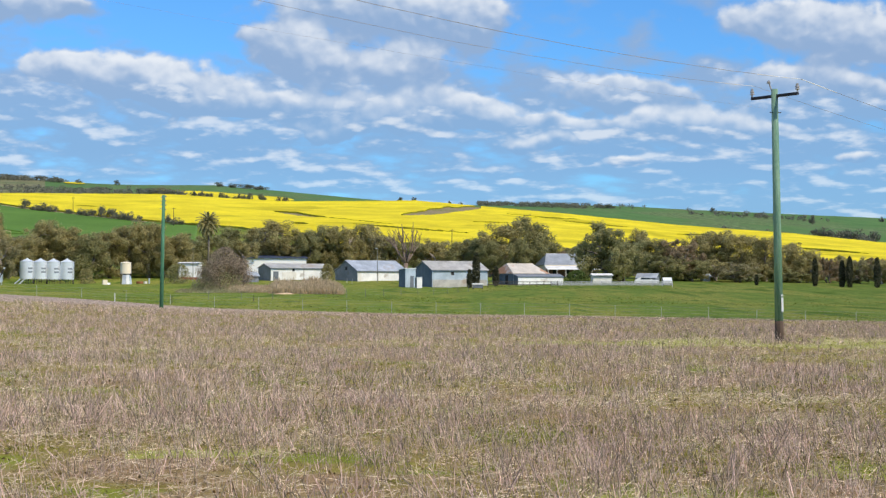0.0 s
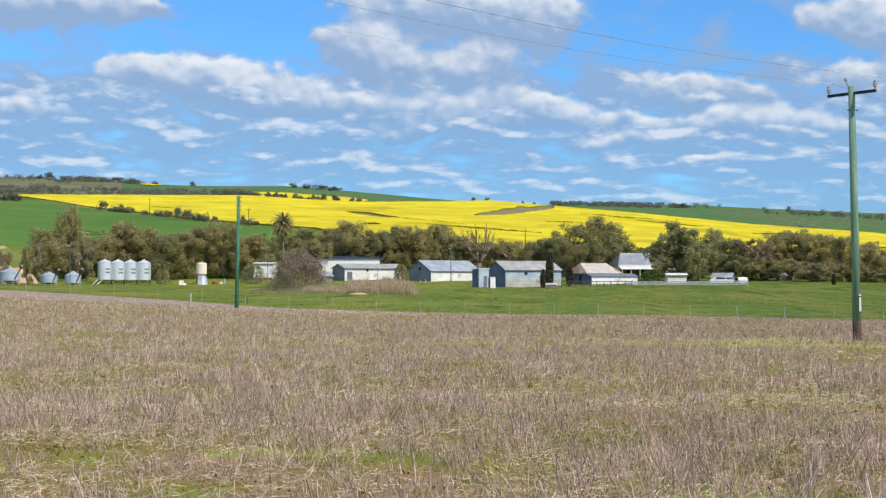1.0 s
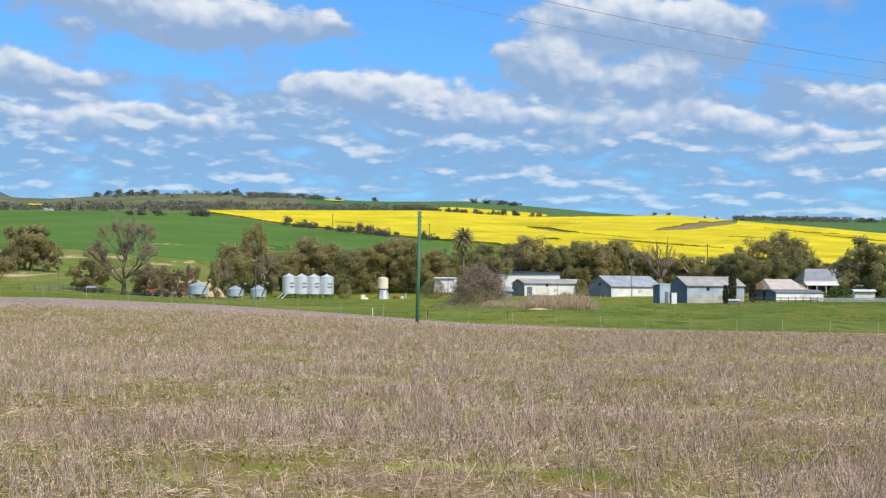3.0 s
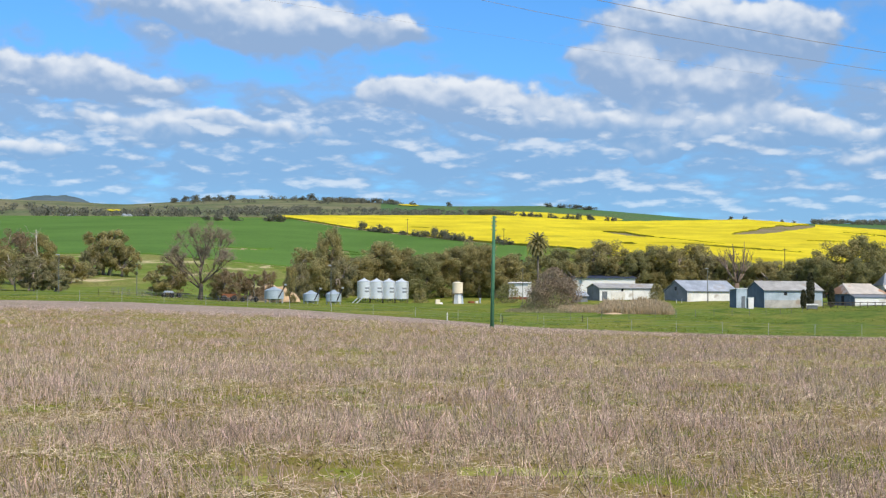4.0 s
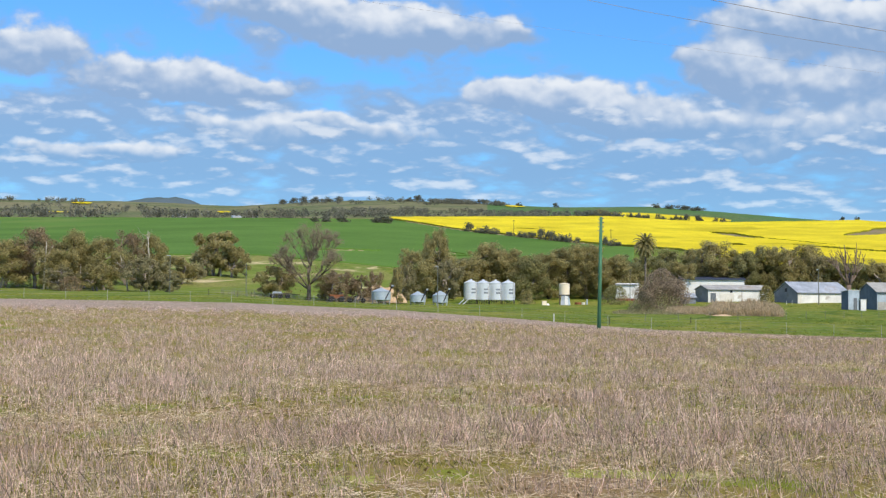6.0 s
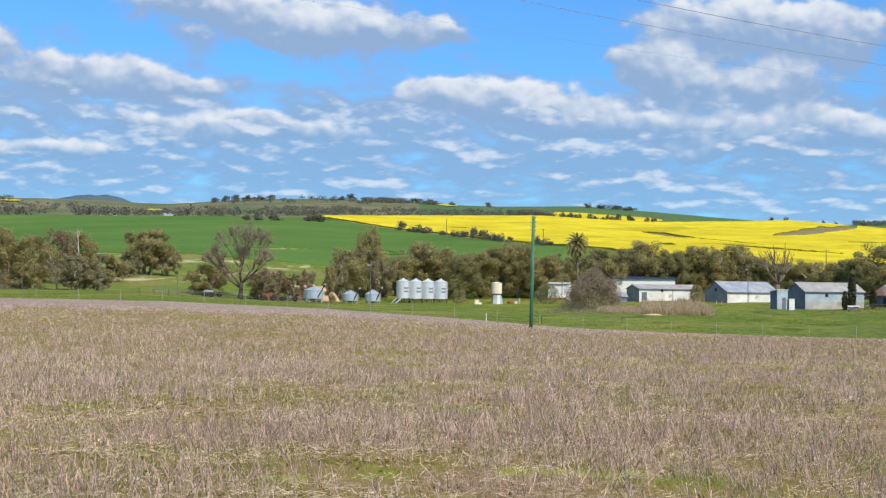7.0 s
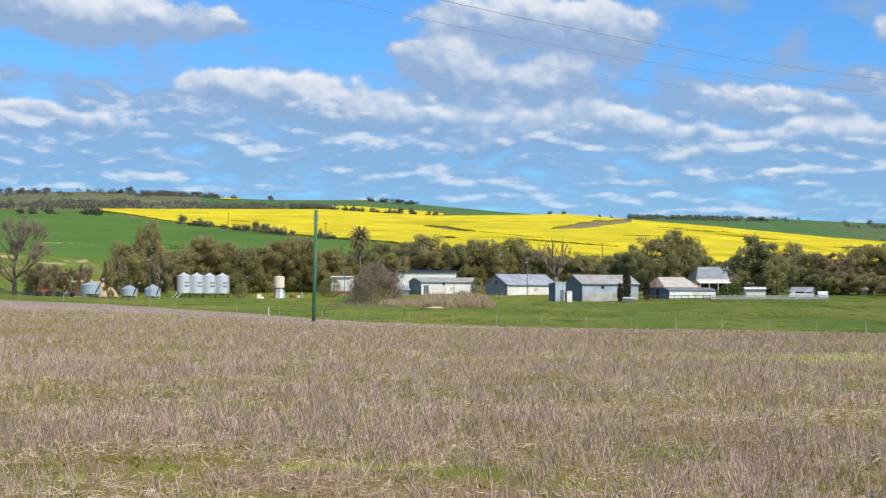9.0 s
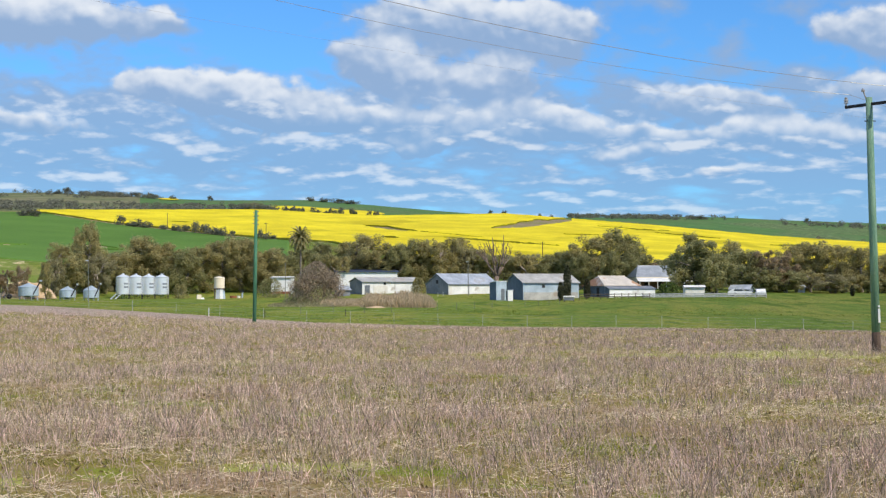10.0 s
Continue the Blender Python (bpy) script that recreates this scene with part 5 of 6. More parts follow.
# long white machinery shed with a navy roof, its high side to the field
def skillion_shed(b, r, turn, long, deep, high, low):
    root = thing("machinery_shed", stand(b, r, turn), "long white steel shed with a navy blue roof", "shed")
    g = Geo(); g.box((0, 0, -0.5), (long, 0.08, low)); part("front_wall", g, M["new_white"], root)
    g = Geo(); g.box((0, deep - 0.08, -0.5), (long, deep, high)); part("back_wall", g, M["new_white"], root)
    for x in (0, long - 0.08):
        g = Geo(); g.prism([(0.08, -0.5), (deep - 0.08, -0.5), (deep - 0.08, high), (0.08, low)], 0, x, x + 0.08); part("end_wall", g, M["new_white"], root)
    g = Geo(); g.prism([(-0.3, low), (deep + 0.3, high), (deep + 0.3, high + 0.1), (-0.3, low + 0.1)], 0, -0.3, long + 0.3); part("roof", g, M["navy_sheet"], root, "navy blue roof sheets")
    g = Geo(); g.box((-0.3, -0.42, low - 0.12), (long + 0.3, -0.3, low + 0.08)); part("gutter", g, M["navy_sheet"], root)
    return root


skillion_shed(-7.30, 362, 4, 14.4, 9.0, 4.75, 3.9)
gable_shed("workshop_shed", "old white-painted shed with a weathered grey roof", -6.33, 330, 24, 14.0, 6.6, 2.75, 3.65, M["white_sheet"], M["zinc_old"], M["gable_shade_grey"], [
    ("door", "front", 0.55, 1.75, 0.0, 2.0, M["door_grey"]), ("window", "front", 5.0, 5.5, 2.1, 2.65, M["opening"]),
    ("door", "front", 7.6, 7.7, 0.0, 2.9, M["zinc_old"]), ("wall_panel", "front", 2.6, 5.9, 0.05, 1.9, M["plaster"])])
gable_shed("wool_shed", "white shed with a pale blue-grey roof and shade-darkened gable", -3.15, 326, 34, 12.6, 8.6, 2.3, 4.45, M["white_sheet"], M["zinc"], M["gable_shade_grey"], [
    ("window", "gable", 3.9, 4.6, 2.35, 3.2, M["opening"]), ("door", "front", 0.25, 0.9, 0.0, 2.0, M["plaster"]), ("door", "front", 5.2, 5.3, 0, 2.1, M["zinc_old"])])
gable_shed("blue_shed", "pale blue corrugated shed with a shade-darkened gable end", -0.40, 296, 28, 12.2, 7.4, 3.35, 5.0, M["blue_sheet"], M["zinc_old"], M["gable_shade_navy"], [
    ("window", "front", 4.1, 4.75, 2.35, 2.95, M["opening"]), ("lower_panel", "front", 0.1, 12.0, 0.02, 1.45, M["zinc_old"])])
gable_shed("garden_shed", "small shed with a pale grey roof", -7.15, 323, 28, 2.4, 2.4, 1.4, 2.1, M["gable_shade_grey"], M["zinc"])
gable_shed("hay_shed", "white shed half hidden by shrubs on a red brick base", -9.66, 342, -8, 4.3, 6.0, 3.55, 3.75, M["new_white"], M["new_white"], M["new_white"], [("brick_base", "front", 0.0, 4.3, 0.0, 0.5, M["brick_red"])])
gable_shed("pump_shed", "small far pale shed among the gums", 9.52, 341, 20, 1.6, 2.0, 1.1, 1.5, M["zinc"], M["zinc"])
gable_shed("car_shed", "low shed with a pale grey roof behind the fence", 7.10, 322, -12, 4.0, 4.2, 0.9, 1.75, M["gable_shade_grey"], M["zinc"])

for b, r, long in ((-25.92, 1420, 9.0), (-25.66, 1440, 6.0), (-23.75, 1300, 8.0), (-23.1, 1330, 6.0)):
    gable_shed("farm_shed", "small white shed among distant trees", b, r, 20, long, 5.0, 2.8, 4.0, M["new_white"], M["zinc"])

# little tank shed and box by the blue shed
root = thing("tool_shed", stand(-1.40, 290, 38, 0.0), "small skillion shed with a pale front and shade-darkened side", "shed")
# navy body carries the side's shade in its colour; the front sheet stays pale
g = Geo(); g.prism([(0, -0.4), (2.0, -0.4), (2.0, 3.25), (0, 3.5)], 0, 0.08, 2.5); part("body", g, M["gable_shade_navy"], root)
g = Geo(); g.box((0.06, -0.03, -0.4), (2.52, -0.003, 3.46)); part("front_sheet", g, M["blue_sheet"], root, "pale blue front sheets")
g = Geo(); g.prism([(-0.15, 3.5), (2.15, 3.22), (2.15, 3.32), (-0.15, 3.6)], 0, -0.1, 2.65); part("roof", g, M["new_white"], root)
g = Geo(); g.box((1.2, -0.07, 0.0), (2.0, -0.033, 2.1)); part("door", g, M["door_grey"], root)
root = thing("white_cabinet", stand(-0.96, 288, 30), "white-sided steel cabinet beside the tool shed", "cabinet")
g = Geo(); g.box((0, 0, -0.3), (1.1, 0.8, 1.95)); part("body", g, M["white_sheet"], root)
g = Geo(); g.box((-0.06, -0.06, 1.95), (1.16, 0.86, 2.05)); part("lid", g, M["zinc"], root)
g = Geo(); g.box((-0.02, 0.1, 0.05), (-0.004, 0.7, 1.85)); part("door", g, M["door_grey"], root)


def hip_house(name, label, b, r, turn, long, deep, wall, ridge, run, skin, roof_skin, verandah=2.2, low=2.0, dz=0.0, hip_skin=None, past=0.3):
    """A low house with a hipped roof and a lean-to verandah along the front."""
    root = thing(name, stand(b, r, turn, dz), label, "house")
    for n, lo, hi in (("front_wall", (0, 0, -0.5), (long, 0.2, wall)), ("back_wall", (0, deep - 0.2, -0.5), (long, deep, wall)), ("side_wall", (0, 0.2, -0.5), (0.2, deep - 0.2, wall)), ("side_wall", (long - 0.2, 0.2, -0.5), (long, deep - 0.2, wall))):
        g = Geo(); g.box(lo, hi); part(n, g, skin, root)
    if verandah:
        # dark panel over the front wall stands in for the verandah's shade
        g = Geo(); g.box((0.05, -0.06, -0.5), (long - 0.05, -0.003, wall - 0.3)); part("verandah_wall", g, M["verandah_shade"], root, "front wall under the verandah, painted dark as its shade")
    e = 0.3
    c = [(-e, -e, wall), (long + e, -e, wall), (long + e, deep + e, wall), (-e, deep + e, wall), (run, deep / 2, ridge), (long - run, deep / 2, ridge)]
    for face in ((0, 1, 5, 4), (1, 2, 5), (2, 3, 4, 5), (3, 0, 4)):
        g = Geo()
        pts = [Vector(c[i]) for i in face]
        n = len(pts)
        g.add(pts + [p + Vector((0, 0, 0.08)) for p in pts], [tuple(range(n))[::-1], tuple(range(n, 2 * n))] + [(i, (i + 1) % n, n + (i + 1) % n, n + i) for i in range(n)])
        part("roof_slope", g, hip_skin if hip_skin and face[0] == 3 else roof_skin, root)
    g = Geo(); g.tube([(run - 0.1, deep / 2, ridge + 0.08), (long - run + 0.1, deep / 2, ridge + 0.08)], [0.1, 0.1], 6); part("ridge_cap", g, roof_skin, root)
    for i in (0, 1):
        g = Geo(); g.tube([c[i], c[4 + i]], [0.08, 0.08], 5); part("hip_cap", g, roof_skin, root)
    if verandah:
        g = Geo(); g.prism([(-verandah, low), (-0.05, wall - 0.2), (-0.05, wall - 0.12), (-verandah, low + 0.08)], 0, -0.3, long + past)
        part("verandah_roof", g, M["white_sheet"], root, "white lean-to verandah roof")
        g = Geo(); g.box((-0.25, -0.28, wall - 0.16), (long + 0.25, -0.2, wall + 0.05)); part("fascia", g, M["tank_cream"], root, "cream fascia board")
        for k in range(6):
            x = long * k / 5
            g = Geo(); g.box((x - 0.06, -verandah + 0.1, -0.3), (x + 0.06, -verandah + 0.22, low)); part("verandah_post", g, M["sign_white"], root)
    return root


house = hip_house("homestead", "old homestead with a pale grey hipped roof and verandah", 3.78, 345, 14, 10.0, 9.0, 2.9, 5.4, 1.3, M["plaster"], M["house_roof"], 2.6, 1.85, past=2.4)
for x in (1.6, 4.6, 7.8):
    g = Geo(); g.box((x, -0.09, 0.9), (x + 1.0, -0.065, 2.3)); w = part("window", g, M["pane"], house)
    f = Geo(); f.box((x - 0.1, -0.12, 0.8), (x + 1.1, -0.065, 0.9)); f.box((x - 0.1, -0.12, 2.3), (x + 1.1, -0.065, 2.4)); part("window_frame", f, M["sign_white"], w)
rusty = hip_house("rusty_shed", "low white shed under a rusty hipped roof", 2.60, 300, 35, 8.1, 7.2, 2.2, 4.1, 0.95, M["white_sheet"], M["rust_streak"], 0, hip_skin=M["rusty"])
rusty["category"] = "shed"
g = Geo(); g.prism([(-1.6, 1.62), (-0.05, 2.14), (-0.05, 2.2), (-1.6, 1.68)], 0, -0.2, 11.0); part("lean_to_roof", g, M["gable_shade_grey"], rusty, "grey lean-to roof along the front")
g = Geo(); g.box((0.0, -1.55, -0.3), (10.8, -1.47, 1.6)); part("lean_to_wall", g, M["white_sheet"], rusty, "whitewashed lean-to wall")
g = Geo(); g.box((8.1, -0.06, -0.3), (10.8, 0.0, 2.12)); part("lean_to_back", g, M["gable_shade_grey"], rusty)
# lean-to side in the navy that has gable shade mixed in
g = Geo(); g.prism([(-1.47, -0.3), (-0.02, -0.3), (-0.02, 2.1), (-1.47, 1.6)], 0, 0.0, 0.08); part("lean_to_side", g, M["gable_shade_navy"], rusty)
g = Geo(); g.box((-0.3, -1.72, 1.50), (11.0, -1.62, 1.66)); part("gutter", g, M["gable_shade_navy"], rusty, "dark eave gutter")
# dark sheet laid over the white side wall as its painted shade
g = Geo(); g.box((-0.03, 0.0, -0.3), (-0.003, 7.2, 2.15)); part("side_sheet", g, M["gable_shade_navy"], rusty, "side wall sheets darkened as shade")
g = Geo(); g.box((-0.07, 1.8, 0.1), (-0.034, 2.7, 1.9)); part("door", g, M["opening"], rusty)
gable_shed("wash_house", "small whitewashed outhouse beside the homestead", 5.52, 309, 10, 3.8, 2.6, 1.65, 1.95, M["plaster"], M["white_sheet"])


# ---- silos, bins and tank ----
def silo(b, r, dia, wall, cone, leg):
    root = thing("silo", stand(b, r), "shining galvanised grain silo with a cone top on legs", "silo", "row of four silos")
    R = dia / 2
    g = Geo()
    prof = [(0.12, leg - 0.55), (R * 0.98, leg)]
    g.lathe(prof, 28)
    part("hopper", g, M["silo_steel"], root)
    g = Geo(); g.lathe([(R, leg), (R, leg + wall)], 36, None, False); part("barrel", g, M["silo_steel"], root, smooth=True)
    for i in range(1, 6):
        z = leg + wall * i / 6
        g = Geo(); g.lathe([(R + 0.004, z), (R + 0.025, z + 0.02), (R + 0.025, z + 0.05), (R + 0.004, z + 0.07)], 28); part("hoop", g, M["silo_steel"], root)
    g = Geo(); g.lathe([(R + 0.07, leg + wall), (0.25, leg + wall + cone), (0.25, leg + wall + cone + 0.14), (0.05, leg + wall + cone + 0.2)], 28)
    part("cone_top", g, M["silo_steel"], root)
    for k in range(8):
        a = k * math.pi / 4 + 0.2
        g = Geo(); g.tube([(R * 0.93 * math.cos(a), R * 0.93 * math.sin(a), -0.3), (R * 0.96 * math.cos(a), R * 0.96 * math.sin(a), leg + 0.1)], [0.06, 0.06], 5)
        part("leg", g, M["steel_dark"], root)
    for z in (0.36, 0.56):
        g = Geo()
        for s in range(6):
            a0, a1 = -1.45 + 0.11 * s, -1.45 + 0.11 * (s + 1)
            q = [(math.cos(a) * (R + 0.03), math.sin(a) * (R + 0.03), zz) for a, zz in ((a0, leg + wall * z), (a1, leg + wall * z), (a1, leg + wall * (z + 0.1)), (a0, leg + wall * (z + 0.1)))]
            g.add(q, [(0, 1, 2, 3)])
        part("marking", g, M["silo_mark"], root, "faded dark marking")
    g = Geo()
    for x in (-0.18, 0.18):
        g.tube([(R * 0.8 + x * 0.5, -R * 0.75 + x, 0.2), (R * 0.8 + x * 0.5, -R * 0.75 + x, leg + wall)], [0.02, 0.02], 4)
    part("ladder", g, M["wire"], root)
    return root


for b in (-15.00, -14.54, -14.09, -13.62):
    silo(b, 322, 2.88, 3.5, 0.55, 0.95)
g = Geo()
for x in (-0.5, 0.4):
    g.tube([(x - 0.9, -0.3, -0.1), (x + 0.3, 0, 1.0)], [0.13, 0.11], 8)
solid("grain_chute", g, M["zinc"], "pair of pale chutes leaning at the first silo", "chute", m=stand(-15.2, 317))


def bin_(b, r, dia, wall, cone, leg):
    root = thing("grain_bin", stand(b, r), "squat blue-grey grain bin with an auger", "grain bin", "three squat bins")
    R = dia / 2
    g = Geo()
    prof = [(0.1, leg - 0.3), (R * 0.97, leg)]
    g.lathe(prof, 24); part("hopper", g, M["bin_steel"], root)
    g = Geo(); g.lathe([(R, leg), (R, leg + wall)], 32, None, False); part("barrel", g, M["bin_steel"], root, smooth=True)
    for z in (leg + wall * 0.33, leg + wall * 0.66):
        g = Geo(); g.lathe([(R + 0.004, z), (R + 0.025, z + 0.02), (R + 0.025, z + 0.05), (R + 0.004, z + 0.07)], 24); part("hoop", g, M["bin_steel"], root)
    g = Geo(); g.lathe([(R + 0.05, leg + wall), (0.3, leg + wall + cone), (0.3, leg + wall + cone + 0.1), (0.05, leg + wall + cone + 0.13)], 24); part("cone_top", g, M["bin_steel"], root)
    for k in range(8):
        a = k * math.pi / 4 + 0.3
        g = Geo(); g.tube([(R * 0.92 * math.cos(a), R * 0.92 * math.sin(a), -0.3), (R * 0.95 * math.cos(a), R * 0.95 * math.sin(a), leg + 0.05)], [0.06, 0.06], 5); part("leg", g, M["zinc"], root)
    g = Geo(); g.tube([(R * 0.45, -R * 0.95, leg + 0.2), (R * 1.15, -R * 0.8, leg + wall + cone + 0.4)], [0.1, 0.1], 8); part("auger", g, M["steel_dark"], root, "dark auger tube")
    g = Geo(); g.box((R * 1.05, -R * 0.95, leg + wall + cone + 0.3), (R * 1.3, -R * 0.65, leg + wall + cone + 0.6)); part("spout", g, M["zinc"], root)
    return root


bin_(-18.30, 285, 3.55, 1.55, 0.6, 0.75)
bin_(-16.95, 287, 2.95, 1.25, 0.6, 0.5)
bin_(-16.12, 287, 2.85, 1.35, 0.7, 0.5)

root = thing("water_tank", stand(-11.55, 322), "cream water tank on a grey sheet-clad stand", "water tank")
g = Geo(); g.lathe([(1.08, 2.16), (1.08, 4.25)], 28, None, False); part("tank", g, M["tank_cream"], root, smooth=True)
g = Geo(); g.lathe([(1.12, 4.24), (1.12, 4.32), (1.0, 4.42), (0.2, 4.6)], 28); part("lid", g, M["tank_cream"], root)
g = Geo(); g.lathe([(1.02, 2.145), (1.08, 2.155)], 28); part("tank_floor", g, M["tank_cream"], root)
g = Geo(); g.box((-1.15, -1.15, 2.0), (1.15, 1.15, 2.14)); part("platform", g, M["timber_dark"], root)
for x in (-0.95, 0.95):
    for y in (-0.95, 0.95):
        g = Geo(); g.box((x - 0.1, y - 0.1, -0.4), (x + 0.1, y + 0.1, 2.0)); part("leg", g, M["timber_dark"], root)
for x0, x1, w0, w1, mat in ((-0.62, 0.05, -0.78, 0.05, "zinc"), (0.09, 0.66, 0.10, 0.80, "new_white"), (0.68, 1.0, 0.83, 1.28, "bin_steel")):
    g = Geo()
    q = [(x0, -1.02, 1.98), (x1, -1.02, 1.98), (w1, -1.22, -0.2), (w0, -1.22, -0.2)]
    g.add(q + [(x, y + 0.05, z) for x, y, z in q], [(3, 2, 1, 0), (4, 5, 6, 7), (0, 1, 5, 4), (1, 2, 6, 5), (2, 3, 7, 6), (3, 0, 4, 7)])
    part("cladding", g, M[mat], root, "pale leaning metal sheet")
g = Geo(); g.tube([(1.0, -0.5, 0.1), (1.0, -0.5, 2.2)], [0.05, 0.05], 6); part("pipe", g, M["steel_dark"], root)

root = thing("crate", stand(-12.28, 316, 10), "pale cream crate on the grass beside the tank", "crate")
g = Geo(); g.box((-0.5, -0.4, 0), (0.4, 0.4, 0.95)); part("box", g, M["tank_cream"], root)
g = Geo(); g.prism([(-0.4, 0.0), (0.4, 0.0), (0.4, 0.4)], 0, 0.4, 1.0); part("ramp", g, M["sign_white"], root)
for b, r, w, h, mat, lab in ((-10.85, 325, 0.7, 0.5, "plaster", "small pale block on the grass by the tank"), (-11.05, 327, 1.4, 0.5, "rust_paint", "low rusty trough by the tank"), (-10.72, 326, 0.35, 1.1, "blue_sheet", "grey upright drum by the tank")):
    g = Geo(); g.lathe([(w * 0.46, 0), (w * 0.5, 0.05), (w * 0.5, h - 0.05), (w * 0.46, h)], 10)
    solid("drum" if h > 0.8 else "trough", g, M[mat], lab, "drum" if h > 0.8 else "trough", m=stand(b, r))

# ---- vehicles and machinery ----
def wheel(parent, x, y, rad, wide):
    g = Geo()
    m = Matrix.Translation((x, y, rad)) @ Matrix.Rotation(radians(90), 4, "X")
    g.lathe([(rad * 0.55, -wide / 2), (rad * 0.92, -wide / 2), (rad, -wide * 0.3), (rad, wide * 0.3), (rad * 0.92, wide / 2), (rad * 0.55, wide / 2)], 16, m)
    w = part("wheel", g, M["tyre"], parent, smooth=True)
    h = Geo(); h.lathe([(rad * 0.2, -wide * 0.4), (rad * 0.56, -wide * 0.3), (rad * 0.56, wide * 0.3), (rad * 0.2, wide * 0.4)], 12, m)
    part("rim", h, M["zinc"], w)


def car(b, r, turn, label, long=4.6):
    root = thing("car", stand(b, r, turn), label, "car", "cars at the homestead")
    g = Geo()
    g.prism([(0, 0.35), (long, 0.35), (long, 0.85), (long - 0.25, 0.95), (long * 0.72, 1.0), (long * 0.6, 1.42), (long * 0.22, 1.45), (0.12, 1.0), (0, 0.8)], 1, 0, 1.75)
    part("body", g, M["cab_white"], root)
    g = Geo(); g.prism([(long * 0.24, 1.02), (long * 0.68, 1.02), (long * 0.585, 1.37), (long * 0.25, 1.39)], 1, -0.01, 1.76); part("window", g, M["pane"], root)
    for x in (0.85, long - 0.85):
        for y in (0.12, 1.63):
            wheel(root, x, y, 0.33, 0.22)
    for y in (0.15, 1.35):
        g = Geo(); g.box((long - 0.02, y, 0.62), (long + 0.02, y + 0.28, 0.78)); part("headlight", g, M["sign_white"], root)
    return root


car(7.05, 304, 4, "white sedan parked behind the rail fence")
car(8.02, 306, -86, "white wagon parked nose-on behind the rail fence", 4.0)

root = thing("farm_trailer", stand(-22.0, 281, 4), "dark flat trailer with a pale load parked under trees", "trailer")
g = Geo(); g.box((-2.1, -0.9, 0.75), (2.1, 0.9, 0.9)); part("deck", g, M["timber_dark"], root)
g = Geo(); g.prism([(-1.5, 0.9), (0.4, 0.9), (0.1, 1.2), (-1.2, 1.25)], 1, -0.75, 0.75); part("load", g, M["zinc"], root, "grey covered load")
g = Geo(); g.box((2.1, -0.06, 0.7), (3.2, 0.06, 0.8)); part("drawbar", g, M["steel_dark"], root)
for x in (-1.4, 0.0, 1.3):
    for y in (-0.85, 0.85):
        wheel(root, x, y, 0.42, 0.22)

root = thing("old_machine", stand(-19.95, 284, 8), "rusty old seed drill under the trees", "farm machine")
g = Geo(); g.prism([(-1.1, 0.7), (1.1, 0.7), (1.3, 1.35), (-1.3, 1.35)], 1, -0.5, 0.5); part("hopper", g, M["rust_paint"], root)
g = Geo(); g.box((-1.4, -0.7, 0.5), (1.4, 0.7, 0.62)); part("frame", g, M["steel_dark"], root)
for y in (-0.8, 0.8):
    wheel(root, -0.9, y, 0.55, 0.15); wheel(root, 0.9, y, 0.55, 0.15)
for k in range(8):
    g = Geo(); g.tube([(-1.2 + k * 0.34, 0.5, 0.55), (-1.2 + k * 0.34, 0.9, 0.05)], [0.025, 0.02], 4); part("tine", g, M["steel_dark"], root)
root = thing("cultivator", stand(-19.2, 285, -15), "low dark cultivator with a raised beam", "farm machine")
g = Geo(); g.box((-1.6, -0.9, 0.45), (1.6, 0.9, 0.57)); part("frame", g, M["steel_dark"], root)
g = Geo(); g.tube([(-1.5, 0, 0.5), (-0.3, 0, 1.75)], [0.06, 0.05], 6); part("beam", g, M["timber_dark"], root)
for k in range(9):
    g = Geo(); g.tube([(-1.5 + k * 0.37, -0.8, 0.5), (-1.5 + k * 0.37, -1.0, 0.0)], [0.03, 0.03], 4); part("tine", g, M["steel_dark"], root)
wheel(root, -1.0, -0.9, 0.45, 0.2); wheel(root, 1.0, 0.9, 0.45, 0.2)

# low white stock trough on skids before the blue shed
root = thing("stock_feeder", stand(1.28, 282, 6), "white-topped stock feeder on the grass", "feeder")
g = Geo(); g.box((-1.0, -0.5, 0.75), (1.0, 0.5, 1.0)); part("lid", g, M["new_white"], root)
g = Geo(); g.box((-0.9, -0.4, 0.15), (0.9, 0.4, 0.75)); part("body", g, M["door_grey"], root)
for x in (-0.85, 0.85):
    g = Geo(); g.box((x - 0.06, -0.5, -0.15), (x + 0.06, 0.5, 0.15)); part("skid", g, M["timber_dark"], root)

# earth mound and pale scree behind the bins
def mound(name, b, r, w, d, h, mat, label, seed):
    g = Geo()
    n, k = 30, 14
    for i in range(n + 1):
        for j in range(k + 1):
            x, y = (i / n - 0.5) * w, (j / k - 0.5) * d
            f = max(0.0, 1 - (2 * x / w) ** 2) * max(0.0, 1 - (2 * y / d) ** 2)
            g.v.append((x, y, h * f ** 0.7 * (1 + 0.35 * noise.noise(Vector((x * 0.5, y * 0.5, seed)))) - 0.12))
    for i in range(n):
        for j in range(k):
            a = i * (k + 1) + j
            g.f.append((a, a + k + 1, a + k + 2, a + 1)); g.slots.append(0)
    return solid(name, g, mat, label, "mound", m=stand(b, r), smooth=True)


mound("earth_mound", -18.30, 308, 10.5, 5.0, 3.3, M["earth"], "bare orange earth mound behind the bins", 1)
mound("earth_mound", -19.9, 300, 3.4, 3.0, 2.2, M["earth"], "pale earth heap among the shrubs", 2)
mound("earth_mound", -5.85, 234, 3.4, 1.4, 0.36, M["earth"], "low pale heap before the reeds", 3)

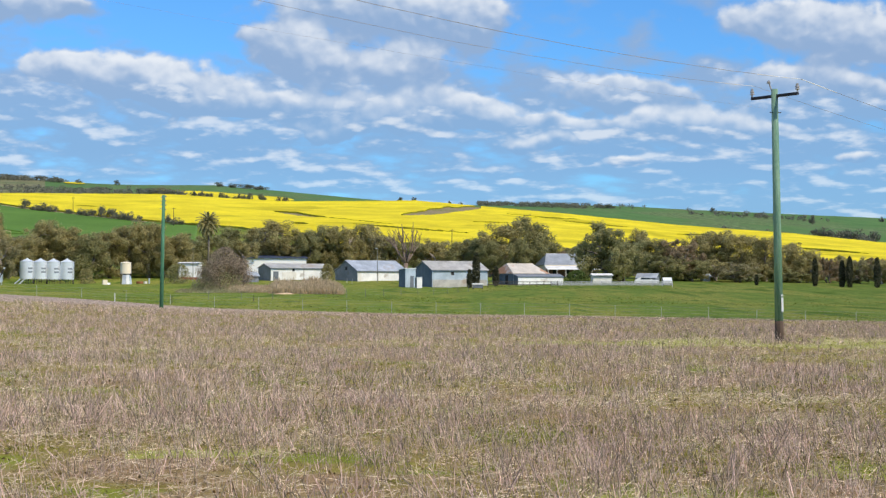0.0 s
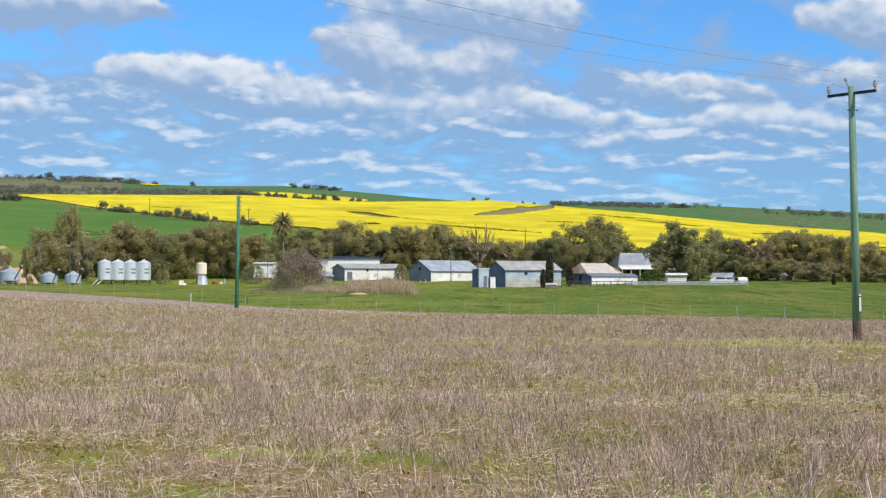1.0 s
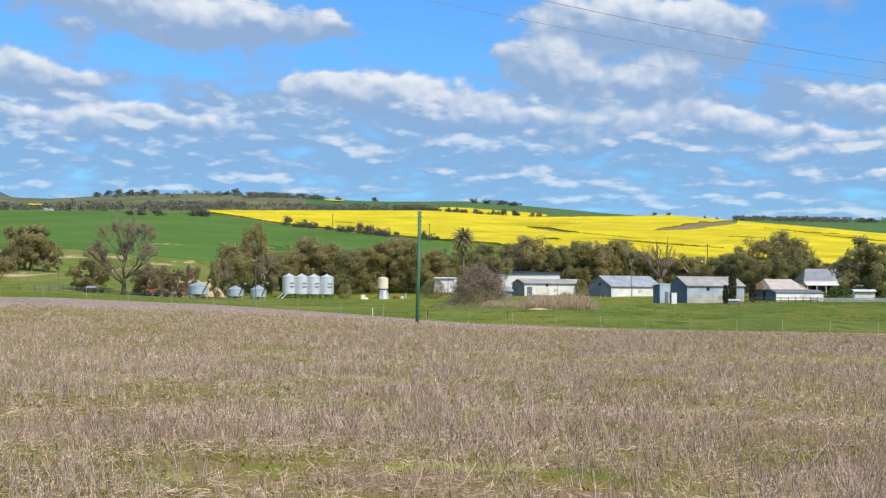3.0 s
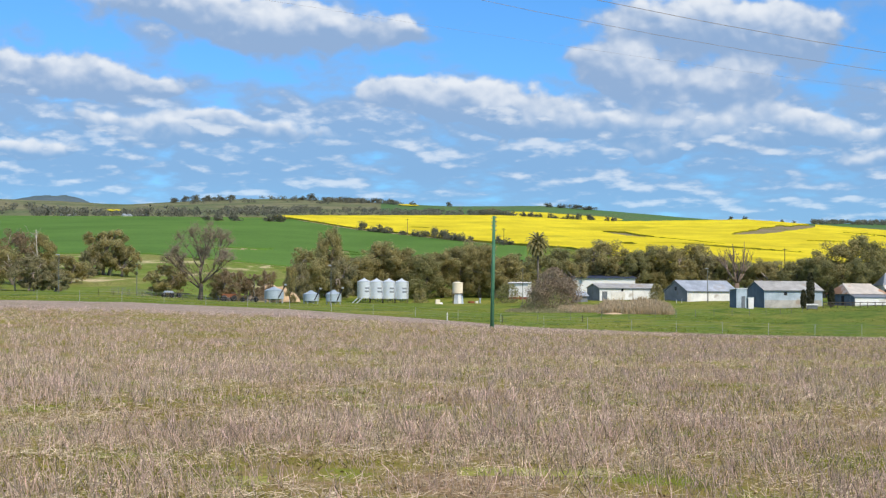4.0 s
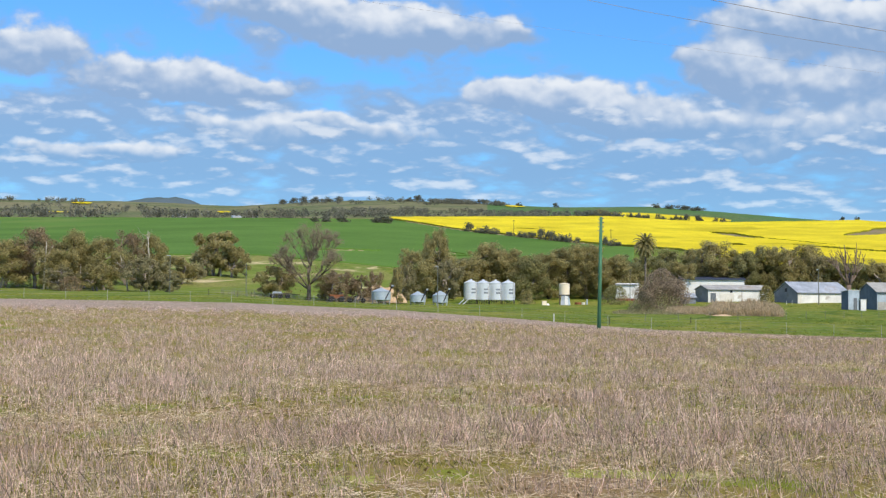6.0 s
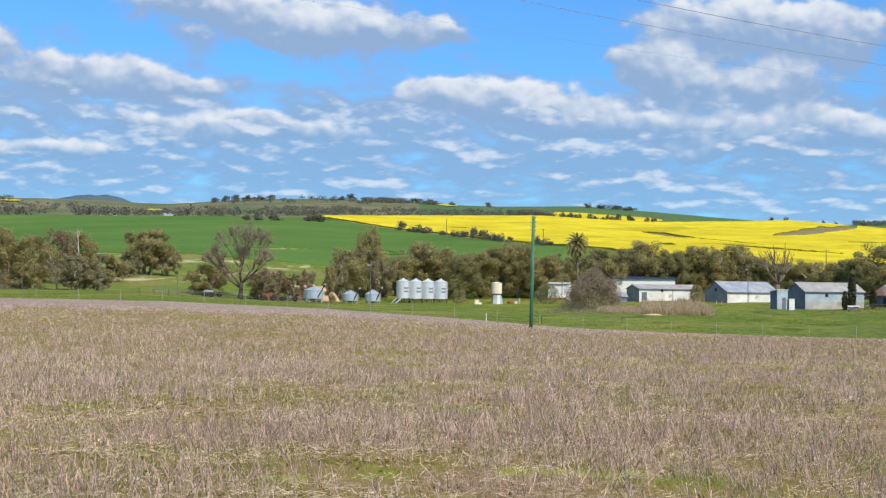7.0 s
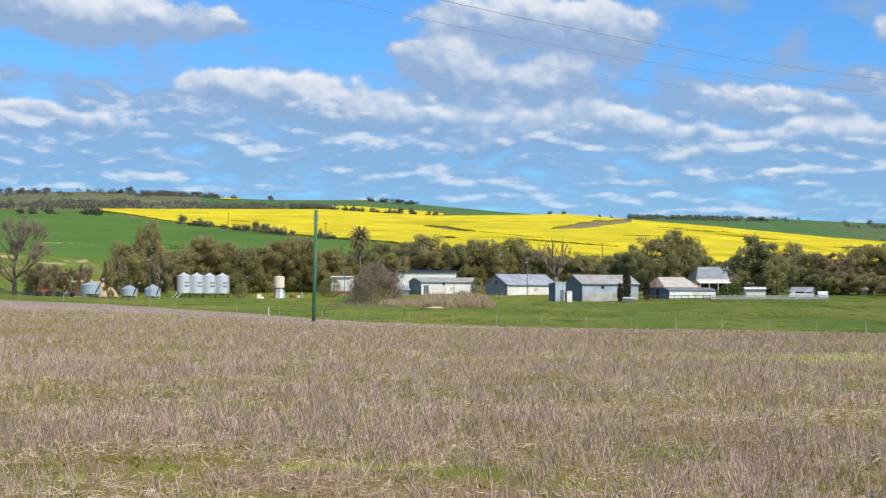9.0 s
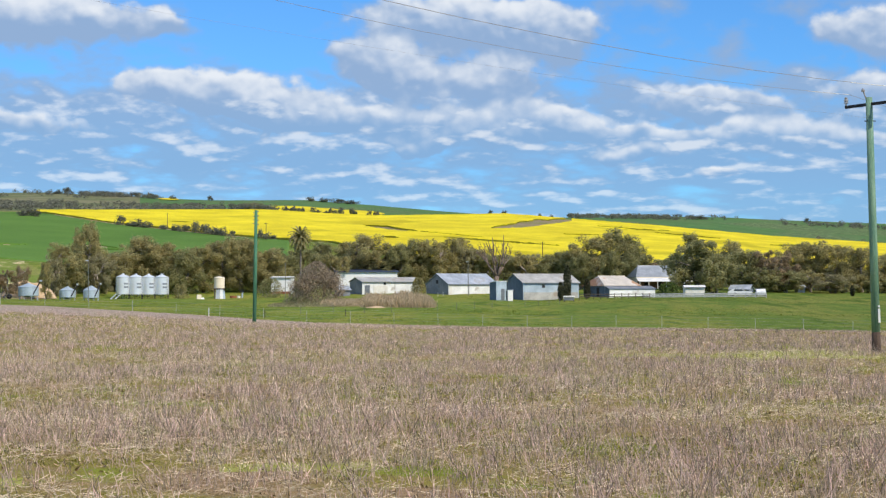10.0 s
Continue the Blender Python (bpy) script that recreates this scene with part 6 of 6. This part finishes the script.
# old spoked wheel leaning on the hay shed
root = thing("wagon_wheel", stand(-9.36, 339.5), "old rust-red spoked wheel leaning on the white shed", "wheel")
tilt = Matrix.Translation((0, 0, 0.62)) @ Matrix.Rotation(radians(80), 4, "X")
g = Geo(); g.lathe([(0.52, -0.05), (0.62, -0.05), (0.62, 0.05), (0.52, 0.05), (0.52, -0.05)], 20, tilt, False); part("rim", g, M["rust_paint"], root)
g = Geo(); g.lathe([(0.10, -0.09), (0.10, 0.09)], 10, tilt); part("hub", g, M["rust_paint"], root)
for k in range(8):
    a = k * math.pi / 4
    g = Geo(); g.tube([tilt @ Vector((0.09 * math.cos(a), 0.09 * math.sin(a), 0)), tilt @ Vector((0.54 * math.cos(a), 0.54 * math.sin(a), 0))], [0.03, 0.025], 5); part("spoke", g, M["rust_paint"], root)
# ---- power poles and wires ----
def power_pole(b, r, tall, lean, arm_turn, label, rad=0.15, arm=True):
    root = thing("power_pole", Matrix.Translation(place(b, r)) @ Matrix.Rotation(radians(lean), 4, "Y"), label, "power pole", "power poles")
    foot = 0.72 if arm else -0.6
    g = Geo(); g.tube([(0, 0, foot), (0, 0, tall * 0.5), (0, 0, tall)], [rad * 1.02, rad * 0.92, rad * 0.78], 16); part("shaft", g, M["pole_wood" if arm else "pole_green"], root, "green-stained treated timber", True)
    if arm:
        g = Geo(); g.tube([(0, 0, -0.6), (0, 0, foot)], [rad * 1.07, rad * 1.03], 16); part("foot", g, M["pole_foot"], root, "dark brown bandaged foot", True)
    turn = Matrix.Rotation(radians(arm_turn), 4, "Z")
    if arm:
        g = Geo(); g.box((-1.0, -0.05, tall - 0.30), (1.0, 0.05, tall - 0.20), turn); part("crossarm", g, M["steel_dark"], root, "dark steel crossarm")
        for x in (-0.97, 0.97):
            g = Geo()
            m = turn @ Matrix.Translation((x, 0, tall - 0.2))
            g.lathe([(0.03, 0), (0.03, 0.08), (0.09, 0.1), (0.05, 0.16), (0.085, 0.18), (0.045, 0.25), (0.06, 0.28), (0.02, 0.32)], 12, m); part("insulator", g, M["porcelain"], root)
        g = Geo(); g.tube([(-0.03, 0, tall - 0.25), (-0.20, 0, tall + 0.25)], [0.03, 0.025], 6); g.lathe([(0.06, 0), (0.07, 0.05), (0.03, 0.12)], 10, Matrix.Translation((-0.2, 0, tall + 0.2))); part("top_pin", g, M["porcelain"], root)
        g = Geo(); g.tube([(-0.2, -0.1, tall - 0.85), (0.22, 0.0, tall - 0.85)], [0.02, 0.02], 6); part("bolt", g, M["steel_dark"], root)
        g = Geo(); g.box((0.055, -0.20, 1.05), (0.125, -0.135, 1.55)); part("warning_sign", g, M["sign_white"], root, "white vertical warning plate")
        g = Geo(); g.box((0.055, -0.20, 1.60), (0.12, -0.14, 1.66)); part("number_plate", g, M["sign_white"], root, "small white plate")
    else:
        for k in range(4):
            g = Geo(); g.tube([(0.12, -0.1, tall - 0.12 - 0.35 * k), (0.24, -0.12, tall - 0.12 - 0.35 * k)], [0.035, 0.05], 8); part("insulator", g, M["porcelain"], root)
            g = Geo(); g.tube([(-0.12, -0.1, tall - 0.2 - 0.3 * k), (-0.22, -0.12, tall - 0.2 - 0.3 * k)], [0.03, 0.04], 8); part("insulator", g, M["porcelain"], root)
    return root


POLE = (12.22, 57.0)
power_pole(*POLE, 9.05, -0.85, -47, "tall green-stained power pole with a steel crossarm", 0.15)
power_pole(-10.28, 127.0, 9.15, 0.95, -20, "slender green power pole in the stubble", 0.16, arm=False)


for b, r, tall in ((-13.42, 862, 8.4), (-9.85, 722, 8.6), (0.33, 560, 7.4)):
    root = thing("power_pole", stand(b, r), "slim distant timber power pole by the canola", "power pole", "power poles")
    g = Geo(); g.tube([(0, 0, -0.5), (0, 0, tall)], [0.17, 0.12], 8); part("shaft", g, M["timber_dark"], root)
    g = Geo(); g.box((-0.9, -0.06, tall - 0.5), (0.9, 0.06, tall - 0.38)); part("crossarm", g, M["timber_dark"], root)


def span(name, start, step, length, rise, curve, label, thick=0.012, guard=0.0):
    """A wire that leaves start along step, its height a parabola."""
    pts = []
    for i in range(25):
        s = length * i / 24
        pts.append((start[0] + step[0] * s, start[1] + step[1] * s, start[2] + rise * s + curve * s * s))
    root = thing(name, Matrix(), label, "wire", "power lines")
    g = Geo(); g.tube(pts, [thick] * 25, 5); part("cable", g, M["wire"], root)
    if guard:
        k = Geo()
        q = [(start[0] + step[0] * s, start[1] + step[1] * s, start[2] + rise * s + curve * s * s) for s in (0.05, guard * 0.5, guard)]
        k.tube(q, [thick * 1.5] * 3, 6); part("guard", k, M["wire_guard"], root, "white plastic wire guard")
    return root


px, py = 57 * math.sin(radians(POLE[0])), 57 * math.cos(radians(POLE[0]))
west, east = (-0.74, -0.673), (0.58, 0.815)
right_end, left_end, low_pin = (px + 0.67, py - 0.72, 9.22), (px - 0.67, py + 0.70, 9.15), (px, py, 8.20)
span("power_line", right_end, west, 95, -0.030, 0.0021, "thin overhead wire sagging from the pole crossarm", 0.0085, 2.6)
span("power_line", left_end, west, 95, -0.030, 0.0021, "thin overhead wire sagging from the pole crossarm", 0.006, 2.4)
span("power_line", low_pin, west, 95, 0.0, 0.0007, "faint lower wire strung from the pole", 0.002)
span("power_line", right_end, east, 90, -0.040, 0.0005, "thin overhead wire running on from the pole", 0.009, 3.4)
span("power_line", left_end, east, 90, -0.040, 0.0005, "thin overhead wire running on from the pole", 0.007)


def lamp_post(b, r, tall, label, lamp=True, rad=0.07):
    root = thing("yard_pole", stand(b, r), label, "pole", "yard poles")
    g = Geo(); g.tube([(0, 0, -0.4), (0, 0, tall * 0.5), (0, 0, tall)], [rad, rad * 0.9, rad * 0.75], 8); part("shaft", g, M["fence_steel"], root)
    if lamp:
        g = Geo(); g.tube([(0, 0, tall - 0.1), (-0.25, 0, tall + 0.05)], [0.04, 0.04], 6); part("arm", g, M["steel_dark"], root)
        g = Geo(); g.prism([(-0.5, tall), (0.1, tall), (0.05, tall + 0.14), (-0.45, tall + 0.12)], 1, -0.1, 0.1); part("lamp_head", g, M["zinc"], root)
    else:
        g = Geo(); g.box((-0.4, -0.05, tall - 0.35), (0.4, 0.05, tall - 0.27)); part("crossarm", g, M["timber_dark"], root)
    return root


lamp_post(-26.00, 255, 6.1, "slim grey light pole beside the grove")
lamp_post(-23.25, 270, 5.6, "slim grey pole on the pasture", False, 0.07)
lamp_post(-16.22, 256, 6.6, "slim grey light pole by the grain bins", True, 0.07)
lamp_post(-9.15, 318, 7.2, "slim grey pole by the hay shed", False, 0.07)
lamp_post(-2.42, 318, 6.9, "slim grey light pole before the wool shed", True, 0.08)

# ---- fences ----
def wire_fence(name, label, line, gap, tall, post_mat, wires, rad=0.035, wire_rad=0.006, pale=()):
    """A wire fence along (bearing, distance) pairs: posts at even gaps and strained wires."""
    root = thing(name, Matrix(), label, "fence")
    pts = [place(b, r) for b, r in line]
    walk_, spots = 0.0, []
    for a, c in zip(pts, pts[1:]):
        d = (c - a).length
        while walk_ <= d:
            p = a.lerp(c, walk_ / d)
            b = math.degrees(math.atan2(p.x, p.y)); r = math.hypot(p.x, p.y)
            spots.append(place(b, r)); walk_ += gap
        walk_ -= d
    rng = random.Random(len(spots))
    for i, p in enumerate(spots):
        lean = Vector((rng.gauss(0, 0.025), rng.gauss(0, 0.025), 1)) * tall * rng.uniform(0.93, 1.05)
        g = Geo(); g.tube([p - Vector((0, 0, 0.3)), p + lean], [rad, rad * 0.9], 5)
        part("post", g, post_mat if i not in pale else M["sign_white"], root)
    for k in range(wires):
        z = tall * (0.25 + 0.7 * k / max(1, wires - 1))
        g = Geo(); g.tube([p + Vector((0, 0, z)) for p in spots], [wire_rad] * len(spots), 3); part("wire", g, M["wire"], root)
    return root


wire_fence("paddock_fence", "light wire fence with thin steel posts along the stubble", [(b, float(table(b, EDGE_R)) + 4) for b in range(-34, 19, 2)], 4.6, 1.15, M["fence_pale"], 4, 0.022, 0.005)
wire_fence("inner_fence", "old wire fence with dark posts across the pasture", [(-8.6, 196), (-6.2, 205), (-4.2, 215), (-2.0, 232), (0.0, 250), (1.2, 268)], 6.0, 1.1, M["fence_steel"], 3, 0.035, 0.004)
wire_fence("yard_fence", "low wire fence before the grove", [(-24.6, 235), (-21.5, 250), (-18.5, 255)], 3.2, 1.0, M["timber_dark"], 3, 0.04, 0.008)
for b, r in ((-11.93, 158), (-9.9, 168), (-6.95, 190), (-3.54, 317), (-3.35, 318)):
    g = Geo(); g.tube([(0, 0, -0.3), (0, 0, 0.80)], [0.045, 0.040], 6)
    solid("marker_post", g, M["sign_white" if b < -11 or r > 300 else "timber_dark"], "short upright post at the pasture edge", "post", m=stand(b, r))

root = thing("yard_rail_fence", stand(6.2, 296), "weathered grey timber rail fence round the farmyard", "fence")
for i in range(13):
    x = -11.4 + i * 1.9
    g = Geo(); g.box((x - 0.07, -0.07, -0.4), (x + 0.07, 0.07, 0.9)); part("post", g, M["fence_timber"], root)
for z in (0.12, 0.38, 0.64):
    for i in range(6):
        g = Geo(); g.box((-11.5 + i * 3.8, -0.12, z), (-11.5 + i * 3.8 + 3.79, -0.075, z + 0.17)); part("rail", g, M["fence_timber"], root)
root = thing("yard_rail_fence", stand(2.75, 289, 4), "dark timber yard rails beside the sheds", "fence")
for i in range(11):
    x = -5.5 + i * 1.3
    g = Geo(); g.box((x - 0.06, -0.06, -0.4), (x + 0.06, 0.06, 1.05)); part("post", g, M["timber_dark"], root)
for z in (0.35, 0.8):
    g = Geo(); g.box((-5.6, -0.1, z), (7.6, -0.065, z + 0.13)); part("rail", g, M["timber_dark"], root)

# stock yard gates on the pasture
for k, (b, turn) in enumerate(((-23.9, 25), (-23.5, -10), (-22.95, 12))):
    root = thing("steel_gate", stand(b, 262, turn), "grey tubular steel yard gate", "gate", "yard gates")
    for x in (-1.2, 0, 1.2):
        g = Geo(); g.tube([(x, 0, -0.2), (x, 0, 1.25)], [0.03, 0.03], 6); part("upright", g, M["fence_steel"], root)
    for z in (0.25, 0.5, 0.75, 1.0, 1.22):
        g = Geo(); g.tube([(-1.2, 0, z), (1.2, 0, z)], [0.018, 0.018], 5); part("bar", g, M["fence_steel"], root)

# ---- reeds ----
def reeds(b0, b1, r0, r1, count, tall, label, seed, mat="reed"):
    rng = random.Random(seed)
    g = Geo()
    for _ in range(count):
        f = rng.random()
        b = b0 + (b1 - b0) * f
        edge = min(1.0, f / 0.10, (1 - f) / 0.14) ** 0.6
        back = rng.random()
        p = place(b, r0 + (r1 - r0) * back)
        lush = noise.noise(Vector((p.x * 0.35, p.y * 0.25, seed)))
        if lush < -0.28:
            continue
        h = tall * edge * rng.uniform(0.5, 1.1) * (0.8 + 0.5 * lush) * (0.6 + 0.4 * back)
        a, w = rng.uniform(0, 3.14), rng.uniform(0.03, 0.07)
        d = Vector((math.cos(a), math.sin(a), 0)) * w
        tip = p + Vector((rng.gauss(0, 0.30), rng.gauss(0, 0.30), h))
        g.add([p - d, p + d, tip + d * 0.4, tip - d * 0.4], [(0, 1, 2, 3)])
    return solid("reeds", g, M[mat], label, "reeds", kind="stuff")


reeds(-6.4, -3.65, 236, 262, 17000, 2.3, "dense bed of dry brown reeds in the pasture", 1)
reeds(-7.9, -6.0, 243, 262, 6000, 1.2, "dry brown and olive rushes beside the bush", 2)
reeds(-9.8, -7.0, 240, 256, 2600, 0.6, "low olive rushes beside the bush", 4, "leaf_grey")

# ---- stubble, straw and weeds ----
def patchy(x, y, scale, seed):
    return noise.fractal(Vector((x * scale, y * scale, seed)), 1.0, 2.0, 3)


def build_stubble():
    rng = np.random.default_rng(12)
    v, f = [], []
    bands = ((9.0, 22.0, 20.0, 7, 0.0034), (22.0, 45.0, 12.0, 7, 0.0050), (45.0, 90.0, 6.5, 6, 0.0075), (90.0, 178.0, 4.0, 5, 0.011))
    for r0, r1, per, stems, wide in bands:
        area = 0.5 * radians(52.5) * (r1 * r1 - r0 * r0)
        n = int(area * per)
        bs = rng.uniform(-34.0, 18.5, n)
        rs = np.sqrt(rng.uniform(r0 * r0, r1 * r1, n))
        for b, r in zip(bs, rs):
            if r > table(b, EDGE_R) - 0.5:
                continue
            x, y = r * math.sin(radians(b)), r * math.cos(radians(b))
            thin = patchy(x, y, 0.16, 2.0) + 0.5 * patchy(x, y, 0.6, 6.0)
            if thin < (-0.45 if r > 90 else -0.16 if 22 < r < 60 else -0.28 if r > 60 else -0.32) + 0.20 * rng.normal() and rng.random() < 0.68:
                continue
            if y < 75 and on_track(x, y) and rng.random() < (0.80 if y > 25 else 0.55):
                continue
            z = height(b, r) - 0.02
            verge = table(b, EDGE_R) - 24 - 6 * patchy(x, y, 0.05, 3.0)
            if r > verge and rng.random() < 0.35:
                continue
            for _ in range(int(rng.integers(max(2, stems - 2), stems + 4))):
                cx, cy = x + rng.normal() * 0.085, y + rng.normal() * 0.085
                h = float(np.clip(rng.normal(0.17 if r0 < 20 else 0.15 if r0 < 80 else 0.11, 0.07 if r0 < 80 else 0.04), 0.03, 0.36)) * (1 + 0.4 * thin) * (0.42 if r > verge else 1.0)
                lx, ly = rng.normal() * 0.34 * h, rng.normal() * 0.34 * h
                a = rng.uniform(0, 3.14)
                dx, dy = math.cos(a) * wide * rng.uniform(0.6, 1.2), math.sin(a) * wide * rng.uniform(0.6, 1.2)
                k = len(v)
                if r0 < 20:
                    v += [(cx - dx, cy - dy, z), (cx + dx, cy + dy, z), (cx - dy, cy + dx, z), (cx + lx - dx * 0.7, cy + ly - dy * 0.7, z + h), (cx + lx + dx * 0.7, cy + ly + dy * 0.7, z + h), (cx + lx - dy * 0.7, cy + ly + dx * 0.7, z + h * 0.97)]
                    f += [(k, k + 1, k + 4, k + 3), (k + 1, k + 2, k + 5, k + 4), (k + 2, k, k + 3, k + 5)]
                else:
                    v += [(cx - dx, cy - dy, z), (cx + dx, cy + dy, z), (cx + lx + dx * 0.6, cy + ly + dy * 0.6, z + h), (cx + lx - dx * 0.6, cy + ly - dy * 0.6, z + h)]
                    f += [(k, k + 1, k + 2, k + 3)]
    return v, f


def stuff_mesh(name, v, f, mat, label, category):
    me = bpy.data.meshes.new(name)
    me.from_pydata(v, [], f)
    me.materials.append(mat)
    me.update()
    return tagged(new(name, me), label, category, kind="stuff")


stuff_mesh("stubble", *build_stubble(), M["stalk"], "dry grey-mauve crop stubble standing in ragged clumps", "stubble")


def build_straw():
    rng = np.random.default_rng(13)
    v, f = [], []
    for r0, r1, n, wide, far in ((9.0, 26.0, 74000, 0.0020, 0.42), (26.0, 60.0, 88000, 0.0034, 0.40), (60.0, 172.0, 90000, 0.008, 0.45)):
        bs = rng.uniform(-34.0, 18.5, n)
        rs = np.sqrt(rng.uniform(r0 * r0, r1 * r1, n))
        for b, r in zip(bs, rs):
            x, y = r * math.sin(radians(b)), r * math.cos(radians(b))
            if r > table(b, EDGE_R) - (27 if rng.random() < 0.8 else 2) or patchy(x, y, 0.35, 4.0) < -0.2 + 0.3 * rng.normal():
                continue
            z = height(b, r) + rng.uniform(0.01, 0.10 if r < 60 else 0.14)
            a, s = rng.uniform(0, 6.28), rng.uniform(0.06, 0.22) * far
            dx, dy, up = math.cos(a) * s, math.sin(a) * s, rng.normal() * 0.55 * s
            wx, wy = -math.sin(a) * wide, math.cos(a) * wide
            k = len(v)
            v += [(x - dx - wx, y - dy - wy, z), (x - dx + wx, y - dy + wy, z + wide), (x + dx + wx, y + dy + wy, z + up + wide), (x + dx - wx, y + dy - wy, z + up)]
            f.append((k, k + 1, k + 2, k + 3))
    return v, f


stuff_mesh("loose_straw", *build_straw(), M["straw"], "pale loose straw lying between the stubble", "straw")


def build_litter():
    """Dark chaff and crumbs on the soil."""
    rng = np.random.default_rng(16)
    n = 22000
    v, f = [], []
    for b, r in zip(rng.uniform(-34.0, 18.5, n), np.sqrt(rng.uniform(9.0 ** 2, 34.0 ** 2, n))):
        x, y = r * math.sin(radians(b)), r * math.cos(radians(b))
        z, s, a = height(b, r) + 0.004, rng.uniform(0.012, 0.035), rng.uniform(0, 6.28)
        dx, dy = math.cos(a) * s, math.sin(a) * s
        k = len(v)
        v += [(x - dx, y - dy, z), (x + dy * 0.5, y - dx * 0.5, z + s * rng.uniform(0, 0.9)), (x + dx, y + dy, z + s * rng.uniform(0.2, 1.4)), (x - dy * 0.5, y + dx * 0.5, z + s * rng.uniform(0, 0.6))]
        f.append((k, k + 1, k + 2, k + 3))
    return v, f


stuff_mesh("chaff", *build_litter(), M["litter"], "dark brown chaff and crumbs on the soil", "chaff")


def build_weeds():
    rng = np.random.default_rng(14)
    v, f = [], []
    for r0, r1, n, size in ((9.0, 20.0, 42000, 0.011), (9.0, 45.0, 44000, 0.022), (45.0, 130.0, 11000, 0.045)):
        bs = rng.uniform(-34.0, 18.5, n)
        rs = np.sqrt(rng.uniform(r0 * r0, r1 * r1, n))
        for b, r in zip(bs, rs):
            x, y = r * math.sin(radians(b)), r * math.cos(radians(b))
            strip = y < 75 and on_track(x, y)
            if patchy(x, y, 0.22, 8.0) + 0.4 * patchy(x, y, 0.9, 3.0) < (0.08 if not strip else -0.3):
                continue
            z = height(b, r)
            for _ in range(3):
                a, s = rng.uniform(0, 6.28), size * rng.uniform(0.6, 1.6)
                dx, dy = math.cos(a) * s, math.sin(a) * s
                k = len(v)
                v += [(x, y, z), (x + dx - dy * 0.3, y + dy + dx * 0.3, z + s * 0.8), (x + dx * 2, y + dy * 2, z + s * rng.uniform(0.4, 1.6)), (x + dx + dy * 0.3, y + dy - dx * 0.3, z + s * 0.8)]
                f.append((k, k + 1, k + 2, k + 3))
    return v, f


stuff_mesh("weeds", *build_weeds(), M["weed"], "low green weeds creeping between the stubble rows", "weeds")


def build_grass():
    """Tufts on the pasture."""
    rng = np.random.default_rng(15)
    v, f = [], []
    for _ in range(60000):
        b = rng.uniform(-34.0, 18.5)
        e, s = float(table(b, EDGE_R)), float(table(b, FARM_R))
        r = e + (s - e) * rng.uniform(0, 1) ** 1.3
        x, y = r * math.sin(radians(b)), r * math.cos(radians(b))
        if patchy(x, y, 0.06, 5.0) < -0.05 + 0.25 * rng.normal():
            continue
        z = height(b, r) - 0.02
        a, h = rng.uniform(0, 3.14), rng.uniform(0.02, 0.07)
        dx, dy = math.cos(a) * 0.12, math.sin(a) * 0.12
        k = len(v)
        v += [(x - dx, y - dy, z), (x + dx, y + dy, z), (x + dx * 0.5 + rng.normal() * 0.05, y + dy * 0.5, z + h), (x - dx * 0.8, y - dy * 0.8, z + h * 0.8)]
        f.append((k, k + 1, k + 2, k + 3))
    return v, f


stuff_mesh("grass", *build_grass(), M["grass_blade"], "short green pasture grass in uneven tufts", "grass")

# a few dry leaves and pale stones near the path
for i, (b, r, s, mat, name) in enumerate(((6.3, 10.6, 0.045, "dry_leaf", "dry_leaf"), (6.45, 10.55, 0.05, "dry_leaf", "dry_leaf"), (-15.2, 10.4, 0.05, "dry_leaf", "dry_leaf"))):
    g = Geo()
    g.add([(-s, 0, 0.03), (0, -s * 0.45, 0.05), (s, 0, 0.09), (0, s * 0.45, 0.06), (-s, 0, 0.022), (0, -s * 0.45, 0.042), (s, 0, 0.082), (0, s * 0.45, 0.052)],
          [(0, 1, 2, 3), (7, 6, 5, 4), (0, 4, 5, 1), (1, 5, 6, 2), (2, 6, 7, 3), (3, 7, 4, 0)])
    solid(name, g, M[mat], "curled orange-brown dry leaf among the straw", "leaf", "dry leaves", m=Matrix.Translation(place(b, r)) @ Matrix.Rotation(i * 1.1, 4, "Z"))

# one tall bleached stalk that stands over the stubble
g = Geo()
g.tube([(0, 0, -0.03), (0.012, 0, 0.17), (0.006, 0.01, 0.37)], [0.010, 0.009, 0.006], 6)
g.tube([(0.012, 0, 0.20), (0.05, 0.01, 0.29)], [0.006, 0.004], 5)
g.tube([(0.008, 0, 0.12), (-0.04, 0.0, 0.17)], [0.006, 0.004], 5)
solid("dry_stalk", g, M["straw"], "tall bleached dead stalk standing over the stubble", "stalk", m=Matrix.Translation(place(-6.71, 18.1)))
